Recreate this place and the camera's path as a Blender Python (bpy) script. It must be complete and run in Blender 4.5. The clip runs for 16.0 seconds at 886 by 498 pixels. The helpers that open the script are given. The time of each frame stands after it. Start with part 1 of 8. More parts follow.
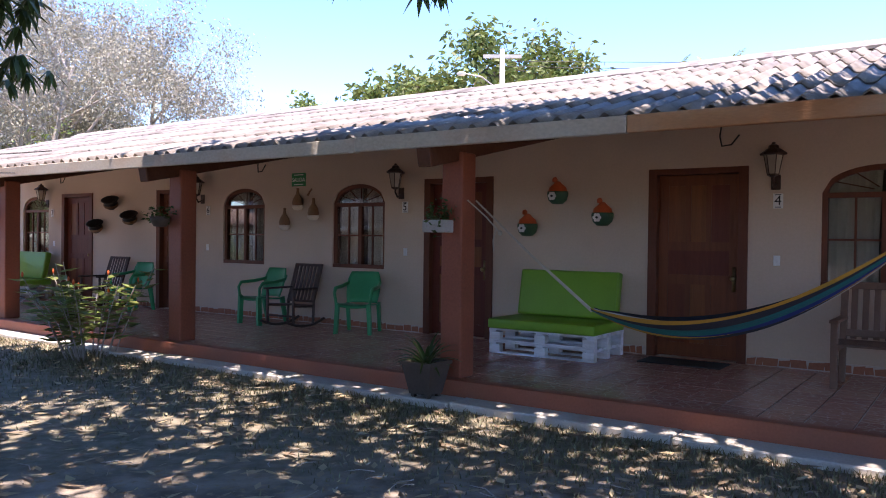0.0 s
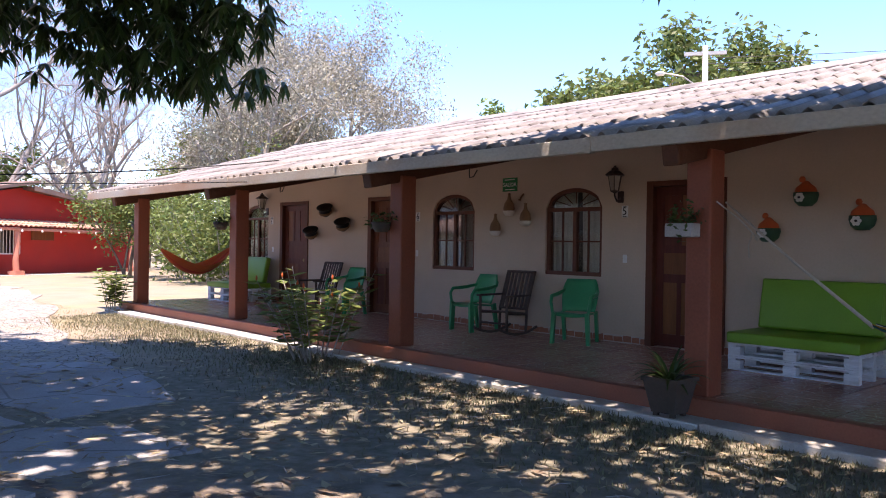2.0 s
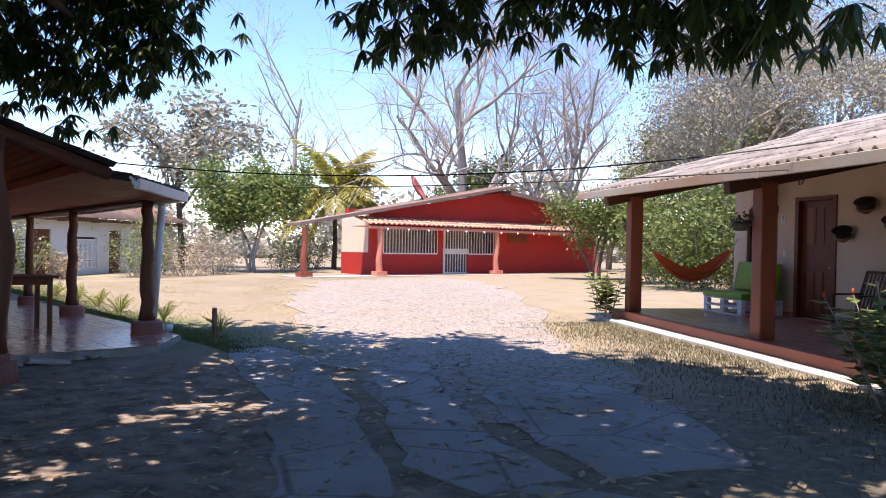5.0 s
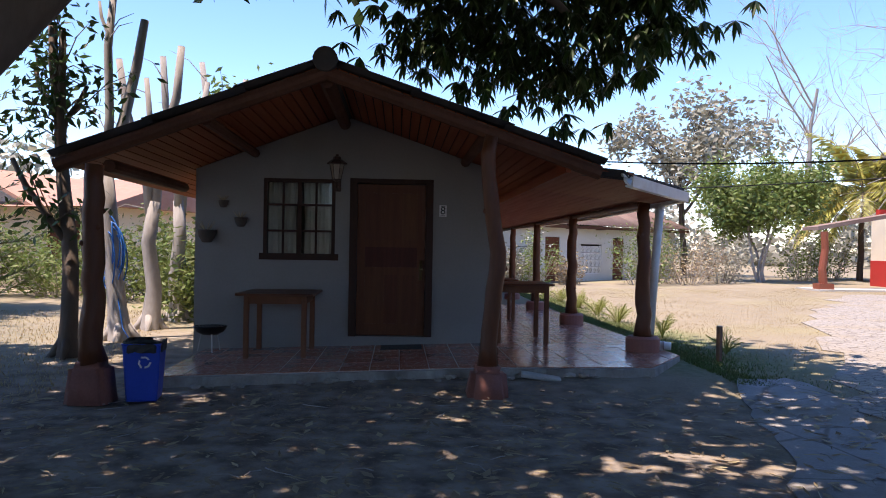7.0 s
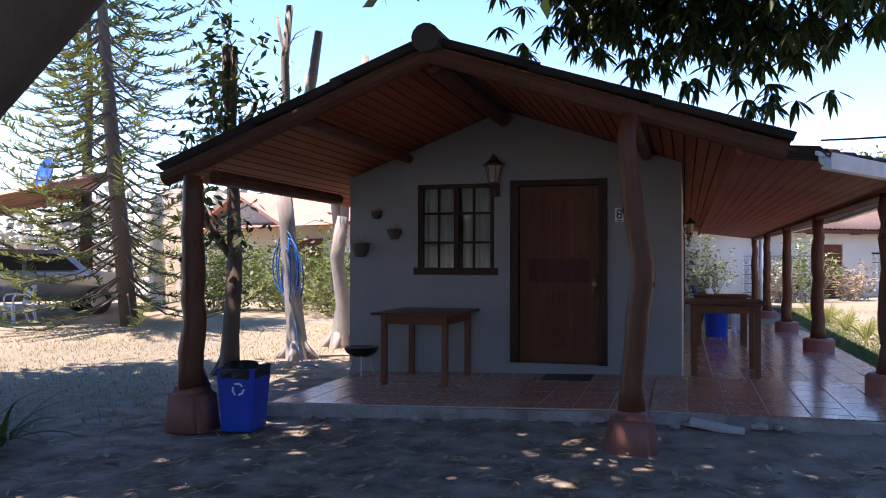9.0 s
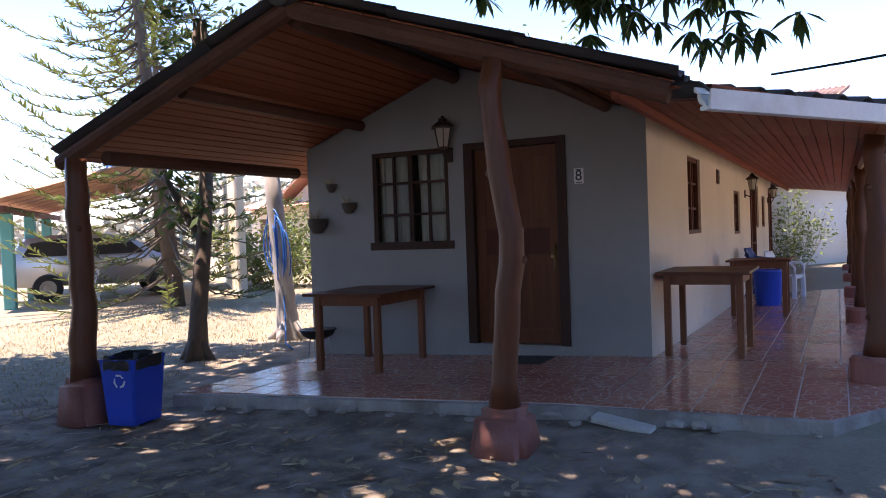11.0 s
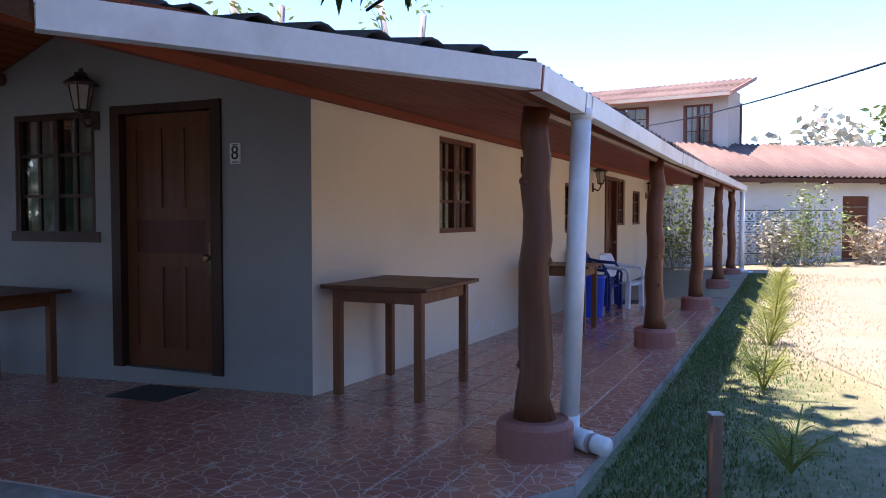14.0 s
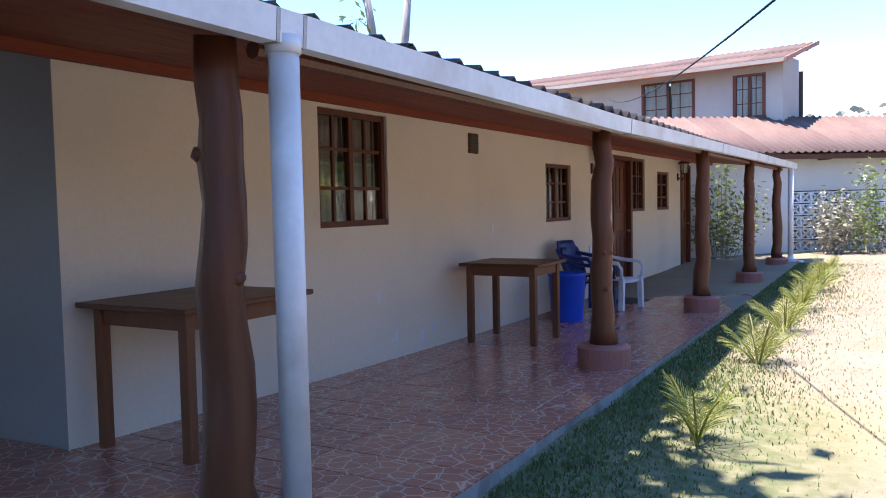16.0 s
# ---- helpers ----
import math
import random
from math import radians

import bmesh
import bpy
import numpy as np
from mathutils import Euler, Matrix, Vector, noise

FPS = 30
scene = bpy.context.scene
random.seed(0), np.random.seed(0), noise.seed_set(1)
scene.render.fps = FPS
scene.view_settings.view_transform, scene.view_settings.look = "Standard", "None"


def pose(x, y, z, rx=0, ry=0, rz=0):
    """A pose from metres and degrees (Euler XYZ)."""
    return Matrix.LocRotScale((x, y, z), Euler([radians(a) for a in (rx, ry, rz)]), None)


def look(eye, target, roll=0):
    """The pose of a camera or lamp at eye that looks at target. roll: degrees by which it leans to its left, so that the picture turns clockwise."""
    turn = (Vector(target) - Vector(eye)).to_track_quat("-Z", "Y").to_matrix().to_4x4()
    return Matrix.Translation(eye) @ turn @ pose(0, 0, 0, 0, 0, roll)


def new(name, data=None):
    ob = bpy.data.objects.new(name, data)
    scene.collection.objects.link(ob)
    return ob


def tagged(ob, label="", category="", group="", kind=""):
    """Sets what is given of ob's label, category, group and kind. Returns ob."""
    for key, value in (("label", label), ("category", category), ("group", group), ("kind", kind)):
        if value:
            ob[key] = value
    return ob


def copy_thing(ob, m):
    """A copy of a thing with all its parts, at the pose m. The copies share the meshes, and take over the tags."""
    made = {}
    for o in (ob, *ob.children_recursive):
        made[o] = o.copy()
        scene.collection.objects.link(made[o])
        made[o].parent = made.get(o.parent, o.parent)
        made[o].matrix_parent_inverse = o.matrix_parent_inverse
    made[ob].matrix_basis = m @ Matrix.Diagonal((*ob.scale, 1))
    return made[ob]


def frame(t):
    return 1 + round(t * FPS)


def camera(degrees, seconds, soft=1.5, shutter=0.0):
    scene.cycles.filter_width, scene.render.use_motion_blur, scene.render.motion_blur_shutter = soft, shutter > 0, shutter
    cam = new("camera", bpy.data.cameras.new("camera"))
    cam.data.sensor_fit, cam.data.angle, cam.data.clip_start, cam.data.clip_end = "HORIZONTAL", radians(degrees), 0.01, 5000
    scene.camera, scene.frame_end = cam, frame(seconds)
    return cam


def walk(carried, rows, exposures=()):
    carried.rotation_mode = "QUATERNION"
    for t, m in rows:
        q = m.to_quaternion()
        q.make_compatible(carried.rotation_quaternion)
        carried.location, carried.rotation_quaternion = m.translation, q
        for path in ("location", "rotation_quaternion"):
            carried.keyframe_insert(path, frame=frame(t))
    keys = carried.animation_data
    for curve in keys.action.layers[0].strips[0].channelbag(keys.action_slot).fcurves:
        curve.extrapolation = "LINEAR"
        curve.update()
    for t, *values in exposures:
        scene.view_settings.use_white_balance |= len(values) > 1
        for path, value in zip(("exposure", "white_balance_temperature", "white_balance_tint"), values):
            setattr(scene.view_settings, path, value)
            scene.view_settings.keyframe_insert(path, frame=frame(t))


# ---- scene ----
cam = camera(58.6, 16.0, soft=1.0)
METRES, EYE, TILT, LEAN, TURN = 14.6, 1.5, 0.0, 0.0, 0.0
ROWS = [
    (0.0, 0.0, 0.0, 0.0, 0.0, -0.33, -0.21),
    (0.5, -0.0029, 0.0003, -0.0001, 2.83, -0.13, -0.18),
    (1.0, -0.0097, 0.0038, -0.0011, 8.04, 0.08, -0.36),
    (1.5, -0.0238, 0.0087, -0.0016, 9.50, 0.07, -0.52),
    (2.0, -0.0366, 0.0225, -0.0017, 13.01, 0.16, -0.44),
    (2.5, -0.0537, 0.0425, -0.0020, 18.40, -0.10, -0.55),
    (3.0, -0.0759, 0.0596, -0.0011, 20.79, -0.31, -1.02),
    (5.5, -0.1905, 0.1269, 0.0013, 53.45, -0.15, -0.8),
    (6.0, -0.2148, 0.1393, 0.002, 63.38, -0.3, -0.83),
    (6.5, -0.2381, 0.155, 0.0023, 73.83, -0.28, -0.96),
    (7.0, -0.2654, 0.169, 0.0008, 79.8, -0.2, -0.97),
    (7.5, -0.2905, 0.1891, 0.0002, 85.76, -0.09, -1.1),
    (8.0, -0.314, 0.2158, 0.0004, 92.6, 0.77, -0.82),
    (8.5, -0.34, 0.2435, 0.0002, 96.58, 1.0, -0.53),
    (11.0, -0.4512, 0.3962, 0.0015, 109.61, -1.53, 2.18),
    (11.5, -0.4771, 0.4221, 0.0024, 108.83, -1.96, 2.09),
    (12.0, -0.51, 0.4425, 0.0027, 107.81, -2.4, 1.75),
    (12.5, -0.538, 0.4676, 0.0033, 107.34, -2.47, 1.05),
    (13.0, -0.5717, 0.4874, 0.0025, 106.91, -2.63, 0.34),
    (13.5, -0.6023, 0.5079, 0.0028, 106.33, -2.62, 0.17),
    (14.0, -0.6334, 0.5288, 0.0032, 106.88, -2.71, 0.11),
    (14.5, -0.6662, 0.5467, 0.0034, 106.75, -2.8, -0.07),
    (15.0, -0.7005, 0.5676, 0.0035, 109.65, -3.05, -0.01),
    (15.5, -0.738, 0.5823, 0.003, 110.8, -3.7, 1.13),
    (16.0, -0.777, 0.6004, 0.002, 112.69, -3.5, 1.32),
]
walk(cam, [(t, pose(0, 0, EYE, TILT, LEAN, TURN) @ pose(METRES * x, METRES * y, METRES * z, 90 + pitch, roll, yaw)) for t, x, y, z, yaw, pitch, roll in ROWS],
     exposures=[(0.0, 2.0, 6850, 29), (3.0, 1.7, 7200, 29), (5.5, 1.4, 7150, 25), (6.5, 1.32, 7200, 24), (8.5, 1.66, 6950, 28), (11.0, 2.15, 7400, 30), (13.0, 1.93, 6950, 28), (15.2, 2.02, 6600, 24), (16.0, 1.95, 6550, 22)])

# ---- world and sun ----
SUN = Vector((0.10, -0.27, 1.0)).normalized()
world = bpy.data.worlds.new("sky")
scene.world = world
world.use_nodes = True
_nt = world.node_tree
_sky = _nt.nodes.new("ShaderNodeTexSky")
_sky.sky_type, _sky.sun_disc = "NISHITA", False
_sky.sun_elevation = math.asin(SUN.z)
_sky.sun_rotation = math.atan2(SUN.x, SUN.y)
_sky.air_density, _sky.dust_density, _sky.ozone_density = 0.8, 0.0, 4.0
_hs = _nt.nodes.new("ShaderNodeHueSaturation")
_hs.inputs["Saturation"].default_value = 1.15
_nt.links.new(_sky.outputs[0], _hs.inputs["Color"])
_nt.links.new(_hs.outputs[0], _nt.nodes["Background"].inputs[0])
_nt.nodes["Background"].inputs[1].default_value = 0.15
_sd = bpy.data.lights.new("sun", "SUN")
_sd.energy, _sd.angle, _sd.color = 3.5, radians(0.53), (1.0, 0.95, 0.86)
sun = new("sun", _sd)
sun.matrix_world = look(SUN * 60, (0, 0, 0))
scene.view_settings.exposure = 0.0


# ---- materials ----
def mat(name, c1, c2=None, rough=0.7, scale=3.0, fine=60.0, bump=0.2, bump_scale=None, metal=0.0, dirt=None, dirt_amount=0.35,
        dirt_scale=0.8, stretch=(1, 1, 1), spec=0.4, rand=0.0, island=0.0, trans=0.0, extra=None, fmix=0.45):
    """A surface with a broad and a fine variation, a dirt layer, relief and, for pieces, a shift from piece to piece."""
    m = bpy.data.materials.new(name)
    m.use_nodes = True
    nt = m.node_tree
    n, l = nt.nodes, nt.links
    b = n["Principled BSDF"]
    c2 = c2 or tuple(c * 0.8 for c in c1)
    co = n.new("ShaderNodeTexCoord")
    mp = n.new("ShaderNodeMapping")
    mp.inputs["Scale"].default_value = stretch
    l.new(co.outputs["Object"], mp.inputs[0])

    def noi(sc, det=4.0):
        x = n.new("ShaderNodeTexNoise")
        x.inputs["Scale"].default_value, x.inputs["Detail"].default_value = sc, det
        l.new(mp.outputs[0], x.inputs["Vector"])
        return x

    def mixc(fac, a, bb, kind="MIX"):
        x = n.new("ShaderNodeMix")
        x.data_type, x.blend_type = "RGBA", kind
        for sock, val in ((x.inputs[0], fac), (x.inputs[6], a), (x.inputs[7], bb)):
            if isinstance(val, (int, float)):
                sock.default_value = val
            elif isinstance(val, tuple):
                sock.default_value = (*val, 1) if len(val) == 3 else val
            else:
                l.new(val, sock)
        return x.outputs[2]

    def ramp(src, lo, hi):
        x = n.new("ShaderNodeMapRange")
        x.inputs[1].default_value, x.inputs[2].default_value = lo, hi
        l.new(src, x.inputs[0])
        return x.outputs[0]

    nb, nf = noi(scale), noi(fine, 6.0)
    col = mixc(ramp(nb.outputs[0], 0.3, 0.7), c1, c2)
    col = mixc(fmix, col, mixc(ramp(nf.outputs[0], 0.25, 0.75), tuple(c * 0.72 for c in c1), tuple(min(1, c * 1.22) for c in c1)))
    if dirt:
        nd = noi(dirt_scale, 8.0)
        f = n.new("ShaderNodeMath")
        f.operation = "MULTIPLY"
        l.new(ramp(nd.outputs[0], 0.48, 0.72), f.inputs[0])
        f.inputs[1].default_value = dirt_amount
        col = mixc(f.outputs[0], col, dirt)
    if rand or island:
        if rand:
            inf = n.new("ShaderNodeObjectInfo").outputs["Random"]
            k = rand
        else:
            inf = n.new("ShaderNodeNewGeometry").outputs["Random Per Island"]
            k = island
        hs = n.new("ShaderNodeHueSaturation")
        mr = n.new("ShaderNodeMapRange")
        mr.inputs[3].default_value, mr.inputs[4].default_value = 1 - k, 1 + k
        l.new(inf, mr.inputs[0])
        l.new(mr.outputs[0], hs.inputs["Value"])
        mr2 = n.new("ShaderNodeMapRange")
        mr2.inputs[3].default_value, mr2.inputs[4].default_value = 0.5 - k * 0.05, 0.5 + k * 0.05
        l.new(inf, mr2.inputs[0])
        l.new(mr2.outputs[0], hs.inputs["Hue"])
        l.new(col, hs.inputs["Color"])
        col = hs.outputs[0]
    if extra:
        col = extra(nt, co, mp, col, mixc, ramp, noi)
    l.new(col, b.inputs["Base Color"])
    rr = n.new("ShaderNodeMapRange")
    rr.inputs[3].default_value, rr.inputs[4].default_value = max(0.02, rough - 0.1), min(1, rough + 0.12)
    l.new(nb.outputs[0], rr.inputs[0])
    l.new(rr.outputs[0], b.inputs["Roughness"])
    b.inputs["Metallic"].default_value = metal
    b.inputs["Specular IOR Level"].default_value = spec
    if trans:
        b.inputs["Subsurface Weight"].default_value = 0.0
    if bump:
        bp = n.new("ShaderNodeBump")
        bp.inputs["Strength"].default_value = bump
        bp.inputs["Distance"].default_value = 0.01
        src = noi(bump_scale, 5.0).outputs[0] if bump_scale else nf.outputs[0]
        l.new(src, bp.inputs["Height"])
        l.new(bp.outputs[0], b.inputs["Normal"])
    if trans:
        tr = n.new("ShaderNodeBsdfTranslucent")
        l.new(col, tr.inputs[0])
        mx = n.new("ShaderNodeMixShader")
        mx.inputs[0].default_value = trans
        l.new(b.outputs[0], mx.inputs[1])
        l.new(tr.outputs[0], mx.inputs[2])
        l.new(mx.outputs[0], n["Material Output"].inputs[0])
    return m


def cells(size, joint, jcol, amount=1.0):
    """Thin pale lines round irregular stone shapes, printed on a glazed tile."""
    def run(nt, co, mp, col, mixc, ramp, noi):
        v = nt.nodes.new("ShaderNodeTexVoronoi")
        v.feature = "DISTANCE_TO_EDGE"
        v.inputs["Scale"].default_value = size
        g = nt.nodes.new("ShaderNodeNewGeometry")
        nt.links.new(g.outputs["Position"], v.inputs["Vector"])
        f = nt.nodes.new("ShaderNodeMapRange")
        f.inputs[1].default_value, f.inputs[2].default_value = joint, joint * 0.35
        f.inputs[4].default_value = amount
        nt.links.new(v.outputs["Distance"], f.inputs[0])
        return mixc(f.outputs[0], col, jcol)
    return run


def ground_extra(nt, co, mp, col, mixc, ramp, noi):
    """Dry straw-coloured turf, with bare earth and leaf litter under the mango tree and greener grass by the porches."""
    g = nt.nodes.new("ShaderNodeNewGeometry")
    sx = nt.nodes.new("ShaderNodeSeparateXYZ")
    nt.links.new(g.outputs["Position"], sx.inputs[0])

    def ell(cx, cy, rx, ry, soft):
        out = []
        for o, c, r in ((0, cx, rx), (1, cy, ry)):
            a = nt.nodes.new("ShaderNodeMath"); a.operation = "SUBTRACT"; a.inputs[1].default_value = c
            nt.links.new(sx.outputs[o], a.inputs[0])
            d = nt.nodes.new("ShaderNodeMath"); d.operation = "DIVIDE"; d.inputs[1].default_value = r
            nt.links.new(a.outputs[0], d.inputs[0])
            p = nt.nodes.new("ShaderNodeMath"); p.operation = "POWER"; p.inputs[1].default_value = 2
            nt.links.new(d.outputs[0], p.inputs[0])
            out.append(p.outputs[0])
        s = nt.nodes.new("ShaderNodeMath"); s.operation = "ADD"
        nt.links.new(out[0], s.inputs[0]); nt.links.new(out[1], s.inputs[1])
        w = noi(0.7, 6.0)
        m2 = nt.nodes.new("ShaderNodeMath"); m2.operation = "MULTIPLY_ADD"; m2.inputs[1].default_value = 1.2
        nt.links.new(w.outputs[0], m2.inputs[0]); nt.links.new(s.outputs[0], m2.inputs[2])
        f = nt.nodes.new("ShaderNodeMapRange")
        f.inputs[1].default_value, f.inputs[2].default_value = 1.6 + soft, 1.6 - soft
        nt.links.new(m2.outputs[0], f.inputs[0])
        return f.outputs[0]

    earth = mixc(ramp(noi(3.5, 10.0).outputs[0], 0.36, 0.64), (0.15, 0.12, 0.10), (0.36, 0.31, 0.26))
    litter = noi(16.0, 3.0)
    earth = mixc(ramp(litter.outputs[0], 0.56, 0.66), earth, (0.33, 0.25, 0.16))
    col = mixc(ell(-4.5, 1.5, 11.5, 6.0, 0.5), col, earth)
    green = mixc(ramp(noi(9.0, 6.0).outputs[0], 0.35, 0.65), (0.175, 0.165, 0.115), (0.27, 0.235, 0.18))
    col = mixc(ell(-2.2, 7.2, 6.0, 2.2, 0.5), col, green)
    lush = mixc(ramp(noi(11.0, 6.0).outputs[0], 0.35, 0.65), (0.12, 0.145, 0.065), (0.22, 0.21, 0.125))
    col = mixc(ell(-15.5, 7.6, 4.0, 1.5, 0.5), col, lush)
    col = mixc(ell(-14.0, -3.2, 6.0, 2.2, 0.5), col, green)
    return col


M = {}
M["ground"] = mat("dry_turf_and_earth", (0.255, 0.215, 0.155), (0.345, 0.295, 0.225), rough=0.95, scale=1.6, fine=34, bump=1.0, bump_scale=26, spec=0.1,
                  dirt=(0.30, 0.27, 0.13), dirt_amount=0.5, dirt_scale=0.5, extra=ground_extra)
M["cobble"] = mat("cobbled_drive", (0.30, 0.275, 0.25), (0.38, 0.35, 0.31), rough=0.9, scale=2, fine=30, bump=0.8, bump_scale=14, spec=0.15,
                  dirt=(0.33, 0.27, 0.185), dirt_amount=0.7, dirt_scale=1.2, extra=cells(6.0, 0.07, (0.13, 0.11, 0.09), 0.8))
M["slab"] = mat("cracked_concrete", (0.30, 0.295, 0.29), (0.40, 0.39, 0.38), rough=0.9, scale=1.3, fine=45, bump=0.7, bump_scale=30, spec=0.2,
                dirt=(0.20, 0.165, 0.12), dirt_amount=0.7, extra=cells(0.8, 0.014, (0.13, 0.11, 0.09), 0.6))
M["kerb"] = mat("pale_concrete", (0.56, 0.54, 0.49), (0.46, 0.43, 0.38), rough=0.9, scale=2, fine=60, bump=0.4, dirt=(0.30, 0.24, 0.17), dirt_amount=0.6)
M["wall_a"] = mat("beige_plaster", (0.62, 0.485, 0.37), (0.58, 0.45, 0.34), rough=0.85, scale=0.8, fine=35, bump=0.12, dirt=(0.46, 0.38, 0.30), dirt_amount=0.4, fmix=0.15)
M["wall_b"] = mat("cream_plaster", (0.82, 0.71, 0.55), (0.78, 0.67, 0.52), rough=0.7, scale=0.8, fine=30, bump=0.12, dirt=(0.62, 0.57, 0.48), dirt_amount=0.4, fmix=0.15)
M["rough_edge"] = mat("broken_mortar_edge", (0.40, 0.375, 0.34), (0.20, 0.17, 0.14), rough=0.95, scale=5, fine=40, bump=1.0, bump_scale=18, spec=0.1, dirt=(0.15, 0.12, 0.10), dirt_amount=0.8, dirt_scale=2.5)
# same cream paint as wall_b, with the porch shade put into the colour
M["wall_b_shade"] = mat("shaded_cream_plaster", (0.29, 0.28, 0.26), (0.26, 0.25, 0.235), rough=0.8, scale=0.8, fine=30, bump=0.12, dirt=(0.21, 0.205, 0.195), dirt_amount=0.4, fmix=0.15)
M["wall_white"] = mat("white_plaster", (0.66, 0.65, 0.61), (0.60, 0.59, 0.55), rough=0.85, scale=0.7, fine=30, bump=0.15, dirt=(0.5, 0.46, 0.4), dirt_amount=0.4, fmix=0.15)
M["wall_red"] = mat("red_painted_wall", (0.52, 0.035, 0.025), (0.46, 0.03, 0.022), rough=0.7, scale=0.8, fine=30, bump=0.15, dirt=(0.40, 0.05, 0.04), dirt_amount=0.4, fmix=0.15)
M["wall_beige"] = mat("faded_beige_plaster", (0.50, 0.455, 0.40), (0.45, 0.41, 0.36), rough=0.85, scale=0.7, fine=30, bump=0.15, dirt=(0.36, 0.33, 0.29), dirt_amount=0.4, fmix=0.15)
M["riser"] = mat("red_oxide_cement", (0.36, 0.115, 0.065), (0.30, 0.09, 0.055), rough=0.55, scale=2, fine=50, bump=0.2, dirt=(0.22, 0.12, 0.08), dirt_amount=0.5)
M["post_a"] = mat("red_brown_paint", (0.28, 0.08, 0.042), (0.23, 0.065, 0.036), rough=0.55, scale=2.5, fine=40, bump=0.2, dirt=(0.22, 0.08, 0.05), dirt_amount=0.4)
M["log"] = mat("varnished_log", (0.15, 0.050, 0.022), (0.07, 0.025, 0.013), rough=0.42, spec=0.3, scale=2.2, fine=26, bump=0.5, stretch=(1, 1, 0.18), dirt=(0.09, 0.045, 0.03), dirt_amount=0.6, dirt_scale=1.6)
M["log_base"] = mat("red_cement_base", (0.34, 0.13, 0.10), (0.29, 0.11, 0.085), rough=0.6, scale=3, fine=40, bump=0.25, dirt=(0.25, 0.12, 0.09), dirt_amount=0.5)
M["door"] = mat("stained_door_wood", (0.20, 0.055, 0.02), (0.11, 0.03, 0.012), rough=0.45, spec=0.3, scale=3, fine=22, bump=0.3, stretch=(6, 6, 0.4), rand=0.3)
M["frame"] = mat("dark_brown_frame", (0.16, 0.052, 0.027), (0.11, 0.036, 0.02), rough=0.5, spec=0.25, scale=3, fine=30, bump=0.2, stretch=(4, 4, 0.5))
M["door_dark"] = mat("dark_varnished_door", (0.13, 0.036, 0.014), (0.07, 0.02, 0.008), rough=0.45, spec=0.2, scale=3, fine=22, bump=0.3, stretch=(6, 6, 0.4), rand=0.3)
M["frame_dark"] = mat("blackened_frame", (0.055, 0.024, 0.015), (0.035, 0.016, 0.011), rough=0.55, spec=0.2, scale=3, fine=30, bump=0.2, stretch=(4, 4, 0.5))
M["ceiling_a"] = mat("stained_ceiling_boards", (0.33, 0.17, 0.10), (0.27, 0.135, 0.08), rough=0.7, scale=2, fine=24, bump=0.2, stretch=(0.3, 5, 5))
M["rust"] = mat("rusty_fascia", (0.47, 0.22, 0.09), (0.50, 0.42, 0.33), rough=0.75, scale=1.4, fine=40, bump=0.3, dirt=(0.36, 0.13, 0.04), dirt_amount=0.8, dirt_scale=1.1, stretch=(0.6, 1, 2))
M["plank"] = mat("red_brown_soffit", (0.29, 0.073, 0.03), (0.21, 0.052, 0.023), rough=0.6, spec=0.2, scale=2, fine=24, bump=0.2, stretch=(0.3, 5, 5), rand=0.15)
M["beam"] = mat("dark_timber", (0.13, 0.054, 0.032), (0.085, 0.036, 0.022), rough=0.65, spec=0.2, scale=3, fine=30, bump=0.3, stretch=(1, 1, 1))
M["fascia"] = mat("weathered_fascia", (0.50, 0.46, 0.38), (0.42, 0.36, 0.29), rough=0.7, scale=1.2, fine=40, bump=0.2, dirt=(0.42, 0.17, 0.06), dirt_amount=0.75, dirt_scale=0.7, stretch=(0.6, 1, 1))
M["gutter"] = mat("white_gutter", (0.78, 0.78, 0.76), (0.72, 0.72, 0.70), rough=0.35, scale=2, fine=30, bump=0.05, dirt=(0.50, 0.43, 0.36), dirt_amount=0.6, dirt_scale=2.5, fmix=0.2)
M["roof"] = mat("grey_roof_sheet", (0.31, 0.285, 0.265), (0.21, 0.19, 0.175), rough=0.9, scale=1.5, fine=30, bump=0.5, spec=0.2, dirt=(0.07, 0.06, 0.055), dirt_amount=0.85, dirt_scale=2.2, rand=0.16)
M["roof_dark"] = mat("dark_roof_sheet", (0.055, 0.048, 0.046), (0.10, 0.082, 0.074), rough=0.85, scale=2, fine=30, bump=0.5, dirt=(0.05, 0.045, 0.04), dirt_amount=0.7, rand=0.15)
M["clay"] = mat("clay_tile", (0.50, 0.25, 0.165), (0.56, 0.36, 0.27), rough=0.85, scale=5, fine=40, bump=0.3, dirt=(0.33, 0.2, 0.15), dirt_amount=0.5, rand=0.18, island=0.0)
M["roof_pink"] = mat("faded_red_sheet", (0.18, 0.115, 0.097), (0.23, 0.185, 0.165), rough=0.9, spec=0.15, scale=1.2, fine=25, bump=0.4, dirt=(0.30, 0.18, 0.14), dirt_amount=0.6, rand=0.15)
M["tile_a"] = mat("porch_tile", (0.52, 0.275, 0.205), (0.44, 0.225, 0.17), rough=0.2, scale=4, fine=30, bump=0.06, spec=0.5, rand=0.12, extra=cells(9.5, 0.05, (0.68, 0.53, 0.44), 0.7))
M["tile_b"] = mat("flagstone_print_tile", (0.46, 0.18, 0.12), (0.38, 0.14, 0.10), rough=0.2, scale=4, fine=30, bump=0.05, spec=0.5, rand=0.12, extra=cells(10.0, 0.05, (0.64, 0.45, 0.37), 0.8))
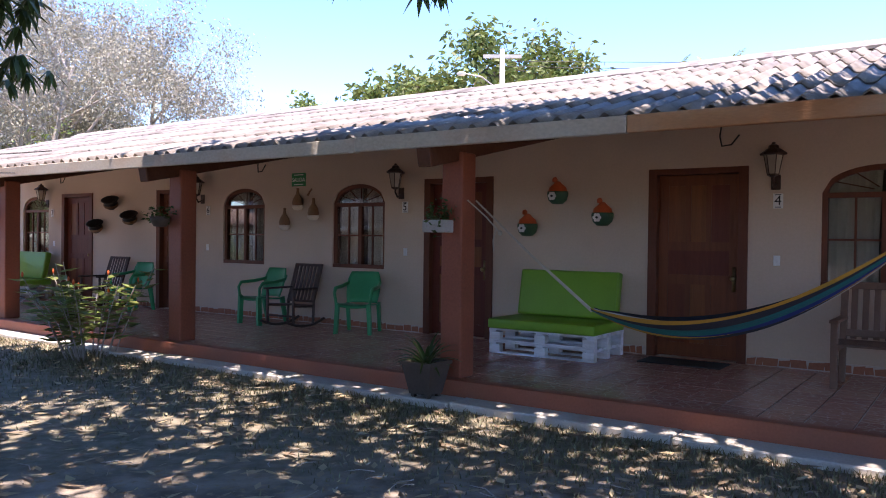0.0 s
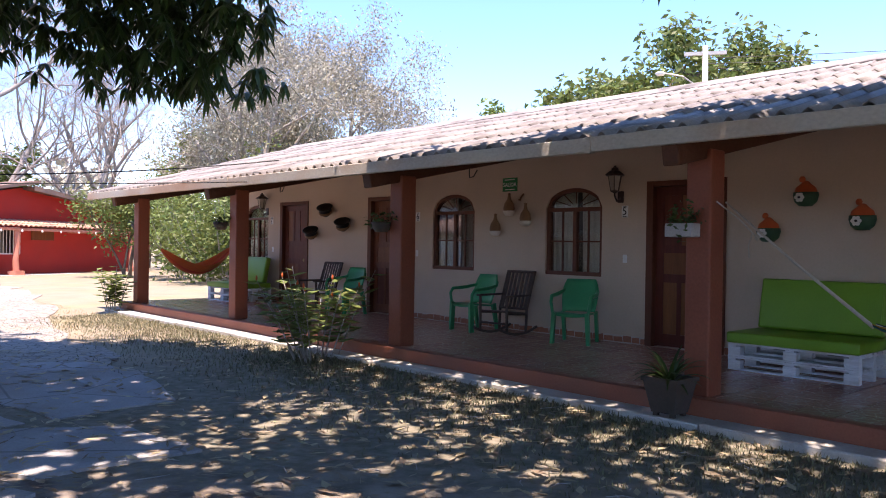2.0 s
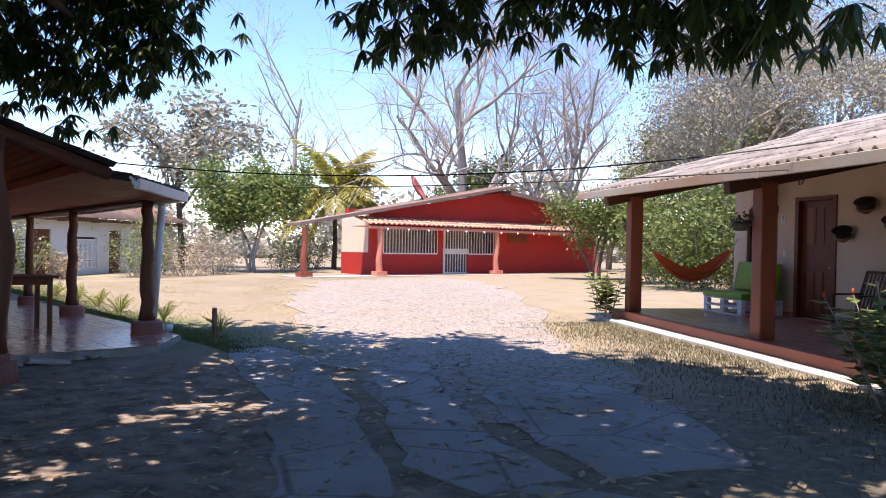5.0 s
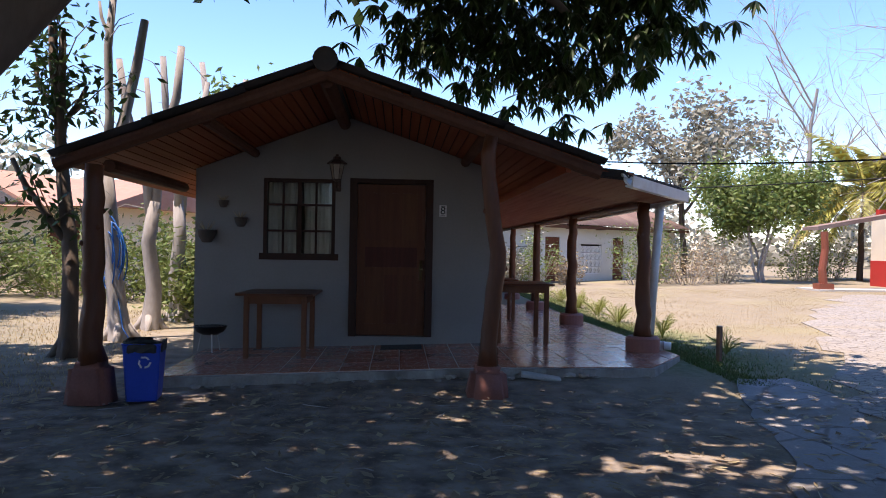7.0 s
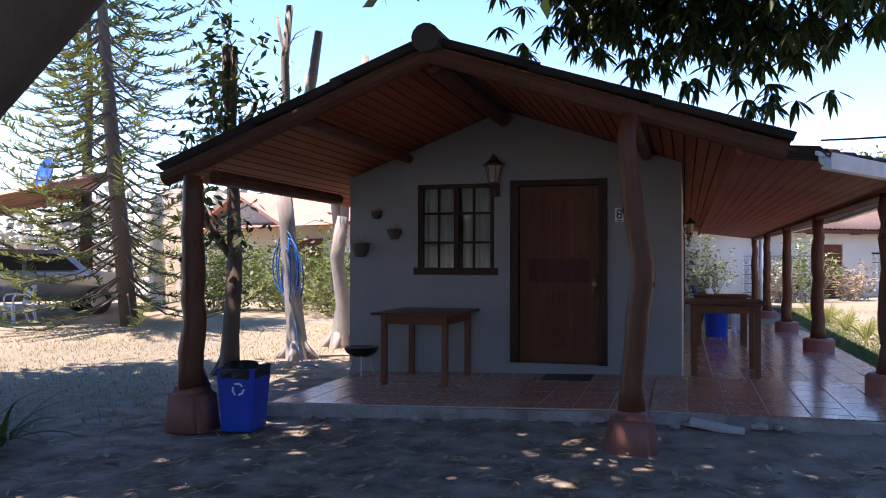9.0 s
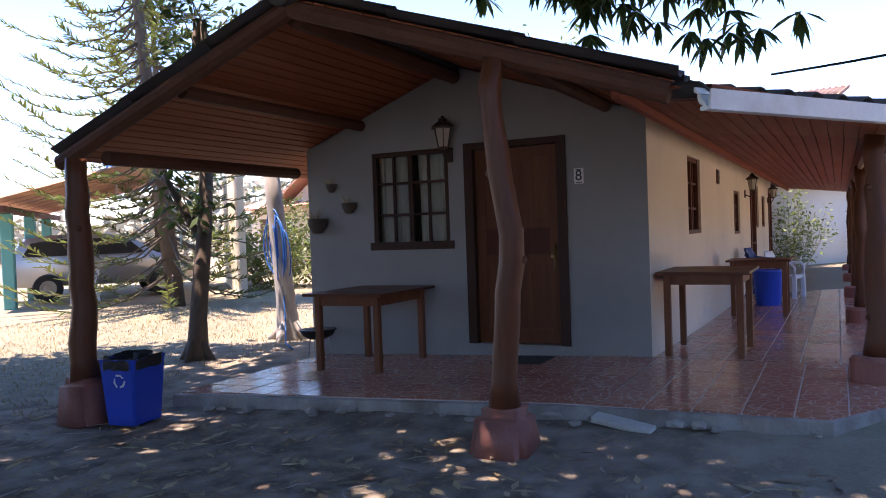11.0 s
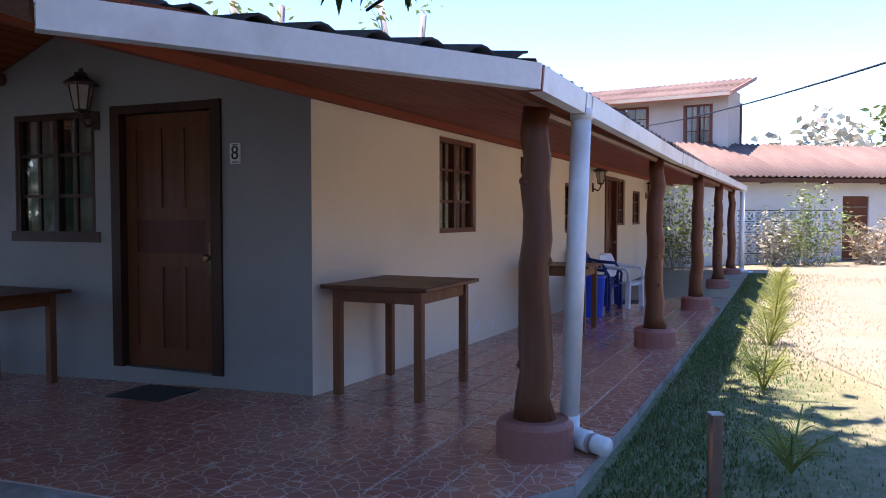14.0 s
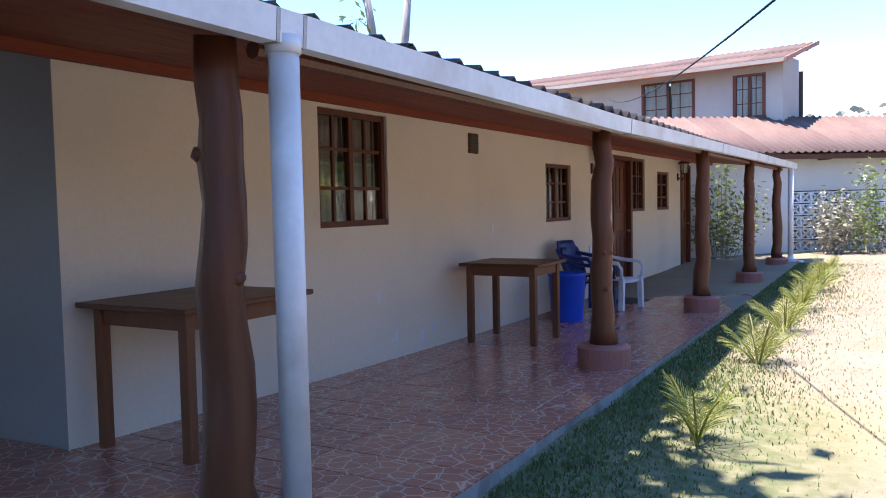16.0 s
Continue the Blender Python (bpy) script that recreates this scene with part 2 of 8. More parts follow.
M["grout"] = mat("grout", (0.58, 0.50, 0.44), (0.48, 0.41, 0.36), rough=0.8, scale=4, fine=50, bump=0.2)
M["bark"] = mat("bark", (0.12, 0.09, 0.07), (0.19, 0.15, 0.12), rough=0.95, scale=3, fine=20, bump=1.0, stretch=(1, 1, 0.35), spec=0.1)
M["bark_pale"] = mat("pale_bark", (0.40, 0.365, 0.335), (0.29, 0.26, 0.235), rough=0.95, scale=2, fine=18, bump=0.8, stretch=(1, 1, 0.4), spec=0.1)
M["leaf"] = mat("mango_leaf", (0.045, 0.085, 0.022), (0.07, 0.11, 0.03), rough=0.42, scale=2, fine=9, bump=0, island=0.3, trans=0.3)
M["leaf_mid"] = mat("broad_leaf", (0.12, 0.165, 0.04), (0.18, 0.20, 0.06), rough=0.55, scale=1, fine=6, bump=0, island=0.35, trans=0.3)
M["leaf_light"] = mat("sunlit_leaf", (0.16, 0.22, 0.06), (0.25, 0.28, 0.09), rough=0.5, scale=1, fine=6, bump=0, island=0.35, trans=0.35)
M["leaf_dry"] = mat("dry_leaf", (0.40, 0.32, 0.21), (0.28, 0.20, 0.12), rough=0.8, scale=3, fine=20, bump=0, island=0.35, trans=0.2)
M["leaf_grey"] = mat("greyish_leaf", (0.30, 0.29, 0.22), (0.38, 0.36, 0.29), rough=0.7, scale=1, fine=6, bump=0, island=0.3, trans=0.2)
M["frond"] = mat("palm_frond", (0.22, 0.27, 0.06), (0.36, 0.34, 0.10), rough=0.5, scale=2, fine=8, bump=0, island=0.3, trans=0.3)
M["frond_yellow"] = mat("yellowing_frond", (0.48, 0.43, 0.13), (0.36, 0.37, 0.10), rough=0.5, scale=1, fine=8, bump=0, island=0.35, trans=0.4)
M["grass"] = mat("grass_blade", (0.165, 0.165, 0.095), (0.27, 0.24, 0.165), rough=0.8, scale=1.2, fine=6, bump=0, island=0.4, trans=0.2)
M["grass_green"] = mat("green_grass_blade", (0.11, 0.17, 0.05), (0.20, 0.22, 0.09), rough=0.75, scale=1.2, fine=6, bump=0, island=0.4, trans=0.2)
M["straw"] = mat("dry_grass_blade", (0.44, 0.34, 0.19), (0.34, 0.27, 0.13), rough=0.85, scale=1.2, fine=6, bump=0, island=0.3, trans=0.2)
M["black"] = mat("black_iron", (0.02, 0.018, 0.017), (0.035, 0.03, 0.028), rough=0.5, scale=5, fine=50, bump=0.15, metal=0.3)
M["lantern"] = mat("bronze_lantern", (0.055, 0.03, 0.022), (0.08, 0.04, 0.03), rough=0.45, scale=5, fine=50, bump=0.15, metal=0.4)
M["frost"] = mat("lantern_glass", (0.40, 0.34, 0.27), (0.34, 0.29, 0.23), rough=0.25, scale=6, fine=40, bump=0.05, fmix=0.15)
M["curtain"] = mat("pale_curtain", (0.74, 0.67, 0.57), (0.62, 0.55, 0.46), rough=0.9, scale=2, fine=60, bump=0.2, stretch=(4, 4, 0.3))
M["lime"] = mat("lime_vinyl_cushion", (0.19, 0.40, 0.035), (0.17, 0.36, 0.03), rough=0.42, scale=2.5, fine=40, bump=0.1, fmix=0.15)
M["pallet"] = mat("white_painted_pallet", (0.78, 0.80, 0.84), (0.68, 0.70, 0.74), rough=0.6, scale=4, fine=40, bump=0.3, stretch=(0.4, 4, 4), dirt=(0.40, 0.36, 0.32), dirt_amount=0.45, dirt_scale=3)
M["green_plastic"] = mat("green_plastic", (0.02, 0.30, 0.12), (0.018, 0.26, 0.10), rough=0.35, scale=3, fine=40, bump=0.03, fmix=0.15)
M["dark_wood"] = mat("dark_slat_wood", (0.075, 0.04, 0.03), (0.05, 0.03, 0.022), rough=0.5, scale=3, fine=30, bump=0.25)
M["table"] = mat("table_wood", (0.14, 0.046, 0.02), (0.085, 0.028, 0.014), rough=0.42, spec=0.3, scale=3, fine=24, bump=0.2, stretch=(3, 0.6, 3))
M["table_leg"] = mat("table_leg_wood", (0.20, 0.074, 0.032), (0.13, 0.046, 0.021), rough=0.5, spec=0.25, scale=3, fine=24, bump=0.2, stretch=(3, 3, 0.6))
M["bench_wood"] = mat("weathered_bench", (0.19, 0.11, 0.075), (0.14, 0.08, 0.055), rough=0.6, scale=3, fine=30, bump=0.3)
M["blue"] = mat("blue_plastic", (0.012, 0.075, 0.52), (0.01, 0.06, 0.44), rough=0.4, scale=3, fine=40, bump=0.05, fmix=0.15)
M["navy"] = mat("navy_plastic", (0.01, 0.03, 0.16), (0.01, 0.025, 0.13), rough=0.35, scale=3, fine=40, bump=0.03, fmix=0.15)
M["white_plastic"] = mat("white_plastic", (0.72, 0.74, 0.78), (0.66, 0.68, 0.72), rough=0.4, scale=3, fine=40, bump=0.03, fmix=0.15)
M["bag"] = mat("black_bin_bag", (0.015, 0.015, 0.017), (0.03, 0.03, 0.03), rough=0.35, scale=8, fine=40, bump=0.4)
M["hose"] = mat("blue_hose", (0.02, 0.16, 0.50), (0.02, 0.12, 0.40), rough=0.4, scale=6, fine=40, bump=0.05)
M["rope"] = mat("pale_rope", (0.55, 0.50, 0.42), (0.45, 0.40, 0.33), rough=0.9, scale=20, fine=90, bump=0.6)
M["orange_cloth"] = mat("orange_cloth", (0.62, 0.13, 0.035), (0.52, 0.09, 0.03), rough=0.9, scale=3, fine=80, bump=0.3)
M["terracotta"] = mat("terracotta", (0.40, 0.15, 0.08), (0.32, 0.11, 0.06), rough=0.7, scale=4, fine=40, bump=0.25)
M["pot_dark"] = mat("dark_pot", (0.085, 0.065, 0.055), (0.06, 0.05, 0.04), rough=0.7, scale=4, fine=40, bump=0.3)
M["white"] = mat("white_paint", (0.80, 0.79, 0.76), (0.74, 0.73, 0.70), rough=0.55, scale=4, fine=40, bump=0.1, fmix=0.15)
M["salmon"] = mat("salmon_paint", (0.62, 0.24, 0.16), (0.54, 0.20, 0.14), rough=0.7, scale=4, fine=40, bump=0.2, fmix=0.15)
M["ink"] = mat("black_paint", (0.02, 0.02, 0.02), (0.03, 0.03, 0.03), rough=0.5, bump=0)
M["sign_green"] = mat("green_sign", (0.015, 0.20, 0.06), (0.013, 0.17, 0.05), rough=0.5, bump=0, fmix=0.15)
M["orange"] = mat("orange_paint", (0.60, 0.12, 0.035), (0.52, 0.09, 0.03), rough=0.5, scale=8, bump=0.1, fmix=0.15)
M["dark_green"] = mat("dark_green_paint", (0.02, 0.07, 0.035), (0.03, 0.09, 0.05), rough=0.5, scale=8, bump=0.1)
M["duck"] = mat("brown_gourd", (0.25, 0.13, 0.06), (0.18, 0.09, 0.045), rough=0.5, scale=8, bump=0.1)
M["mat_rug"] = mat("dark_doormat", (0.035, 0.033, 0.03), (0.05, 0.045, 0.04), rough=0.95, fine=120, bump=0.5)
M["steel"] = mat("worn_steel", (0.45, 0.43, 0.40), (0.35, 0.33, 0.31), rough=0.4, metal=0.8, scale=8, bump=0.1)
M["brass"] = mat("old_brass", (0.40, 0.28, 0.12), (0.3, 0.2, 0.09), rough=0.4, metal=0.9, scale=8, bump=0.1)
# dimness of unlit rooms, put into the colour of their inner walls
M["room_shade"] = mat("painted_room_shade", (0.12, 0.10, 0.085), (0.10, 0.085, 0.07), rough=0.9, bump=0)
M["cable"] = mat("black_cable", (0.015, 0.015, 0.015), (0.02, 0.02, 0.02), rough=0.6, bump=0)
M["asphalt_grey"] = mat("concrete_pole", (0.42, 0.41, 0.39), (0.36, 0.35, 0.33), rough=0.9, bump=0.2)
M["car_silver"] = mat("silver_car_paint", (0.42, 0.43, 0.44), (0.38, 0.39, 0.40), rough=0.3, metal=0.5, bump=0, fmix=0.15)
M["tyre"] = mat("tyre_rubber", (0.02, 0.02, 0.02), (0.03, 0.03, 0.03), rough=0.8, bump=0.1)
M["teal"] = mat("teal_paint", (0.10, 0.36, 0.32), (0.08, 0.30, 0.27), rough=0.6, bump=0.1)
M["dish_blue"] = mat("blue_dish", (0.05, 0.22, 0.62), (0.05, 0.19, 0.55), rough=0.45, bump=0.02, fmix=0.15)
M["dish_red"] = mat("red_dish", (0.55, 0.14, 0.12), (0.48, 0.12, 0.10), rough=0.5, bump=0.05)
M["stone"] = mat("river_stone", (0.34, 0.30, 0.26), (0.26, 0.22, 0.19), rough=0.9, fine=20, bump=0.5, island=0.25)


def glass_mat(name, tint, rough=0.03, see=0.55):
    m = bpy.data.materials.new(name)
    m.use_nodes = True
    n, l = m.node_tree.nodes, m.node_tree.links
    gl = n.new("ShaderNodeBsdfGlossy")
    gl.inputs["Roughness"].default_value = rough
    tr = n.new("ShaderNodeBsdfTransparent")
    tr.inputs[0].default_value = (*tint, 1)
    fr = n.new("ShaderNodeFresnel")
    fr.inputs[0].default_value = 1.52
    ad = n.new("ShaderNodeMath")
    ad.operation = "ADD"
    ad.inputs[1].default_value = 0.06
    mx = n.new("ShaderNodeMixShader")
    l.new(fr.outputs[0], ad.inputs[0])
    ad.operation = "MULTIPLY"
    ad.inputs[1].default_value = 0.5
    l.new(ad.outputs[0], mx.inputs[0])
    l.new(tr.outputs[0], mx.inputs[1])
    l.new(gl.outputs[0], mx.inputs[2])
    l.new(mx.outputs[0], n["Material Output"].inputs[0])
    return m


M["glass"] = glass_mat("window_glass", (0.85, 0.87, 0.86))

# ---- building frames: each stands turned and very slightly out of level ----
MA = pose(0, 0, 0, 0, 0, -34.7) @ pose(-2, 0, 0) @ pose(0, 0, 0, 0, 0.60, 0) @ pose(2, 0, 0)
MB = pose(0, 0, 0, 0, 0, -7.0) @ pose(-15, 0, 0) @ pose(0, 0, 0, 0, -0.315, 0) @ pose(15, 0, 0)
FA, FB = 0.20, 0.17   # porch floors


def gz(x, y):
    """Height of the ground: level by the drive, rising gently to the north, banked up a little against the cabin porch."""
    s = max(0.0, y - 6.3)
    u, v = 0.9925 * x - 0.1219 * y, 0.1219 * x + 0.9925 * y
    d = math.hypot(max(0.0, u + 12.8), max(0.0, -0.6 - v, v - 5.5))
    berm = 0.09 * math.exp(-(d / 0.55) ** 2) * math.exp(-(max(0.0, -14.5 - u) / 1.5) ** 2) * min(1.0, max(0.15, 0.4 + 0.2 * v))
    if v > 5.5 and u < -13.5:
        berm = max(berm, 0.07 * math.exp(-((v - 5.5) / 0.8) ** 2) * math.exp(-(max(0.0, -16.0 - u) / 9.0)))
    dip = 0.06 * math.exp(-((u + 12.2) / 1.7) ** 2 - ((v + 0.9) / 2.0) ** 2)
    return berm - dip + (0.30 * (1 - math.exp(-s * 0.02 / 0.30 * 1.3)) if s else 0.0)


def fz(u, v):
    """How far the cabin porch floor has sunk below its level at the wall corner."""
    if u >= -15.081:
        return -0.030 * max(0.0, 3.0 - v)
    s, e = -15.08 - u, min(1.0, max(0.0, (v - 3.27) / 2.29))
    return -(0.17 * (1 - math.exp(-s / 5)) * (1 - e) + 0.10 * (1 - math.exp(-s / 8)) * e)


# ---- building blocks for meshes ----
def BM():
    return bmesh.new()


def box(bm, x0, x1, y0, y1, z0, z1, m=None):
    v = [bm.verts.new((m @ Vector(p)) if m else p) for p in
         ((x0, y0, z0), (x1, y0, z0), (x1, y1, z0), (x0, y1, z0), (x0, y0, z1), (x1, y0, z1), (x1, y1, z1), (x0, y1, z1))]
    for f in ((3, 2, 1, 0), (4, 5, 6, 7), (0, 1, 5, 4), (1, 2, 6, 5), (2, 3, 7, 6), (3, 0, 4, 7)):
        bm.faces.new([v[i] for i in f])
    return bm


def rbox(bm, x0, x1, y0, y1, z0, z1, r=0.01, seg=2, m=None):
    """A box with rounded edges."""
    t = BM()
    box(t, x0, x1, y0, y1, z0, z1)
    bmesh.ops.bevel(t, geom=list(t.edges), offset=r, segments=seg, affect="EDGES", profile=0.5)
    join(bm, t, m)
    return bm


def join(bm, t, m=None):
    idx = {}
    for v in t.verts:
        idx[v] = bm.verts.new(m @ v.co if m else v.co)
    for f in t.faces:
        bm.faces.new([idx[v] for v in f.verts])
    t.free()


def prism(bm, pts, axis, a, b, m=None):
    """A polygon extruded along an axis from a to b. pts are the other two coordinates."""
    def at(p, w):
        q = {"x": (w, p[0], p[1]), "y": (p[0], w, p[1]), "z": (p[0], p[1], w)}[axis]
        return m @ Vector(q) if m else q
    lo = [bm.verts.new(at(p, a)) for p in pts]
    hi = [bm.verts.new(at(p, b)) for p in pts]
    n = len(pts)
    bm.faces.new(lo)
    bm.faces.new(hi[::-1])
    for i in range(n):
        bm.faces.new((lo[i], hi[i], hi[(i + 1) % n], lo[(i + 1) % n]))
    bmesh.ops.recalc_face_normals(bm, faces=list(bm.faces))
    return bm


def tube(bm, pts, rad, n=8, cap=True):
    """A round bar along points, with one radius or one for each point."""
    pts = [Vector(p) for p in pts]
    rad = rad if isinstance(rad, (list, tuple)) else [rad] * len(pts)
    rings = []
    side = None
    for i, p in enumerate(pts):
        d = (pts[min(i + 1, len(pts) - 1)] - pts[max(i - 1, 0)]).normalized()
        if side is None:
            side = d.orthogonal().normalized()
        side = (side - d * side.dot(d)).normalized()
        up = d.cross(side)
        rings.append([bm.verts.new(p + (side * math.cos(2 * math.pi * k / n) + up * math.sin(2 * math.pi * k / n)) * rad[i]) for k in range(n)])
    for a, b in zip(rings, rings[1:]):
        for k in range(n):
            bm.faces.new((a[k], a[(k + 1) % n], b[(k + 1) % n], b[k]))
    if cap:
        bm.faces.new(rings[0][::-1])
        bm.faces.new(rings[-1])
    return bm


def lathe(bm, prof, n=20, m=None):
    """A turned shape from (radius, height) pairs."""
    rings = []
    for r, z in prof:
        if r < 1e-4:
            rings.append([bm.verts.new(m @ Vector((0, 0, z)) if m else (0, 0, z))])
        else:
            rings.append([bm.verts.new(m @ Vector(p) if m else p) for p in ((r * math.cos(2 * math.pi * k / n), r * math.sin(2 * math.pi * k / n), z) for k in range(n))])
    for a, b in zip(rings, rings[1:]):
        for k in range(n):
            q = [a[k % len(a)], a[(k + 1) % len(a)], b[(k + 1) % len(b)], b[k % len(b)]]
            u = []
            for v in q:
                if v not in u:
                    u.append(v)
            if len(u) > 2:
                bm.faces.new(u)
    return bm


def mesh(name, bm, material, smooth=False):
    me = bpy.data.meshes.new(name)
    bm.to_mesh(me)
    bm.free()
    me.materials.append(material)
    if smooth:
        me.polygons.foreach_set("use_smooth", [True] * len(me.polygons))
        me.update()
    return me


def part(name, bm, material, parent, label="", smooth=False, at=None, kind=""):
    ob = new(name, mesh(name, bm, material, smooth) if isinstance(bm, bmesh.types.BMesh) else bm)
    ob.parent = parent
    if at is not None:
        ob.matrix_basis = at
    return tagged(ob, label, kind=kind)


def solid(name, bm, material, m=None, label="", category="", group="", kind="", smooth=False):
    ob = new(name, mesh(name, bm, material, smooth))
    if m is not None:
        ob.matrix_basis = m
    return tagged(ob, label, category, group, kind)


def thing(name, m, label, category, group="", kind=""):
    ob = new(name)
    ob.empty_display_size = 0.1
    ob.matrix_basis = m
    return tagged(ob, label, category, group, kind)


def quick(name, verts, faces, material, smooth=False):
    me = bpy.data.meshes.new(name)
    me.from_pydata(verts, [], faces)
    me.materials.append(material)
    if smooth:
        me.polygons.foreach_set("use_smooth", [True] * len(me.polygons))
    me.update()
    return me


# ---- ground ----
def axis_steps(lo, hi, near_lo, near_hi, fine, far):
    out, x = [], lo
    while x < hi:
        out.append(x)
        x += fine if near_lo <= x < near_hi else far
    return out + [hi]


def build_ground():
    xs = [-2500, -600, -200] + axis_steps(-90, 60, -36, 12, 0.4, 6) + [200, 600, 2500]
    ys = [-2500, -600, -200] + axis_steps(-70, 90, -10, 26, 0.4, 6) + [200, 600, 2500]
    vs, fs = [], []
    for y in ys:
        for x in xs:
            near = -40 < x < 15 and -12 < y < 50
            vs.append((x, y, gz(x, y) + (0.014 * noise.noise((x * 0.6, y * 0.6, 0)) - 0.008 if near else -0.02)))
    n = len(xs)
    for j in range(len(ys) - 1):
        for i in range(n - 1):
            fs.append((j * n + i, j * n + i + 1, (j + 1) * n + i + 1, (j + 1) * n + i))
    ob = new("ground", quick("ground", vs, fs, M["ground"], True))
    tagged(ob, "dry straw-coloured turf with bare earth and leaf litter under a mango tree", "ground", kind="structure")


build_ground()


def rough_patch(name, pts, z, material, thick=0.05, jag=0.10, step=0.35, label="", seed=1):
    """A flat slab with a ragged outline, laid over the ground."""
    rnd = random.Random(seed)
    out = []
    for (x0, y0), (x1, y1) in zip(pts, pts[1:] + pts[:1]):
        d = math.hypot(x1 - x0, y1 - y0)
        k = max(1, int(d / step))
        for i in range(k):
            t = i / k
            out.append((x0 + (x1 - x0) * t + rnd.uniform(-jag, jag), y0 + (y1 - y0) * t + rnd.uniform(-jag, jag)))
    bm = BM()
    lo = [bm.verts.new((x, y, gz(x, y) - thick)) for x, y in out]
    hi = [bm.verts.new((x, y, gz(x, y) + z)) for x, y in out]
    f = bm.faces.new(hi)
    for i in range(len(out)):
        bm.faces.new((lo[i], lo[(i + 1) % len(out)], hi[(i + 1) % len(out)], hi[i]))
    bmesh.ops.triangulate(bm, faces=[f])
    bmesh.ops.recalc_face_normals(bm, faces=list(bm.faces))
    return solid(name, bm, material, None, label, "paving", kind="structure")


rough_patch("road", [(-7.0, 6.2), (-10.6, 7.9), (-13.0, 9.3), (-18.5, 13.0), (-26.0, 19.0), (-25.5, 25.0), (-21.5, 23.5), (-16.0, 18.5), (-11.5, 13.6), (-8.5, 10.6), (-5.6, 8.4)],
            0.004, M["cobble"], jag=0.35, step=0.9, label="cobbled drive with stones worn flat, patched with straw")
for k, q in enumerate([
        [(-5.2, 3.55), (-6.4, 4.35), (-9.0, 5.95), (-11.9, 7.2), (-12.2, 8.05), (-11.2, 7.95), (-8.6, 6.65), (-6.6, 5.35), (-5.0, 4.15)],
        [(-5.6, 5.35), (-6.4, 5.4), (-8.0, 6.6), (-9.7, 7.9), (-10.2, 8.7), (-9.3, 8.5), (-7.9, 7.35), (-6.6, 6.5), (-5.4, 6.0)],
        [(-5.3, 6.15), (-6.4, 6.7), (-7.6, 7.6), (-8.0, 8.6), (-7.0, 8.9), (-5.8, 8.2), (-4.7, 7.2)],
        [(-3.9, 3.3), (-4.9, 3.3), (-6.0, 4.2), (-5.3, 4.6), (-4.0, 4.4)],
        [(-4.2, 4.7), (-5.2, 4.9), (-5.5, 5.7), (-4.6, 6.1), (-3.5, 5.6)]]):
    rough_patch("pavement_%d" % (k + 1), q, 0.007 + 0.001 * k, M["slab"], jag=0.05, step=0.3, seed=k + 3, label="cracked grey concrete slab sunk in the earth")


# ---- walls with openings ----
def pierced(bm, x0, x1, z0, z1, y0, y1, holes):
    """A wall from x0 to x1. Each hole: x0, x1, z0, z1, rise of the arch (z1 is the springing)."""
    x = x0
    for a, b, c, d, rise in sorted(holes):
        if a > x:
            box(bm, x, a, y0, y1, z0, z1)
        if c > z0 + 0.01:
            box(bm, a, b, y0, y1, z0, c)
        if rise:
            arc = [(a + (b - a) * i / 14, d + rise * math.sqrt(max(0, 1 - (2 * i / 14 - 1) ** 2))) for i in range(15)]
            prism(bm, [(a, z1)] + arc + [(b, z1)], "y", y0, y1)
        elif d < z1:
            box(bm, a, b, y0, y1, d, z1)
        x = b
    if x < x1:
        box(bm, x, x1, y0, y1, z0, z1)
    return bm


A_DOORS = [(-3.28, -2.22), (-6.53, -5.47), (-12.65, -11.60), (-15.85, -14.80)]
A_WINS = [(-1.46, -0.30), (-8.31, -7.29), (-10.84, -9.82), (-17.45, -16.42)]
A_TOP = 2.34
A_END = -17.9
solid("wall_a_front", pierced(BM(), A_END, 4.0, -0.1, 3.25, 9.0, 9.16,
      [(a, b, FA, A_TOP, 0) for a, b in A_DOORS] + [(a, b, 1.08, 2.06, 0.28) for a, b in A_WINS]),
      M["wall_a"], MA, "beige plastered wall of a row of guest rooms", "wall", kind="structure")
bm = BM()
prism(bm, [(9.16, -0.1), (13.4, -0.1), (13.4, 3.15), (10.8, 3.78), (9.16, 3.4)], "x", A_END, A_END + 0.16)
solid("wall_a_end", bm, M["wall_a"], MA, "beige plastered gable end wall", "wall", kind="structure")
bm = BM()
box(bm, A_END + 0.16, 4.0, 13.24, 13.4, -0.1, 3.1)
solid("wall_a_back", bm, M["wall_a"], MA, "beige plastered back wall", "wall", kind="structure")
bm = BM()
box(bm, 3.84, 4.0, 9.16, 13.24, -0.1, 3.3)
solid("wall_a_side", bm, M["wall_a"], MA, "beige plastered side wall", "wall", kind="structure")
# backing wall added behind the openings, darkened to stand for an unlit room
bm = BM()
box(bm, A_END + 0.16, 3.84, 10.6, 10.68, 0.0, 3.3)
solid("wall_a_inner", bm, M["room_shade"], MA, "inner wall of the guest rooms, coloured dark for the room shade", "wall", kind="structure")

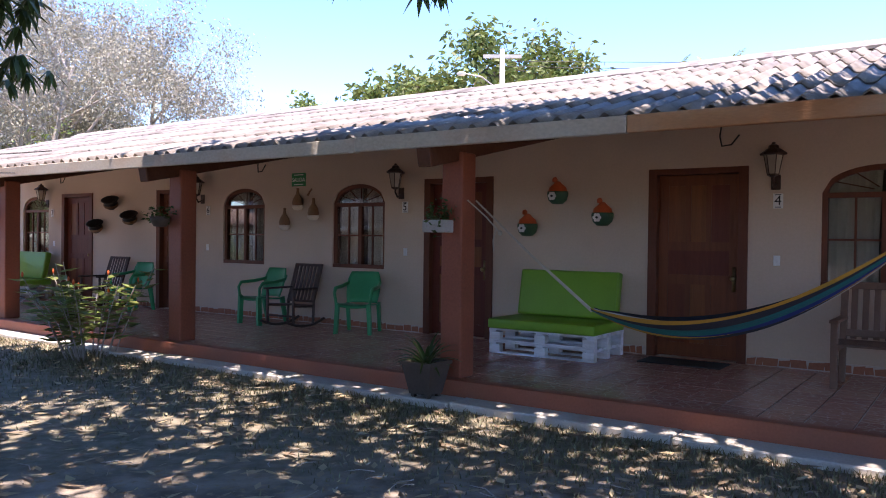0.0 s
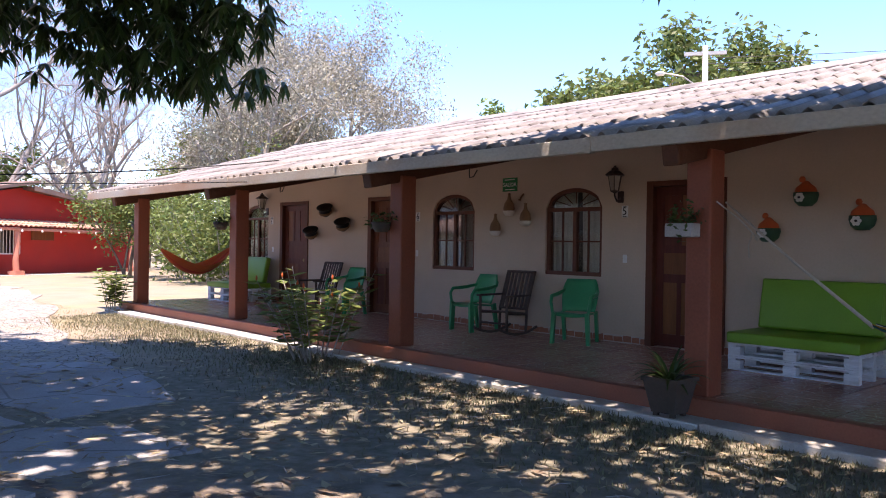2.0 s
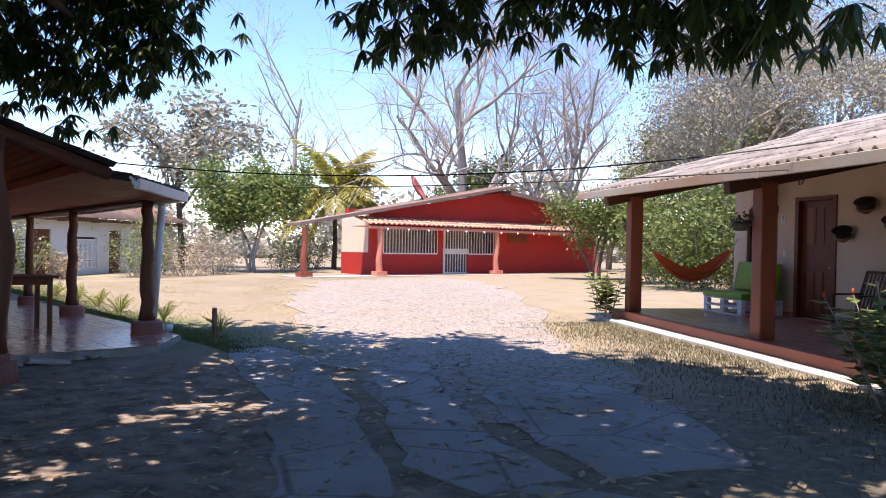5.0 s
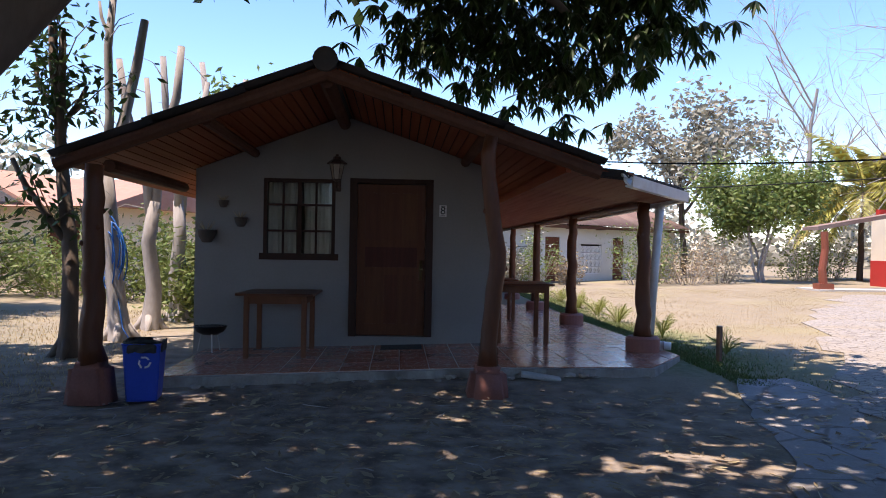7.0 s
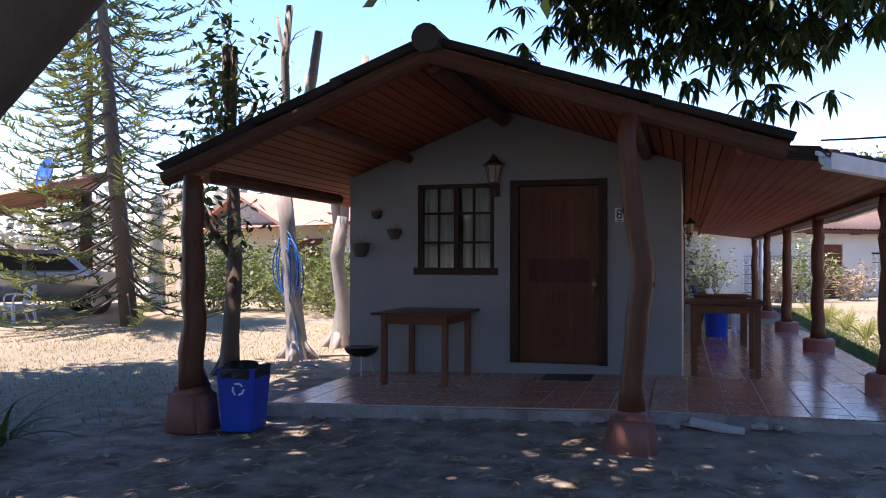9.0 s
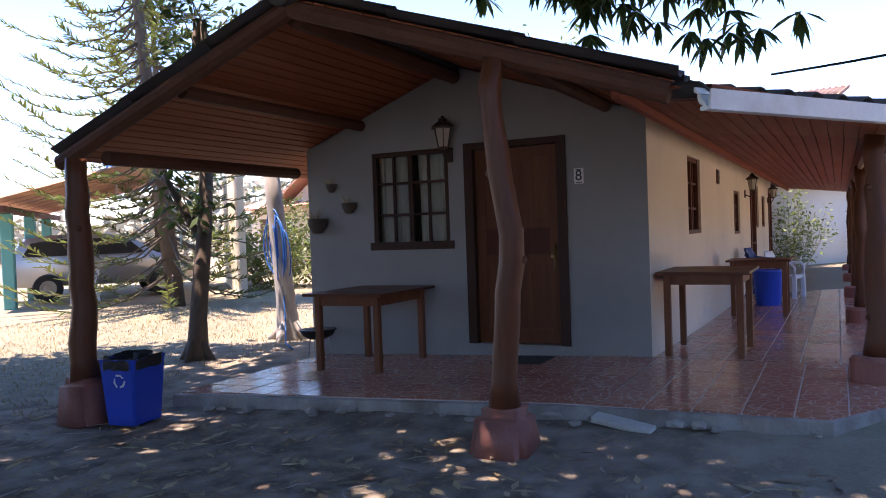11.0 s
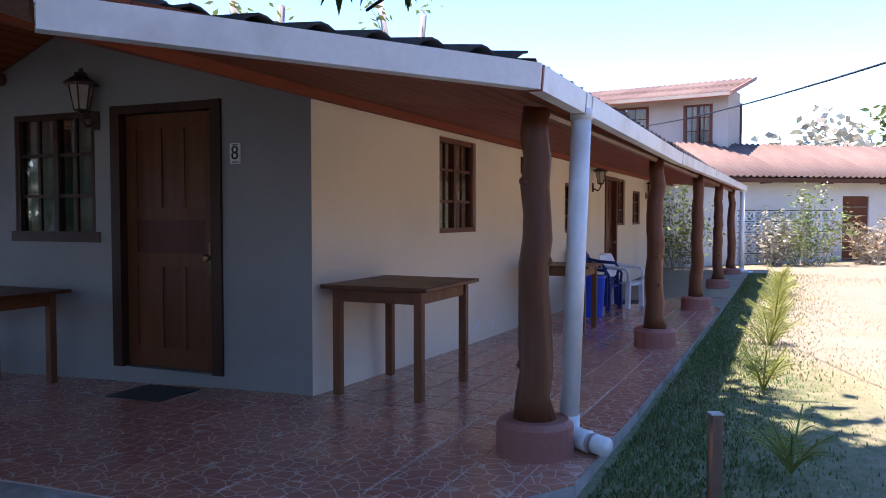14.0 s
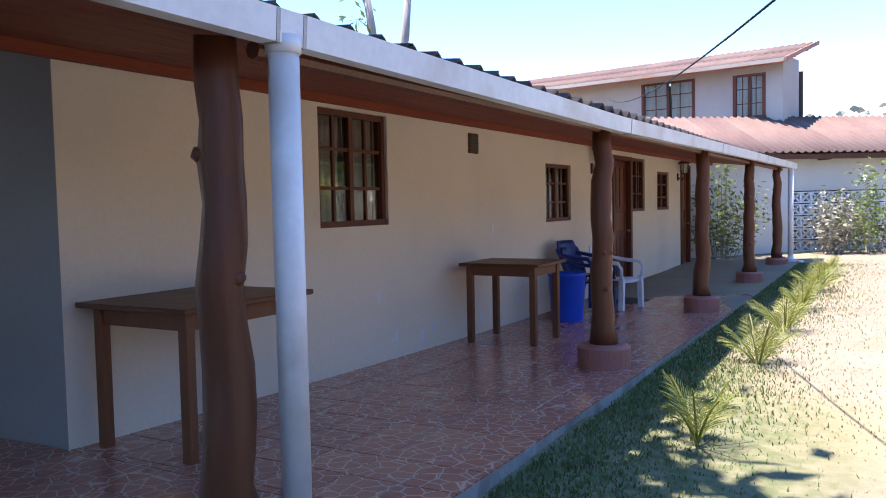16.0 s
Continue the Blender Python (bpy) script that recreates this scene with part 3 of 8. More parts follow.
# porch slab of the long building: bed, riser, kerb strip
bm = BM()
box(bm, -17.6, 4.0, 6.24, 9.0, -0.2, FA - 0.012)
solid("floor_a_bed", bm, M["grout"], MA, "grouted mortar bed of the porch floor", "floor", kind="structure")
bm = BM()
rbox(bm, -17.65, 4.0, 6.16, 6.30, -0.2, FA + 0.004, 0.012)
solid("porch_edge_a", bm, M["riser"], MA, "red oxide cement edge of the long porch", "porch edge", kind="structure")
bm = BM()
x = -17.6
rk = random.Random(4)
while x < 4.0:
    w = rk.uniform(1.6, 2.3)
    rbox(bm, x, x + w - 0.012, 5.86 + rk.uniform(-0.02, 0.02), 6.158, -0.2, 0.055 + rk.uniform(-0.006, 0.006), 0.012, 1)
    x += w
solid("kerb_a", bm, M["kerb"], MA, "pale concrete drip kerb along the long porch", "kerb", kind="structure")

# roof of the long building
EAVE_A, RIDGE_A = (5.78, 2.44), (10.8, 3.86)


def wave_sheet(width, length, period, amp, nx=8, thick=0.012):
    """A corrugated sheet: x along the eave, y up the slope."""
    vs, fs = [], []
    k = int(round(width / period * nx))
    for z in (0, -thick):
        for j in (0, 1):
            for i in range(k + 1):
                x = width * i / k
                ph = (x / period) % 1.0
                h = amp * (math.cos(2 * math.pi * ph) * 0.8 + 0.2 * math.cos(4 * math.pi * ph))
                vs.append((x, j * length, h + z))
    n = k + 1
    for i in range(k):
        fs.append((i, i + 1, n + i + 1, n + i))
        fs.append((2 * n + i + 1, 2 * n + i, 3 * n + i, 3 * n + i + 1))
        fs.append((i + 1, i, 2 * n + i, 2 * n + i + 1))
        fs.append((n + i, n + i + 1, 3 * n + i + 1, 3 * n + i))
    return vs, fs


def sheet_roof(parent, x0, x1, eave, ridge, rows, material, period=0.2, amp=0.027, width=1.0, flip=False, thick=0.012, name="roof_sheet", lift=0.02):
    """Rows of overlapping corrugated sheets from the eave up to the ridge; every sheet is a part."""
    dv, dz = ridge[0] - eave[0], ridge[1] - eave[1]
    L = math.hypot(dv, dz)
    ang = math.degrees(math.atan2(dz, abs(dv)))
    cols = max(1, int(round((x1 - x0) / width)))
    w = (x1 - x0) / cols
    per = w / max(1, round(w / period))
    me = quick(name, *wave_sheet(w, L / rows + 0.09, per, amp, thick=thick), material, True)
    rr = random.Random(7)
    for j in range(rows):
        for i in range(cols):
            s = L * j / rows
            v = eave[0] + dv * s / L
            z = eave[1] + dz * s / L + lift + amp
            m = pose(x0 + i * w, v, z + 0.012 * 0, ang - 0.9, 0, 0) if not flip else pose(x0 + (i + 1) * w, v, z, ang - 0.9, 0, 180)
            ob = part(name, me, None, parent, at=m @ pose(0, rr.uniform(-0.012, 0.012), rr.uniform(0, 0.006)))


roof_a = thing("roof_a", MA, "long roof of weathered grey corrugated tile sheets, sooty in patches", "roof", kind="structure")
sheet_roof(roof_a, -18.35, 4.0, EAVE_A, RIDGE_A, 5, M["roof"], period=0.2, amp=0.036, width=1.0)
sheet_roof(roof_a, -18.35, 4.0, (13.9, 2.95), RIDGE_A, 3, M["roof"], period=0.2, amp=0.028, width=1.86, flip=True)
bm = BM()
prism(bm, [(10.55, 3.84), (10.8, 3.95), (11.05, 3.84), (11.05, 3.88), (10.8, 4.0), (10.55, 3.88)], "x", -18.35, 4.0)
part("ridge_cap", bm, M["roof"], roof_a)
bm = BM()
prism(bm, [(5.80, 2.44), (10.8, 3.80), (13.9, 2.9), (13.9, 2.86), (10.8, 3.76), (5.80, 2.40)], "x", -18.25, 3.95)
solid("ceiling_a", bm, M["ceiling_a"], MA, "dark boarded underside of the long roof", "ceiling", kind="structure")
bm = BM()
rbox(bm, -18.35, -12.0, 5.72, 5.78, 2.35, 2.485, 0.006, 1)
rbox(bm, -11.99, -5.05, 5.72, 5.78, 2.345, 2.48, 0.006, 1)
rbox(bm, -5.04, -2.3, 5.72, 5.78, 2.35, 2.485, 0.006, 1)
box(bm, -12.03, -11.96, 5.712, 5.784, 2.34, 2.49)
box(bm, -5.08, -5.01, 5.712, 5.784, 2.34, 2.485)
solid("fascia_a", bm, M["fascia"], MA, "weathered cream fascia board along the eave", "fascia", kind="structure")
solid("fascia_a_rusty", rbox(BM(), -2.295, 4.0, 5.72, 5.78, 2.35, 2.485, 0.006, 1), M["rust"], MA, "rust-streaked end of the fascia board", "fascia", kind="structure")

# posts and cross beams of the long porch
A_POSTS = [0.0, -4.25, -8.46, -12.8, -17.0]


def square_post():
    p = thing("porch_post", MA, "square red-brown painted porch post under the eave", "post", "posts of the long porch")
    bm = BM()
    rbox(bm, -0.12, 0.12, -0.12, 0.12, 0, 2.16, 0.018, 2)
    part("shaft", bm, M["post_a"], p)
    bm = BM()
    rbox(bm, -0.08, 0.08, -0.60, 2.6, -0.10, 0.10, 0.012, 1, pose(0, 0, 2.20, 12, 0, 0))
    part("cross_beam", bm, M["beam"], p, "dark timber cross beam")
    return p


_p = square_post()
_p.matrix_basis = MA @ pose(A_POSTS[0], 6.375, FA)
for u in A_POSTS[1:]:
    copy_thing(_p, MA @ pose(u, 6.375, FA))

# ---- the gabled cabin building ----
B_U, B_V, B_L = -15.08, 3.27, -0.80
PEAK = (1.21, 3.33)
EL, ER = (-1.50, 2.295), (4.10, 2.345)
B_EDGE = -12.12     # front edge of the roof


def front_b():
    """The gabled front wall, with its door and window through it, seen along the front: x is v."""
    bm = BM()
    pierced(bm, B_L, B_V - 0.003, -0.2, 2.50, 0, 0.16, [(1.325, 2.415, FB + 0.08, 2.40, 0), (0.115, 1.095, 1.33, 2.41, 0)])
    prism(bm, [(B_L, 2.50), (B_V - 0.003, 2.50), (B_V - 0.003, 2.585), (PEAK[0], PEAK[1] - 0.045), (B_L, 2.515)], "y", 0, 0.16)
    return bm


B_FRONT = MB @ pose(B_U, 0, 0, 0, 0, 90)
# the front takes the darkened copy of the side wall's cream
solid("wall_b_front", front_b(), M["wall_b_shade"], B_FRONT, "cream plastered gable wall, coloured grey for the shade of a deep porch", "wall", kind="structure")
B_SIDE = MB @ pose(0, B_V, 0, 0, 0, 180)     # x is -u
B_WINS = [(17.40, 18.40, 1.34, 2.33), (22.20, 23.14, 1.25, 2.04), (26.22, 27.04, 1.32, 2.28), (27.92, 28.84, 1.32, 2.08)]
B_DOORS = [(25.1, 26.12), (29.9, 30.75)]
solid("wall_b_side", pierced(BM(), 15.083, 30.9, -0.3, 2.585, 0, 0.16, [(a, b, c, d, 0) for a, b, c, d in B_WINS] + [(a, b, FB + fz(-a, 3.27), 2.28, 0) for a, b in B_DOORS]),
      M["wall_b"], B_SIDE, "cream plastered side wall under the porch", "wall", kind="structure")
bm = BM()
box(bm, 15.08 + 0.16, 30.9, -4.21, -4.05, -0.3, 2.45)
solid("wall_b_back", bm, M["wall_b"], MB @ pose(0, B_V, 0, 0, 0, 180) @ pose(0, 8.12, 0), "cream plastered rear side wall", "wall", kind="structure")
bm = BM()
box(bm, -30.9, -30.74, B_L + 0.17, B_V - 0.16, -0.1, 2.6)
solid("wall_b_far", bm, M["wall_b"], MB, "cream plastered far end wall", "wall", kind="structure")
bm = BM()
box(bm, -30.74, B_U - 0.16, 1.3, 1.38, 0, 2.6)
box(bm, -16.9, -16.8, B_L + 0.17, 1.3, 0, 2.6)
solid("wall_b_inner", bm, M["room_shade"], MB, "inner walls of the cabin, coloured dark for the room shade", "wall", kind="structure")

# porch slab with a cut corner
def edge_b(v):
    """The front edge of the porch slab."""
    return -12.70 - 0.22 * max(0.0, (v + 0.65) / 5.53) ** 1.3


def sunk_slab(name, back, cut, ragged, z0, dz, material, label):
    """The L-shaped slab in strips that follow the sunken floor; back is how far it stops short of its edges."""
    bm = BM()
    rk = random.Random(6)
    n = 40
    vv = [-0.65 + back + (5.53 - back) * i / n for i in range(n + 1)]
    uu = [edge_b(v) - back + rk.uniform(0.0, ragged) for v in vv]
    quads = [[(-15.08, a), (x, a), (y, b), (-15.08, b)] for a, b, x, y in zip(vv, vv[1:], uu, uu[1:])]
    quads.append([(-15.08, 4.88), (uu[-1], 4.88), (cut, 5.56 - back), (-15.08, 5.56 - back)])
    k = 22
    us = [-15.08 - (31.0 - back - 15.08) * i / k for i in range(k + 1)]
    quads += [[(b, 3.27), (a, 3.27), (a, 5.56 - back), (b, 5.56 - back)] for a, b in zip(us, us[1:])]
    for q in quads:
        side = max(p[0] for p in q) <= -15.079
        lo = [bm.verts.new((u, v, z0)) for u, v in q]
        hi = [bm.verts.new((u, v, FB + dz + fz(u - 0.01 if side else u, v))) for u, v in q]
        bm.faces.new(lo[::-1]), bm.faces.new(hi)
        for c in range(4):
            bm.faces.new((lo[c], lo[(c + 1) % 4], hi[(c + 1) % 4], hi[c]))
    bmesh.ops.remove_doubles(bm, verts=list(bm.verts), dist=0.0005)
    bmesh.ops.recalc_face_normals(bm, faces=list(bm.faces))
    return solid(name, bm, material, MB, label, "floor", kind="structure")


sunk_slab("floor_b_bed", 0.0, -13.97, 0.08, -0.35, -0.012, M["rough_edge"], "rough pale concrete slab of the cabin porch")
sunk_slab("floor_b_grout", 0.035, -13.98, 0.0, -0.02, -0.006, M["grout"], "pale grout bed under the porch tiles")

# roof
roof_b = thing("roof_b", MB, "dark corrugated tile roof of the cabin", "roof", kind="structure")


def roof_b_planes():
    u0, u1 = -B_EDGE, 31.1          # along -u
    for v0, z0, flip, rz in ((EL[0], EL[1], False, 0), (ER[0], ER[1], True, 180)):
        if not flip:
            sheet_roof(roof_b, -u1, -u0, (v0, z0), PEAK, 3, M["roof_dark"], period=0.2, amp=0.028, width=1.0)
        else:
            sheet_roof(roof_b, -u1, -u0, (v0, z0), PEAK, 3, M["roof_dark"], period=0.2, amp=0.028, width=1.0, flip=True)
    # porch roof: lower and flatter
    sheet_roof(roof_b, -31.1, -13.56, (5.46, 2.165), (4.0, 2.325), 2, M["roof_dark"], period=0.2, amp=0.03, width=0.87, flip=True, lift=0.0)


roof_b_planes()


def corner_sheets():
    """Sheets over the cut corner, each running from the slanting gutter up to the main roof."""
    c1, c2 = Vector((-11.99, 4.24, 2.215)), Vector((-13.56, 5.43, 2.185))
    k = 8
    for i in range(k):
        a, b = c1.lerp(c2, i / k), c1.lerp(c2, (i + 1) / k)
        t = (i + 0.5) / k
        up = Vector((-0.15 - 0.1, -0.25 - 1.35 * t, 0.05 + 0.14 * t))
        vs, fs = [], []
        n = 8
        for j in (0, 1):
            for q in range(n + 1):
                p = a.lerp(b, q / n) + up * j
                vs.append((p.x, p.y, p.z + 0.05 + 0.03 * math.cos(2 * math.pi * q / n)))
        fs = [(q, q + 1, n + 2 + q, n + 1 + q) for q in range(n)]
        vs += [(x, y, z - 0.012) for x, y, z in vs]
        m = 2 * (n + 1)
        fs += [(m + q + 1, m + q, m + n + 1 + q, m + n + 2 + q) for q in range(n)] + [(q, m + q, m + q + 1, q + 1) for q in range(n)]
        part("roof_sheet", quick("corner_sheet", vs, fs, M["roof_dark"], True), None, roof_b)


corner_sheets()
bm = BM()
tube(bm, [(B_EDGE + 0.06, PEAK[0], PEAK[1] + 0.02), (-31.1, PEAK[0], PEAK[1] + 0.02)], 0.125, 14)
part("ridge_cap", bm, M["roof_dark"], roof_b)


def ceiling_plane(name, v0, z0, v1, z1, u0, u1, label):
    bm = BM()
    n = max(2, int(round(math.hypot(v1 - v0, z1 - z0) / 0.115)))
    for i in range(n):
        a, b = i / n, (i + 1) / n - 0.006
        va, za, vb, zb = v0 + (v1 - v0) * a, z0 + (z1 - z0) * a, v0 + (v1 - v0) * b, z0 + (z1 - z0) * b
        vs = [bm.verts.new(p) for p in ((u0, va, za), (u1, va, za), (u1, vb, zb), (u0, vb, zb), (u0, va, za + 0.018), (u1, va, za + 0.018), (u1, vb, zb + 0.018), (u0, vb, zb + 0.018))]
        for f in ((3, 2, 1, 0), (4, 5, 6, 7), (0, 1, 5, 4), (1, 2, 6, 5), (2, 3, 7, 6), (3, 0, 4, 7)):
            bm.faces.new([vs[q] for q in f])
    bmesh.ops.recalc_face_normals(bm, faces=list(bm.faces))
    return solid(name, bm, M["plank"], MB, label, "ceiling", kind="structure")


ceiling_plane("ceiling_b_left", EL[0] + 0.02, EL[1] - 0.03, PEAK[0], PEAK[1] - 0.03, -31.0, B_EDGE - 0.05, "red-brown boarded ceiling under the cabin gable")
ceiling_plane("ceiling_b_right", 4.06, 2.345 - 0.015, PEAK[0], PEAK[1] - 0.03, -31.0, B_EDGE - 0.05, "red-brown boarded ceiling under the cabin gable")
ceiling_plane("ceiling_b_porch", 5.45, 2.125, 3.735, 2.335, -31.0, -15.0, "red-brown boarded soffit over the side porch")


def corner_soffit():
    """Boards of the soffit in front of the cabin, cut off along the slanting gutter."""
    bm = BM()
    n = 15
    for i in range(n):
        v0, v1 = 3.735 + 1.715 * i / n, 3.735 + 1.715 * (i + 0.95) / n
        end = lambda v: -12.14 if v < 4.27 else -12.02 - (v - 4.27) * 1.31
        z = lambda v: 2.335 - (v - 3.735) * 0.1224
        vs = [bm.verts.new((u, v, z(v) + h)) for h in (0, 0.018) for u, v in ((-15.0, v0), (end(v0), v0), (end(v1), v1), (-15.0, v1))]
        for f in ((3, 2, 1, 0), (4, 5, 6, 7), (0, 1, 5, 4), (1, 2, 6, 5), (2, 3, 7, 6), (3, 0, 4, 7)):
            bm.faces.new([vs[q] for q in f])
    bmesh.ops.recalc_face_normals(bm, faces=list(bm.faces))
    solid("ceiling_b_corner", bm, M["plank"], MB, "red-brown boarded soffit over the cut porch corner", "ceiling", kind="structure")


corner_soffit()
# trim and beams
bm = BM()
prism(bm, [(3.68, 2.275), (3.73, 2.275), (3.73, 2.385), (3.68, 2.385)], "x", -31.0, -12.17)
solid("trim_b_corner", bm, M["plank"], MB, "red-brown trim board between two porch ceilings", "trim", kind="structure")
bm = BM()
tube(bm, [(B_EDGE - 0.06, EL[0] + 0.06, EL[1] - 0.06), (B_EDGE - 0.06, PEAK[0], PEAK[1] - 0.10)], 0.075, 10)
tube(bm, [(B_EDGE - 0.06, PEAK[0], PEAK[1] - 0.10), (B_EDGE - 0.06, 4.04, ER[1] - 0.07)], 0.07, 10)
solid("rake_beam_b", bm, M["beam"], MB, "dark round log beam along the gable edge", "beam", kind="structure")
for v, z, r in ((-0.95, 2.25, 0.065), (0.0, 2.74, 0.06), (PEAK[0], 3.17, 0.08), (2.88, 2.68, 0.065)):
    solid("purlin_b", tube(BM(), [(B_EDGE - 0.14, v, z), (-15.06, v, z)], r, 10), M["beam"], MB, "dark log purlin under the cabin roof", "beam", kind="structure")
solid("purlin_b", tube(BM(), [(-14.6, 5.2, 2.115), (-30.8, 5.2, 2.115)], 0.035, 8), M["log"], MB, "dark log plate over the porch posts", "beam", kind="structure")


def gutter(pts, name):
    """A moulded white gutter that follows the eave; pts are its outer bottom edge."""
    prof = [(0, 0), (0.034, 0.0), (0.040, 0.008), (0.040, 0.028), (0.014, 0.037), (0.044, 0.055), (0.060, 0.09), (0.064, 0.130), (0.034, 0.139), (0.080, 0.149), (0.092, 0.158), (0.092, 0.195), (0.075, 0.195), (0.05, 0.13), (-0.03, 0.02), (-0.05, 0.16), (-0.06, 0.16), (-0.05, 0)]
    prof = [(o * 0.86, h * 0.72) for o, h in prof]
    bm = BM()
    rings = []
    for i, p in enumerate(pts):
        p = Vector(p)
        d0 = (p - Vector(pts[i - 1])).normalized() if i else None
        d1 = (Vector(pts[i + 1]) - p).normalized() if i < len(pts) - 1 else None
        d = ((d0 or d1) + (d1 or d0)).normalized()
        out = Vector((-d.y, d.x, 0)).normalized() * -1
        k = 1 / max(0.5, (d1 or d0).dot(d))
        rings.append([bm.verts.new(p + out * (o * k) + Vector((0, 0, h))) for o, h in prof])
    n = len(prof)
    for a, b in zip(rings, rings[1:]):
        for k in range(n):
            bm.faces.new((a[k], a[(k + 1) % n], b[(k + 1) % n], b[k]))
    bm.faces.new(rings[0]), bm.faces.new(rings[-1][::-1])
    bmesh.ops.recalc_face_normals(bm, faces=list(bm.faces))
    return bm


g = thing("gutter_b", MB, "white moulded metal gutter along the cabin eaves", "gutter", kind="structure")
part("trough", gutter([(-31.1, 5.44, 2.13), (-24.0, 5.44, 2.09), (-18.3, 5.44, 2.05), (-13.57, 5.44, 2.09), (-11.95, 4.27, 2.12)], "g"), M["gutter"], g)
for u in (-14.42, -14.56, -18.6, -22.5, -26.5):
    z = 2.09 + (u + 13.57) * 0.0085 if u > -18.3 else 2.05 - (u + 18.3) * 0.0068
    part("joint_strap", gutter([(u - 0.009, 5.443, z - 0.003), (u + 0.009, 5.443, z - 0.003)], "s"), M["steel"], g)
part("corner_seal", gutter([(-13.60, 5.445, 2.085), (-13.58, 5.445, 2.085)], "c"), M["post_a"], g, "brown sealant on the gutter corner")


def downpipe(u, v, top, du=0.0, dv=0.0):
    """A pipe from the gutter to the edge of the slab; du and dv are how far its foot stands off its head."""
    p = thing("downpipe", MB, "white plastic rainwater downpipe beside a porch log", "downpipe", "downpipes of the cabin")
    z = FB + fz(u, v)
    a, b = u + du, v + dv
    part("pipe", tube(BM(), [(u, v, top), (a, b, z + 0.12)], 0.056, 18), M["gutter"], p, smooth=True)
    part("elbow", tube(BM(), [(a, b, z + 0.19), (a, b, z + 0.10), (a + 0.02, b + 0.04, z + 0.068), (a + 0.06, b + 0.11, z + 0.062), (a + 0.075, b + 0.14, z + 0.062)], [0.063, 0.063, 0.062, 0.062, 0.064], 16), M["gutter"], p, smooth=True)
    part("spout", tube(BM(), [(a + 0.07, b + 0.13, z + 0.062), (a + 0.135, b + 0.25, z + 0.06)], 0.055, 16), M["gutter"], p, "stained open end of the pipe", smooth=True)
    part("clamp", tube(BM(), [(a + 0.088, b + 0.165, z + 0.062), (a + 0.097, b + 0.182, z + 0.062)], 0.06, 16), M["steel"], p, "thin metal pipe clamp", smooth=True)
    part("collar", tube(BM(), [(u, v, top - 0.03), (u, v, top + 0.03)], 0.064, 16), M["gutter"], p, smooth=True)
    return p


downpipe(-14.49, 5.445, 2.085, -0.10, -0.085)
downpipe(-30.5, 5.42, 2.13)


def log_post(u, v, h, base_z, base_h, seed, base_round=True, r=0.115, wob=0.013, bend=()):
    """A peeled tree trunk as a post, with knots, on a cement foot."""
    rr = random.Random(seed)
    p = thing("log_post", MB @ pose(u, v, 0), "varnished crooked log post on a red cement foot", "post", "log posts of the cabin porch")
    bm = BM()
    pts, rad = [], []
    z0 = base_z + base_h - 0.02
    n = 12
    for i in range(n + 1):
        t = i / n
        w = wob
        off = bend[i] if bend else 0.0
        pts.append((rr.uniform(-w, w) * (0 < i < n), rr.uniform(-w, w) * (0 < i < n) + off, z0 + (h - z0) * t))
        rad.append(r * (1.12 - 0.25 * t) * rr.uniform(0.95, 1.06) * (1.25 if i == 0 else 1))
    tube(bm, pts, rad, 14)
    for k in range(4):
        i = rr.randint(2, n - 2)
        a = rr.uniform(0, 6.28)
        q = Vector(pts[i])
        d = Vector((math.cos(a), math.sin(a), 0.35))
        part("knot", tube(BM(), [q + d * rad[i] * 0.6, q + d * (rad[i] * 1.15)], [0.045, 0.02], 8), M["log"], p, smooth=True)
    part("shaft", bm, M["log"], p, smooth=True)
    bm = BM()
    b = r * 2.5 if base_round else 0.21
    if base_round:
        lathe(bm, [(0, base_z), (b, base_z), (b, base_z + base_h - 0.03), (b - 0.03, base_z + base_h), (0, base_z + base_h)], 24)
    else:
        t = BM()
        box(t, -b, b, -b, b, base_z - 0.05, base_z + base_h)
        bmesh.ops.bevel(t, geom=list(t.edges), offset=0.07, segments=3, affect="EDGES")
        for v in t.verts:
            if v.co.z > base_z + base_h * 0.5:
                v.co.x *= 0.82
                v.co.y *= 0.82
            v.co += Vector((rr.uniform(-1, 1), rr.uniform(-1, 1), 0)) * 0.012
        join(bm, t)
    part("foot", bm, M["log_base"], p, "rounded red cement foot", smooth=base_round is False)
    return p


log_post(-12.14, 2.90, 2.62, -0.04, 0.33, 3, False, 0.083, wob=0.008, bend=(0, 0.0, 0.01, 0.03, 0.05, 0.08, 0.085, 0.05, 0.03, 0.0, -0.03, -0.03, 0.0))
log_post(-11.97, -0.98, 2.23, -0.09, 0.42, 8, False, 0.105, bend=(0.02, 0.0, 0.0, 0.01, 0.01, 0, 0, 0, -0.01, -0.01, 0, 0, 0))
for k, u in enumerate((-14.40, -18.70, -22.6, -26.4, -30.0)):
    log_post(u, 5.21, 2.13, FB + fz(u, 5.21), 0.20, 20 + k, True, 0.088, wob=0.019)


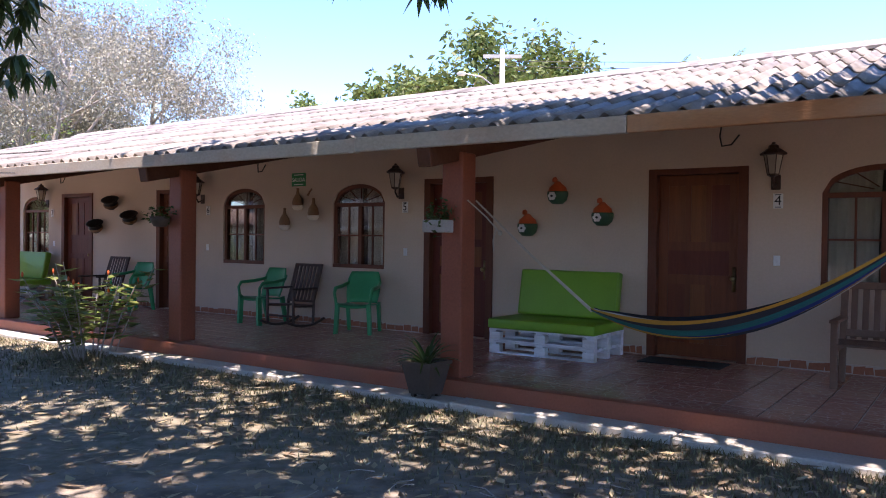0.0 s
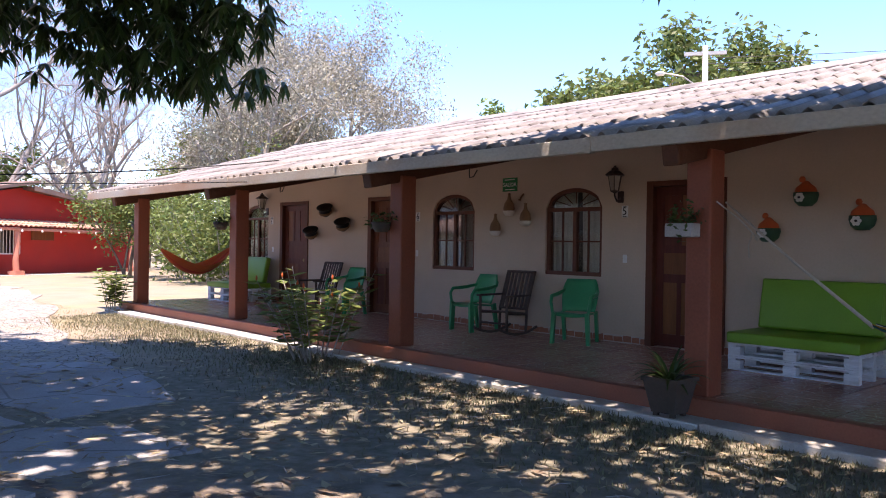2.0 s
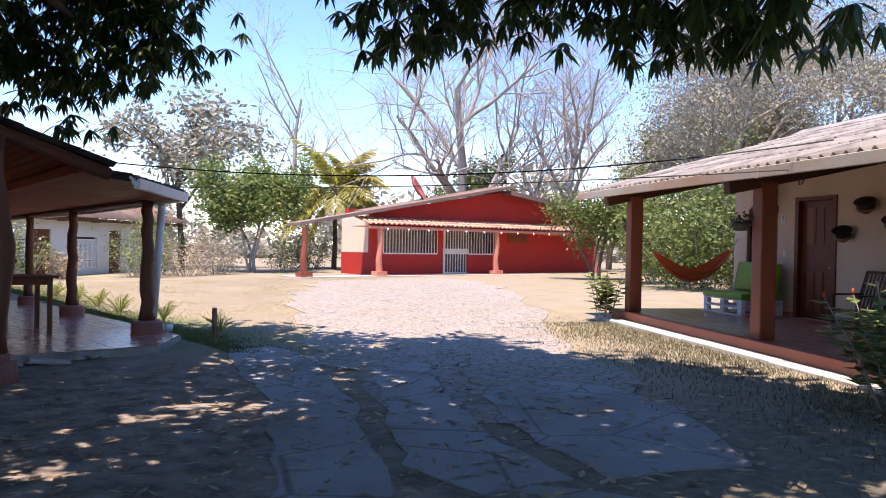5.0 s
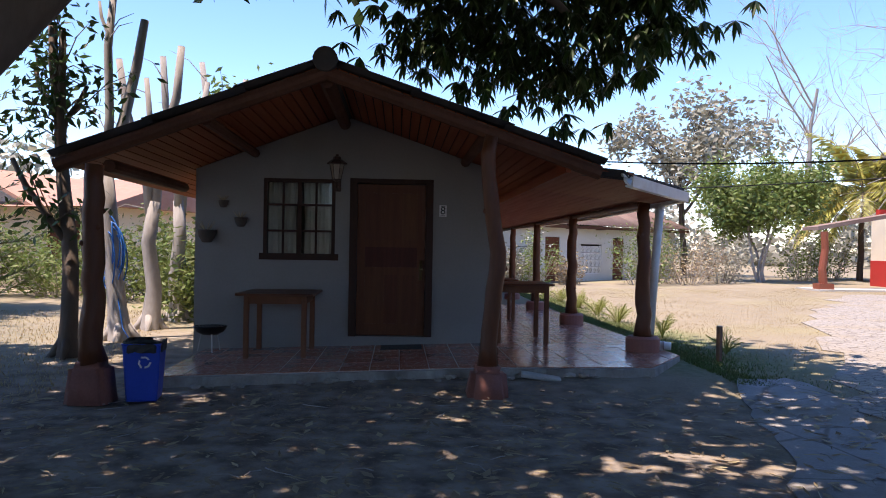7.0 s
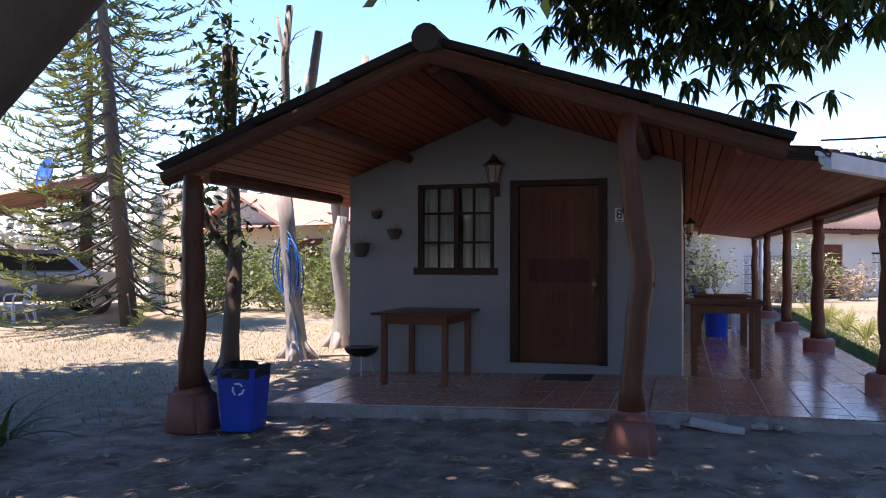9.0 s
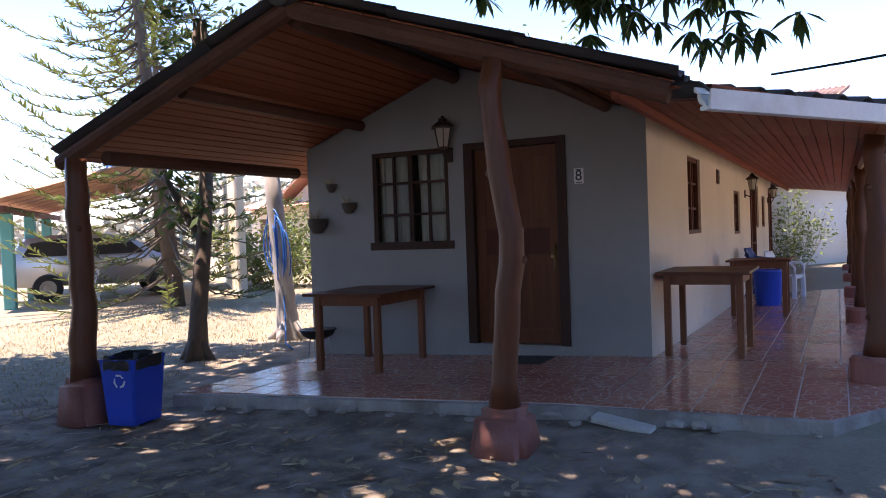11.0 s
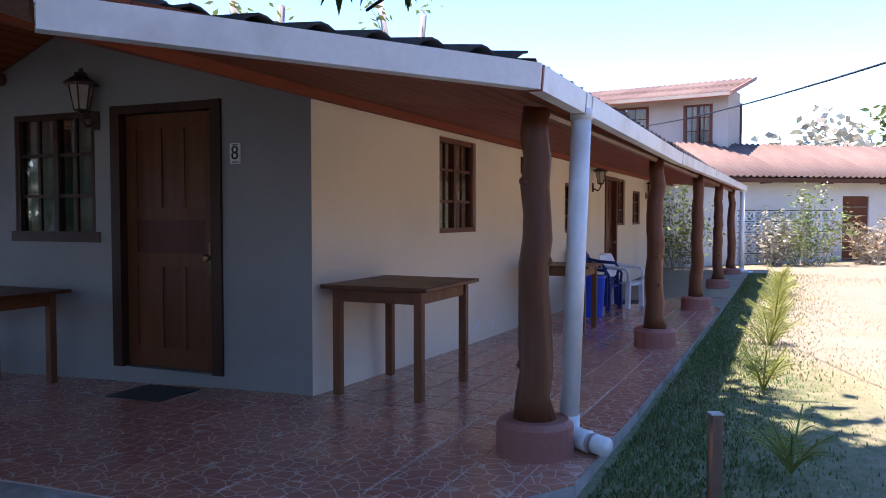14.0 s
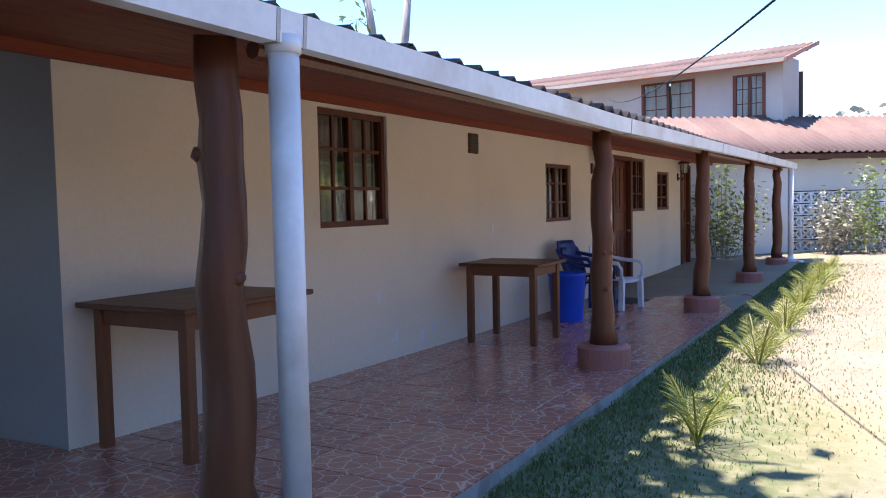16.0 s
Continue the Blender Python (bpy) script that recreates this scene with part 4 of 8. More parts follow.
# ---- plants: builders ----
def leaf_cloud(centres, per, spread, size, seed, ratio=0.42, droop=0.4, fold=0.25, flat=1.0):
    """Many small folded leaves scattered round centres; returns vertices and faces."""
    r = np.random.RandomState(seed)
    c = np.repeat(np.asarray(centres, float), per, axis=0)
    n = len(c)
    off = r.normal(size=(n, 3)) * spread * np.array([1, 1, flat])
    p = c + off
    d = r.normal(size=(n, 3))
    d[:, 2] = d[:, 2] * 0.5 - droop
    d /= np.linalg.norm(d, axis=1)[:, None]
    s = np.cross(d, r.normal(size=(n, 3)))
    s /= np.linalg.norm(s, axis=1)[:, None] + 1e-6
    nn = np.cross(s, d)
    L = size * r.uniform(0.7, 1.3, n)[:, None]
    w = L * ratio * 0.5
    mid = p + d * L * 0.45 - nn * w * fold
    q = np.stack([p, mid + s * w + nn * w * fold, p + d * L, mid - s * w + nn * w * fold], axis=1).reshape(-1, 3)
    i = np.arange(n) * 4
    f = np.stack([i, i + 1, i + 2, i + 3], axis=1)
    return q, f


def cloud_mesh(name, vf, material):
    q, f = vf
    me = bpy.data.meshes.new(name)
    me.vertices.add(len(q))
    me.vertices.foreach_set("co", np.asarray(q, np.float32).ravel())
    k = f.shape[1]
    me.loops.add(f.size)
    me.loops.foreach_set("vertex_index", f.astype(np.int32).ravel())
    me.polygons.add(len(f))
    me.polygons.foreach_set("loop_start", np.arange(len(f), dtype=np.int32) * k)
    me.update(calc_edges=True)
    me.materials.append(material)
    return me


def limbs(base, height, seed, r0=0.16, levels=3, kids=(4, 5, 4), spread=0.6, first=0.35, wander=0.12, up=0.5, ratio=0.62, stems=1, n=6):
    """A tapered trunk that forks again and again. Returns the mesh and the tips."""
    rr = random.Random(seed)
    bm = BM()
    tips = []

    def grow(p, d, length, rad, lev):
        pts, rads = [p.copy()], [rad]
        k = 5
        for i in range(k):
            d = (d + Vector((rr.gauss(0, wander), rr.gauss(0, wander), rr.gauss(0, wander * 0.6) + 0.02 * up))).normalized()
            p = p + d * length / k
            pts.append(p.copy())
            rads.append(rad * (1 - 0.55 * (i + 1) / k))
        tube(bm, pts, rads, n if lev < 2 else 4, cap=False)
        if lev >= levels:
            tips.extend(pts[2:])
            return
        for j in range(kids[min(lev, len(kids) - 1)]):
            t = first + (1 - first) * (j + rr.random()) / kids[min(lev, len(kids) - 1)] if lev == 0 else 0.25 + 0.75 * rr.random()
            i = min(k - 1, int(t * k))
            q = pts[i].lerp(pts[i + 1], t * k - i)
            a = rr.uniform(0, 6.283)
            side = d.orthogonal().normalized()
            side = Matrix.Rotation(a, 3, d) @ side
            nd = (d * (1 - spread) + side * spread + Vector((0, 0, up * 0.35))).normalized()
            grow(q, nd, length * ratio * rr.uniform(0.75, 1.15), max(0.006, rads[i] * 0.6), lev + 1)
        tips.append(pts[-1])

    for s in range(stems):
        d = Vector((rr.uniform(-0.3, 0.3), rr.uniform(-0.3, 0.3), 1)).normalized() if stems > 1 else Vector((rr.uniform(-0.06, 0.06), rr.uniform(-0.06, 0.06), 1))
        grow(Vector((base[0] + rr.uniform(-0.15, 0.15) * (stems > 1), base[1] + rr.uniform(-0.15, 0.15) * (stems > 1), base[2] - 0.15)), d, height * (0.62 if levels else 1), r0, 0)
    return bm, tips


def tree(name, x, y, height, label, seed, leaf=None, per=14, size=0.22, spread=0.35, bark="bark", droop=0.4, z=None, **kw):
    z = gz(x, y) if z is None else z
    t = thing(name, pose(x, y, z), label, "tree")
    bm, tips = limbs((0, 0, 0), height, seed, **kw)
    part("trunk", bm, M[bark], t, smooth=True)
    if leaf:
        part("crown", cloud_mesh("crown", leaf_cloud([tuple(p) for p in tips], per, spread, size, seed, droop=droop), M[leaf]), None, t)
    return t


def shrub(name, x, y, w, h, label, seed, leaf="leaf_mid", per=22, size=0.12, flower=None):
    t = thing(name, pose(x, y, gz(x, y)), label, "shrub")
    rr = random.Random(seed)
    bm = BM()
    tips = []
    for i in range(int(14 + w * 6)):
        a, q = rr.uniform(0, 6.283), rr.random() ** 0.5 * w * 0.5
        b = (math.cos(a) * q * 0.35, math.sin(a) * q * 0.35, -0.05)
        hh = h * rr.uniform(0.55, 1.0) * (1 - 0.35 * (2 * q / w) ** 2)
        m = (math.cos(a) * q * 0.8, math.sin(a) * q * 0.8, hh * 0.55)
        e = (math.cos(a) * q * 1.05, math.sin(a) * q * 1.05, hh)
        tube(bm, [b, m, e], [0.014, 0.010, 0.004], 4, cap=False)
        for k in range(5):
            s = 0.25 + 0.75 * k / 4
            tips.append(tuple(Vector(b).lerp(Vector(m), min(1, s * 2)) if s < 0.5 else Vector(m).lerp(Vector(e), s * 2 - 1)))
    part("branchwork", bm, M["bark_pale"], t, kind="stuff")
    part("foliage", cloud_mesh("foliage", leaf_cloud(tips, per, max(0.10, w * 0.07), size, seed, droop=0.1), M[leaf]), None, t)
    if flower:
        part("blossom", cloud_mesh("blossom", leaf_cloud([p for p in tips if p[2] > h * 0.6][::2], 3, 0.08, 0.07, seed + 1, ratio=0.8), M[flower]), None, t)
    return t


def frond_palm(name, x, y, label, trunk_h, n, length, seed, leaf="frond", rad=0.12, leaflet=0.45, z=None, per=26, thick=0.05, low=0.35, bend=0.20, sweep=0.75):
    """A palm: slim trunk, arching ribs, and leaflets hanging in two rows from each rib."""
    rr = random.Random(seed)
    t = thing(name, pose(x, y, gz(x, y) if z is None else z), label, "palm")
    bm = BM()
    if trunk_h > 0.3:
        tube(bm, [(rr.uniform(-0.05, 0.05) * i, 0.04 * i, trunk_h * i / 6 - 0.1) for i in range(7)], [rad * (1.25 - 0.07 * i) for i in range(7)], 8)
    top = Vector((0, 0.2 if trunk_h > 0.3 else 0, max(0.02, trunk_h - 0.1)))
    verts, faces = [], []
    for i in range(n):
        a = i * 2.4 + rr.uniform(-0.3, 0.3)
        el = rr.uniform(low, 1.4)
        d = Vector((math.cos(a) * math.cos(el), math.sin(a) * math.cos(el), math.sin(el)))
        p, pts = top.copy(), [top.copy()]
        k = 8
        L = length * rr.uniform(0.8, 1.1)
        for j in range(k):
            d = (d + Vector((0, 0, -bend))).normalized()
            p = p + d * L / k
            pts.append(p.copy())
        tube(bm, pts, [rad * 0.18 * (1 - 0.1 * j) + 0.003 for j in range(k + 1)], 4, cap=False)
        for j in range(per):
            s = 0.18 + 0.82 * j / per
            q = min(k - 1, int(s * k))
            o = pts[q].lerp(pts[q + 1], s * k - q)
            ax = (pts[q + 1] - pts[q]).normalized()
            sd = ax.cross(Vector((0, 0, 1)))
            sd = sd.normalized() if sd.length > 1e-3 else Vector((1, 0, 0))
            ll = length * leaflet * math.sin(math.pi * min(0.97, 0.15 + 0.8 * s)) * rr.uniform(0.85, 1.1)
            for sg in (-1, 1):
                dd = (sd * sg + ax * sweep + Vector((0, 0, -0.25 + rr.uniform(-0.2, 0.2)))).normalized()
                w = ax * ll * thick
                b = len(verts)
                verts += [tuple(o), tuple(o + dd * ll * 0.45 + w), tuple(o + dd * ll + Vector((0, 0, -ll * 0.15))), tuple(o + dd * ll * 0.45 - w)]
                faces.append((b, b + 1, b + 2, b + 3))
    part("trunk", bm, M["bark"] if trunk_h > 0.3 else M["frond"], t)
    part("fronds", quick("fronds", verts, faces, M[leaf]), None, t)
    return t


# ---- the mango tree over the walk ----
def mango():
    t = thing("mango_tree", pose(-9.2, -1.75, 0), "big dark-leaved mango tree whose crown shades the whole yard, with unseen light-blocking leaves added", "tree")
    bm = BM()
    tube(bm, [(0, 0, -0.2), (-0.1, 0.25, 0.6), (-0.35, 0.9, 1.7), (-0.7, 1.7, 2.7), (-1.2, 2.5, 3.9), (-1.3, 3.4, 5.2)], [0.55, 0.42, 0.36, 0.33, 0.28, 0.2], 14)
    tube(bm, [(0, 0, 0.2), (0.6, -0.1, 1.5), (1.8, 0.1, 3.0), (4.0, 1.0, 4.6), (7.5, 2.5, 5.6), (11, 3.2, 6.0)], [0.45, 0.36, 0.3, 0.24, 0.17, 0.08], 12)
    tube(bm, [(-1.0, 2.2, 3.5), (-0.4, 4.5, 4.6), (0.8, 7.0, 5.2), (2.2, 9.0, 5.0)], [0.24, 0.19, 0.13, 0.06], 10)
    tube(bm, [(-1.25, 2.9, 4.6), (-2.6, 4.6, 5.2), (-4.0, 6.4, 5.2), (-4.6, 7.6, 4.6)], [0.2, 0.16, 0.1, 0.05], 10)
    tube(bm, [(3.2, 0.8, 4.2), (4.0, 4.0, 5.2), (5.0, 7.0, 5.4), (6.0, 9.2, 5.0)], [0.2, 0.16, 0.1, 0.05], 10)
    tube(bm, [(0.5, -0.2, 1.3), (-0.5, -2.5, 3.6), (-1.0, -5.5, 5.2)], [0.3, 0.2, 0.08], 10)
    part("trunk", bm, M["bark"], t, smooth=True)
    r = np.random.RandomState(11)
    pts = []
    while len(pts) < 4100:
        x, y = r.uniform(-17.5, 7.5), r.uniform(-9, 10)
        # outline of the crown, seen from above
        if x > -6.0:
            edge = 7.9 - max(0, x + 2.0) * 0.36
        else:
            edge = 8.6 + 0.0 * x
        if x < -10:
            edge = 8.6 - (-10 - x) * 0.42
        q = ((x + 4.8) / 12.2) ** 2 + (min(0, y - 1.0) / 8.5) ** 2
        if -4.3 < x < -1.0:
            edge = min(edge, 8.5 - 0.65 * (x + 4.3))
        edge += 0.5 * math.sin(x * 1.7) + 0.3 * math.sin(x * 4.1)
        if y > edge or q > 1 or (x < -15.0 and y < -0.5) or (x < -6.5 and y > -2.5 and noise.noise((x * 0.8, y * 0.8, 3.0)) > 0.22) or (x > -4 and r.uniform() < (0.5 if y > 2.5 else 0.45)):
            continue
        h = 6.3 + 1.9 * math.sqrt(max(0, 1 - min(1, q + (max(0, y) / 11) ** 2))) * r.uniform(0.05, 1.0)
        pts.append((x, y, h))
    pts = np.array(pts) - np.array([-9.2, -1.75, 0])
    # unseen lower leaf layer, added to darken the cabin front
    low = []
    while len(low) < 1000:
        x, y = r.uniform(-13.2, -5.0), r.uniform(-6, 4.6)
        if y < -2.0 or (x > -7.5 and noise.noise((x * 0.8, y * 0.8, 3.0)) < 0.2):
            low.append((x, y, r.uniform(5.3, 6.4)))
    # unseen skirt of leaves by the trunk, added to block light on the cabin
    while len(low) < 1900:
        low.append((r.uniform(-9.3, -6.0), r.uniform(-7.0, -3.2), r.uniform(1.5, 5.6)))
    # unseen hanging rim to the south-east, added to cut low sky light
    while len(low) < 2180:
        a = r.uniform(-0.95, -0.4)
        low.append((-4.8 + 11.6 * math.cos(a) + r.normal(0, 0.5), 1.0 + 8.2 * math.sin(a) + r.normal(0, 0.5), 6.6 - 4.4 * r.uniform() ** 0.8))
    pts = np.concatenate([pts, np.array(low) - np.array([-9.2, -1.75, 0])])
    inner = leaf_cloud(pts, 16, 0.34, 0.40, 5, ratio=0.42, droop=0.45)
    part("crown", cloud_mesh("crown", inner, M["leaf"]), None, t, kind="stuff")
    # the hanging rim: whorls of long leaves
    rim = []
    rr = random.Random(21)

    def drape(x0, y0, x1, y1, zlo, zhi, n):
        for _ in range(n):
            s = rr.random()
            rim.append((x0 + (x1 - x0) * s + rr.gauss(0, 0.25), y0 + (y1 - y0) * s + rr.gauss(0, 0.35), rr.uniform(zlo, zhi) ** 1.0))

    drape(-9.9, 7.9, -5.4, 8.4, 3.75, 6.2, 640)
    drape(-6.6, 8.3, -4.6, 8.5, 3.35, 6.0, 460)
    drape(-4.4, 8.4, -1.5, 7.6, 4.6, 6.2, 90)
    drape(-1.5, 7.6, 2.5, 6.4, 4.0, 6.0, 220)
    drape(-14.6, 5.2, -13.6, 6.9, 3.75, 6.4, 620)
    drape(-13.9, 5.75, -13.7, 5.95, 3.05, 3.9, 30)
    drape(-14.6, 4.7, -14.3, 5.1, 3.3, 4.2, 24)
    drape(-15.4, 3.8, -14.4, 5.2, 4.1, 6.4, 420)
    drape(-14.0, 6.6, -13.4, 7.4, 4.2, 6.4, 260)
    vs, fs = [], []
    for c in rim:
        c = Vector((c[0] + 9.2, c[1] + 1.75, c[2]))
        for k in range(9):
            a = k * 0.7 + rr.uniform(-0.25, 0.25)
            el = rr.uniform(-1.25, -0.15)
            d = Vector((math.cos(a) * math.cos(el), math.sin(a) * math.cos(el), math.sin(el)))
            L = rr.uniform(0.17, 0.28)
            s = d.cross(Vector((0, 0, 1))).normalized()
            w = L * 0.115
            b = len(vs)
            dn = Vector((0, 0, -0.03))
            vs += [tuple(c), tuple(c + d * L * 0.3 + s * w), tuple(c + d * L * 0.65 + s * w * 0.9 + dn * 0.6), tuple(c + d * L + dn * 2),
                   tuple(c + d * L * 0.65 - s * w * 0.9 + dn * 0.6), tuple(c + d * L * 0.3 - s * w)]
            fs.append((b, b + 1, b + 2, b + 3, b + 4, b + 5))
    part("hanging_leaves", quick("hanging_leaves", vs, fs, M["leaf"]), None, t, kind="stuff")


mango()


# ---- the red house across the yard ----
def red_house():
    z = gz(-27.8, 23.7)
    h = thing("red_house", pose(-27.8, 23.7, z, 0, 0, 83.5), "low red-painted house with a clay tile awning and white window bars", "house")
    Y = 1.3
    bm = BM()
    pierced(bm, 0.4, 15.6, -0.3, 2.55, Y, Y + 0.18, [(1.1, 4.16, 0.96, 2.2, 0), (4.5, 6.05, 0.02, 2.25, 0), (6.05, 8.1, 0.96, 2.2, 0)])
    prism(bm, [(0.4, 2.55), (15.6, 2.55), (15.6, 3.1), (8.45, 4.10), (0.4, 2.75)], "y", Y, Y + 0.18)
    part("wall", bm, M["wall_red"], h)
    bm = BM()
    box(bm, 0.4, 0.58, Y + 0.18, Y + 2.4, -0.3, 2.7)
    part("side_wall", bm, M["wall_b"], h, "cream carport side wall")
    bm = BM()
    box(bm, 0.40, 0.385, Y + 0.0, Y + 2.4, -0.3, 1.0)
    part("wall_base", bm, M["wall_red"], h)
    bm = BM()
    box(bm, 15.42, 15.6, Y + 0.18, Y + 2.4, -0.3, 3.0)
    box(bm, 0.58, 15.42, Y + 2.2, Y + 2.4, -0.3, 3.0)
    part("back_wall", bm, M["wall_red"], h)
    bm = BM()
    prism(bm, [(-3.5, 2.07), (0.4, 2.769), (0.4, 2.889), (-3.5, 2.19)], "y", Y - 0.75, Y + 0.35)
    prism(bm, [(0.4, 2.769), (8.5, 4.29), (8.5, 4.41), (0.4, 2.889)], "y", Y - 0.75, Y + 1.4)
    part("roof", bm, M["roof_pink"], h)
    bm = BM()
    prism(bm, [(8.25, 3.98), (16.2, 2.98), (16.2, 3.1), (8.25, 4.12)], "y", Y - 0.75, Y + 2.6)
    part("lower_roof", bm, M["roof_pink"], h)
    bm = BM()
    prism(bm, [(-3.52, 2.06), (8.55, 4.28), (8.55, 4.42), (-3.52, 2.20)], "y", Y - 0.79, Y - 0.75)
    prism(bm, [(8.2, 3.92), (16.25, 2.92), (16.25, 3.12), (8.2, 4.14)], "y", Y - 0.788, Y - 0.752)
    part("verge_board", bm, M["roof_pink"], h, "faded brown verge board")
    # awning of barrel tiles
    n = 8
    tl = BM()
    rings = []
    for y, zz, rr in ((0, 0, 0.105), (0.5, 0.0, 0.085)):
        rings.append([[tl.verts.new((math.cos(math.pi * k / n) * (rr - d), y, math.sin(math.pi * k / n) * (rr - d) * 0.8)) for k in range(n + 1)] for d in (0, 0.016)])
    for d in (0, 1):
        for k in range(n):
            q = (rings[0][d][k], rings[0][d][k + 1], rings[1][d][k + 1], rings[1][d][k])
            tl.faces.new(q if d == 0 else q[::-1])
    for e in (0, 1):
        for k in range(n):
            tl.faces.new((rings[e][0][k], rings[e][1][k], rings[e][1][k + 1], rings[e][0][k + 1]))
    bmesh.ops.recalc_face_normals(tl, faces=list(tl.faces))
    tile = mesh("clay_tile", tl, M["clay"], True)
    awn = part("awning", box(BM(), -0.55, 14.1, -0.05, Y, 2.12, 2.15), M["salmon"], h)
    rr = random.Random(3)
    w = 0.27
    for i in range(int(14.6 / w)):
        for j in range(3):
            part("clay_tile", tile, None, awn, at=pose(-0.45 + i * w, -0.16 + j * 0.44, 2.20 + j * 0.105 + rr.uniform(0, 0.012), 13, 0, rr.uniform(-2, 2)))
    bm = BM()
    box(bm, -0.6, 14.15, -0.14, -0.06, 2.02, 2.12)
    part("awning_beam", bm, M["salmon"], h)
    for x, col in ((0.0, 1), (6.74, 1), (14.0, 1), (-3.6, 0)):
        bm = BM()
        tube(bm, [(x + 0.02, 0, -0.1), (x - 0.05, 0, 0.7), (x + 0.04, 0, 1.4), (x, 0, 2.08 if col else 2.0)], [0.15, 0.13, 0.12, 0.12], 10)
        box(bm, x - 0.26, x + 0.26, -0.22, 0.22, -0.2, 0.22)
        part("porch_post", bm, M["salmon"] if col else M["post_a"], h)
    for a, b in ((1.1, 4.16), (6.1, 8.1)):
        g = part("window_bars", box(box(BM(), a, b, Y - 0.02, Y + 0.02, 0.94, 1.0), a, b, Y - 0.02, Y + 0.02, 2.14, 2.2), M["white"], h, "white iron window grille")
        k = int((b - a) / 0.17)
        for i in range(k + 1):
            x = a + (b - a) * i / k
            part("bar", tube(BM(), [(x, Y, 0.98), (x, Y, 2.18)], 0.022, 6), M["white"], g)
    d = part("gate", box(box(box(box(BM(), 4.52, 6.02, Y - 0.03, Y + 0.01, 2.14, 2.22), 4.52, 6.02, Y - 0.03, Y + 0.01, 0.02, 0.10), 4.5, 6.04, Y - 0.03, Y + 0.01, 0.96, 1.22), 4.52, 4.6, Y - 0.03, Y + 0.01, 0.02, 2.2), M["white"], h, "white iron barred gate")
    for i in range(9):
        x = 4.62 + i * 0.165
        part("bar", tube(BM(), [(x, Y - 0.01, 0.06), (x, Y - 0.01, 2.18)], 0.024, 6), M["white"], d)
    bm = BM()
    box(bm, 0.6, 15.4, Y + 1.9, Y + 2.0, 0, 2.6)
    part("inner_wall", bm, M["room_shade"], h)
    bm = BM()
    box(bm, 8.72, 10.06, Y - 0.05, Y - 0.003, 1.62, 2.40)
    part("shutter", bm, M["door"], h, "brown slatted wooden shutter")
    bm = BM()
    box(bm, 10.9, 12.6, Y - 0.06, Y - 0.003, 2.0, 2.12)
    part("sign_board", bm, M["salmon"], h)
    bm = BM()
    box(bm, -3.9, 14.5, -0.35, Y, -0.25, 0.03)
    part("porch_slab", bm, M["kerb"], h)
    for i in range(13):
        x = 0.3 + i * 1.1
        bm = BM()
        lathe(bm, [(0, -0.06), (0.04, -0.03), (0.045, 0.01), (0.02, 0.05), (0.015, 0.07)], 8, pose(x, -0.16, 2.0))
        part("string_bulb", bm, M["white"], h)
    # dish behind the roof
    t = thing("satellite_dish", pose(-27.8, 23.7, z, 0, 0, 83.5) @ pose(3.8, Y + 1.2, 3.42, 60, 0, 40), "faded red satellite dish on the red house roof", "dish")
    bm = BM()
    lathe(bm, [(0, -0.12), (0.3, -0.09), (0.6, 0.02), (0.72, 0.1), (0.7, 0.11), (0.58, 0.035), (0.3, -0.075), (0, -0.105)], 20, pose(0, 0.55, 0.35))
    part("reflector", bm, M["dish_red"], t, smooth=True)
    bm = BM()
    tube(bm, [(0, 0.55, 0.2), (0, 0.1, -0.2), (0, -0.25, -0.35)], 0.03, 6)
    tube(bm, [(0, 0, 0.2), (0, 0.5, 0.95)], 0.015, 6)
    part("arm", bm, M["steel"], t)
    return h


red_house()


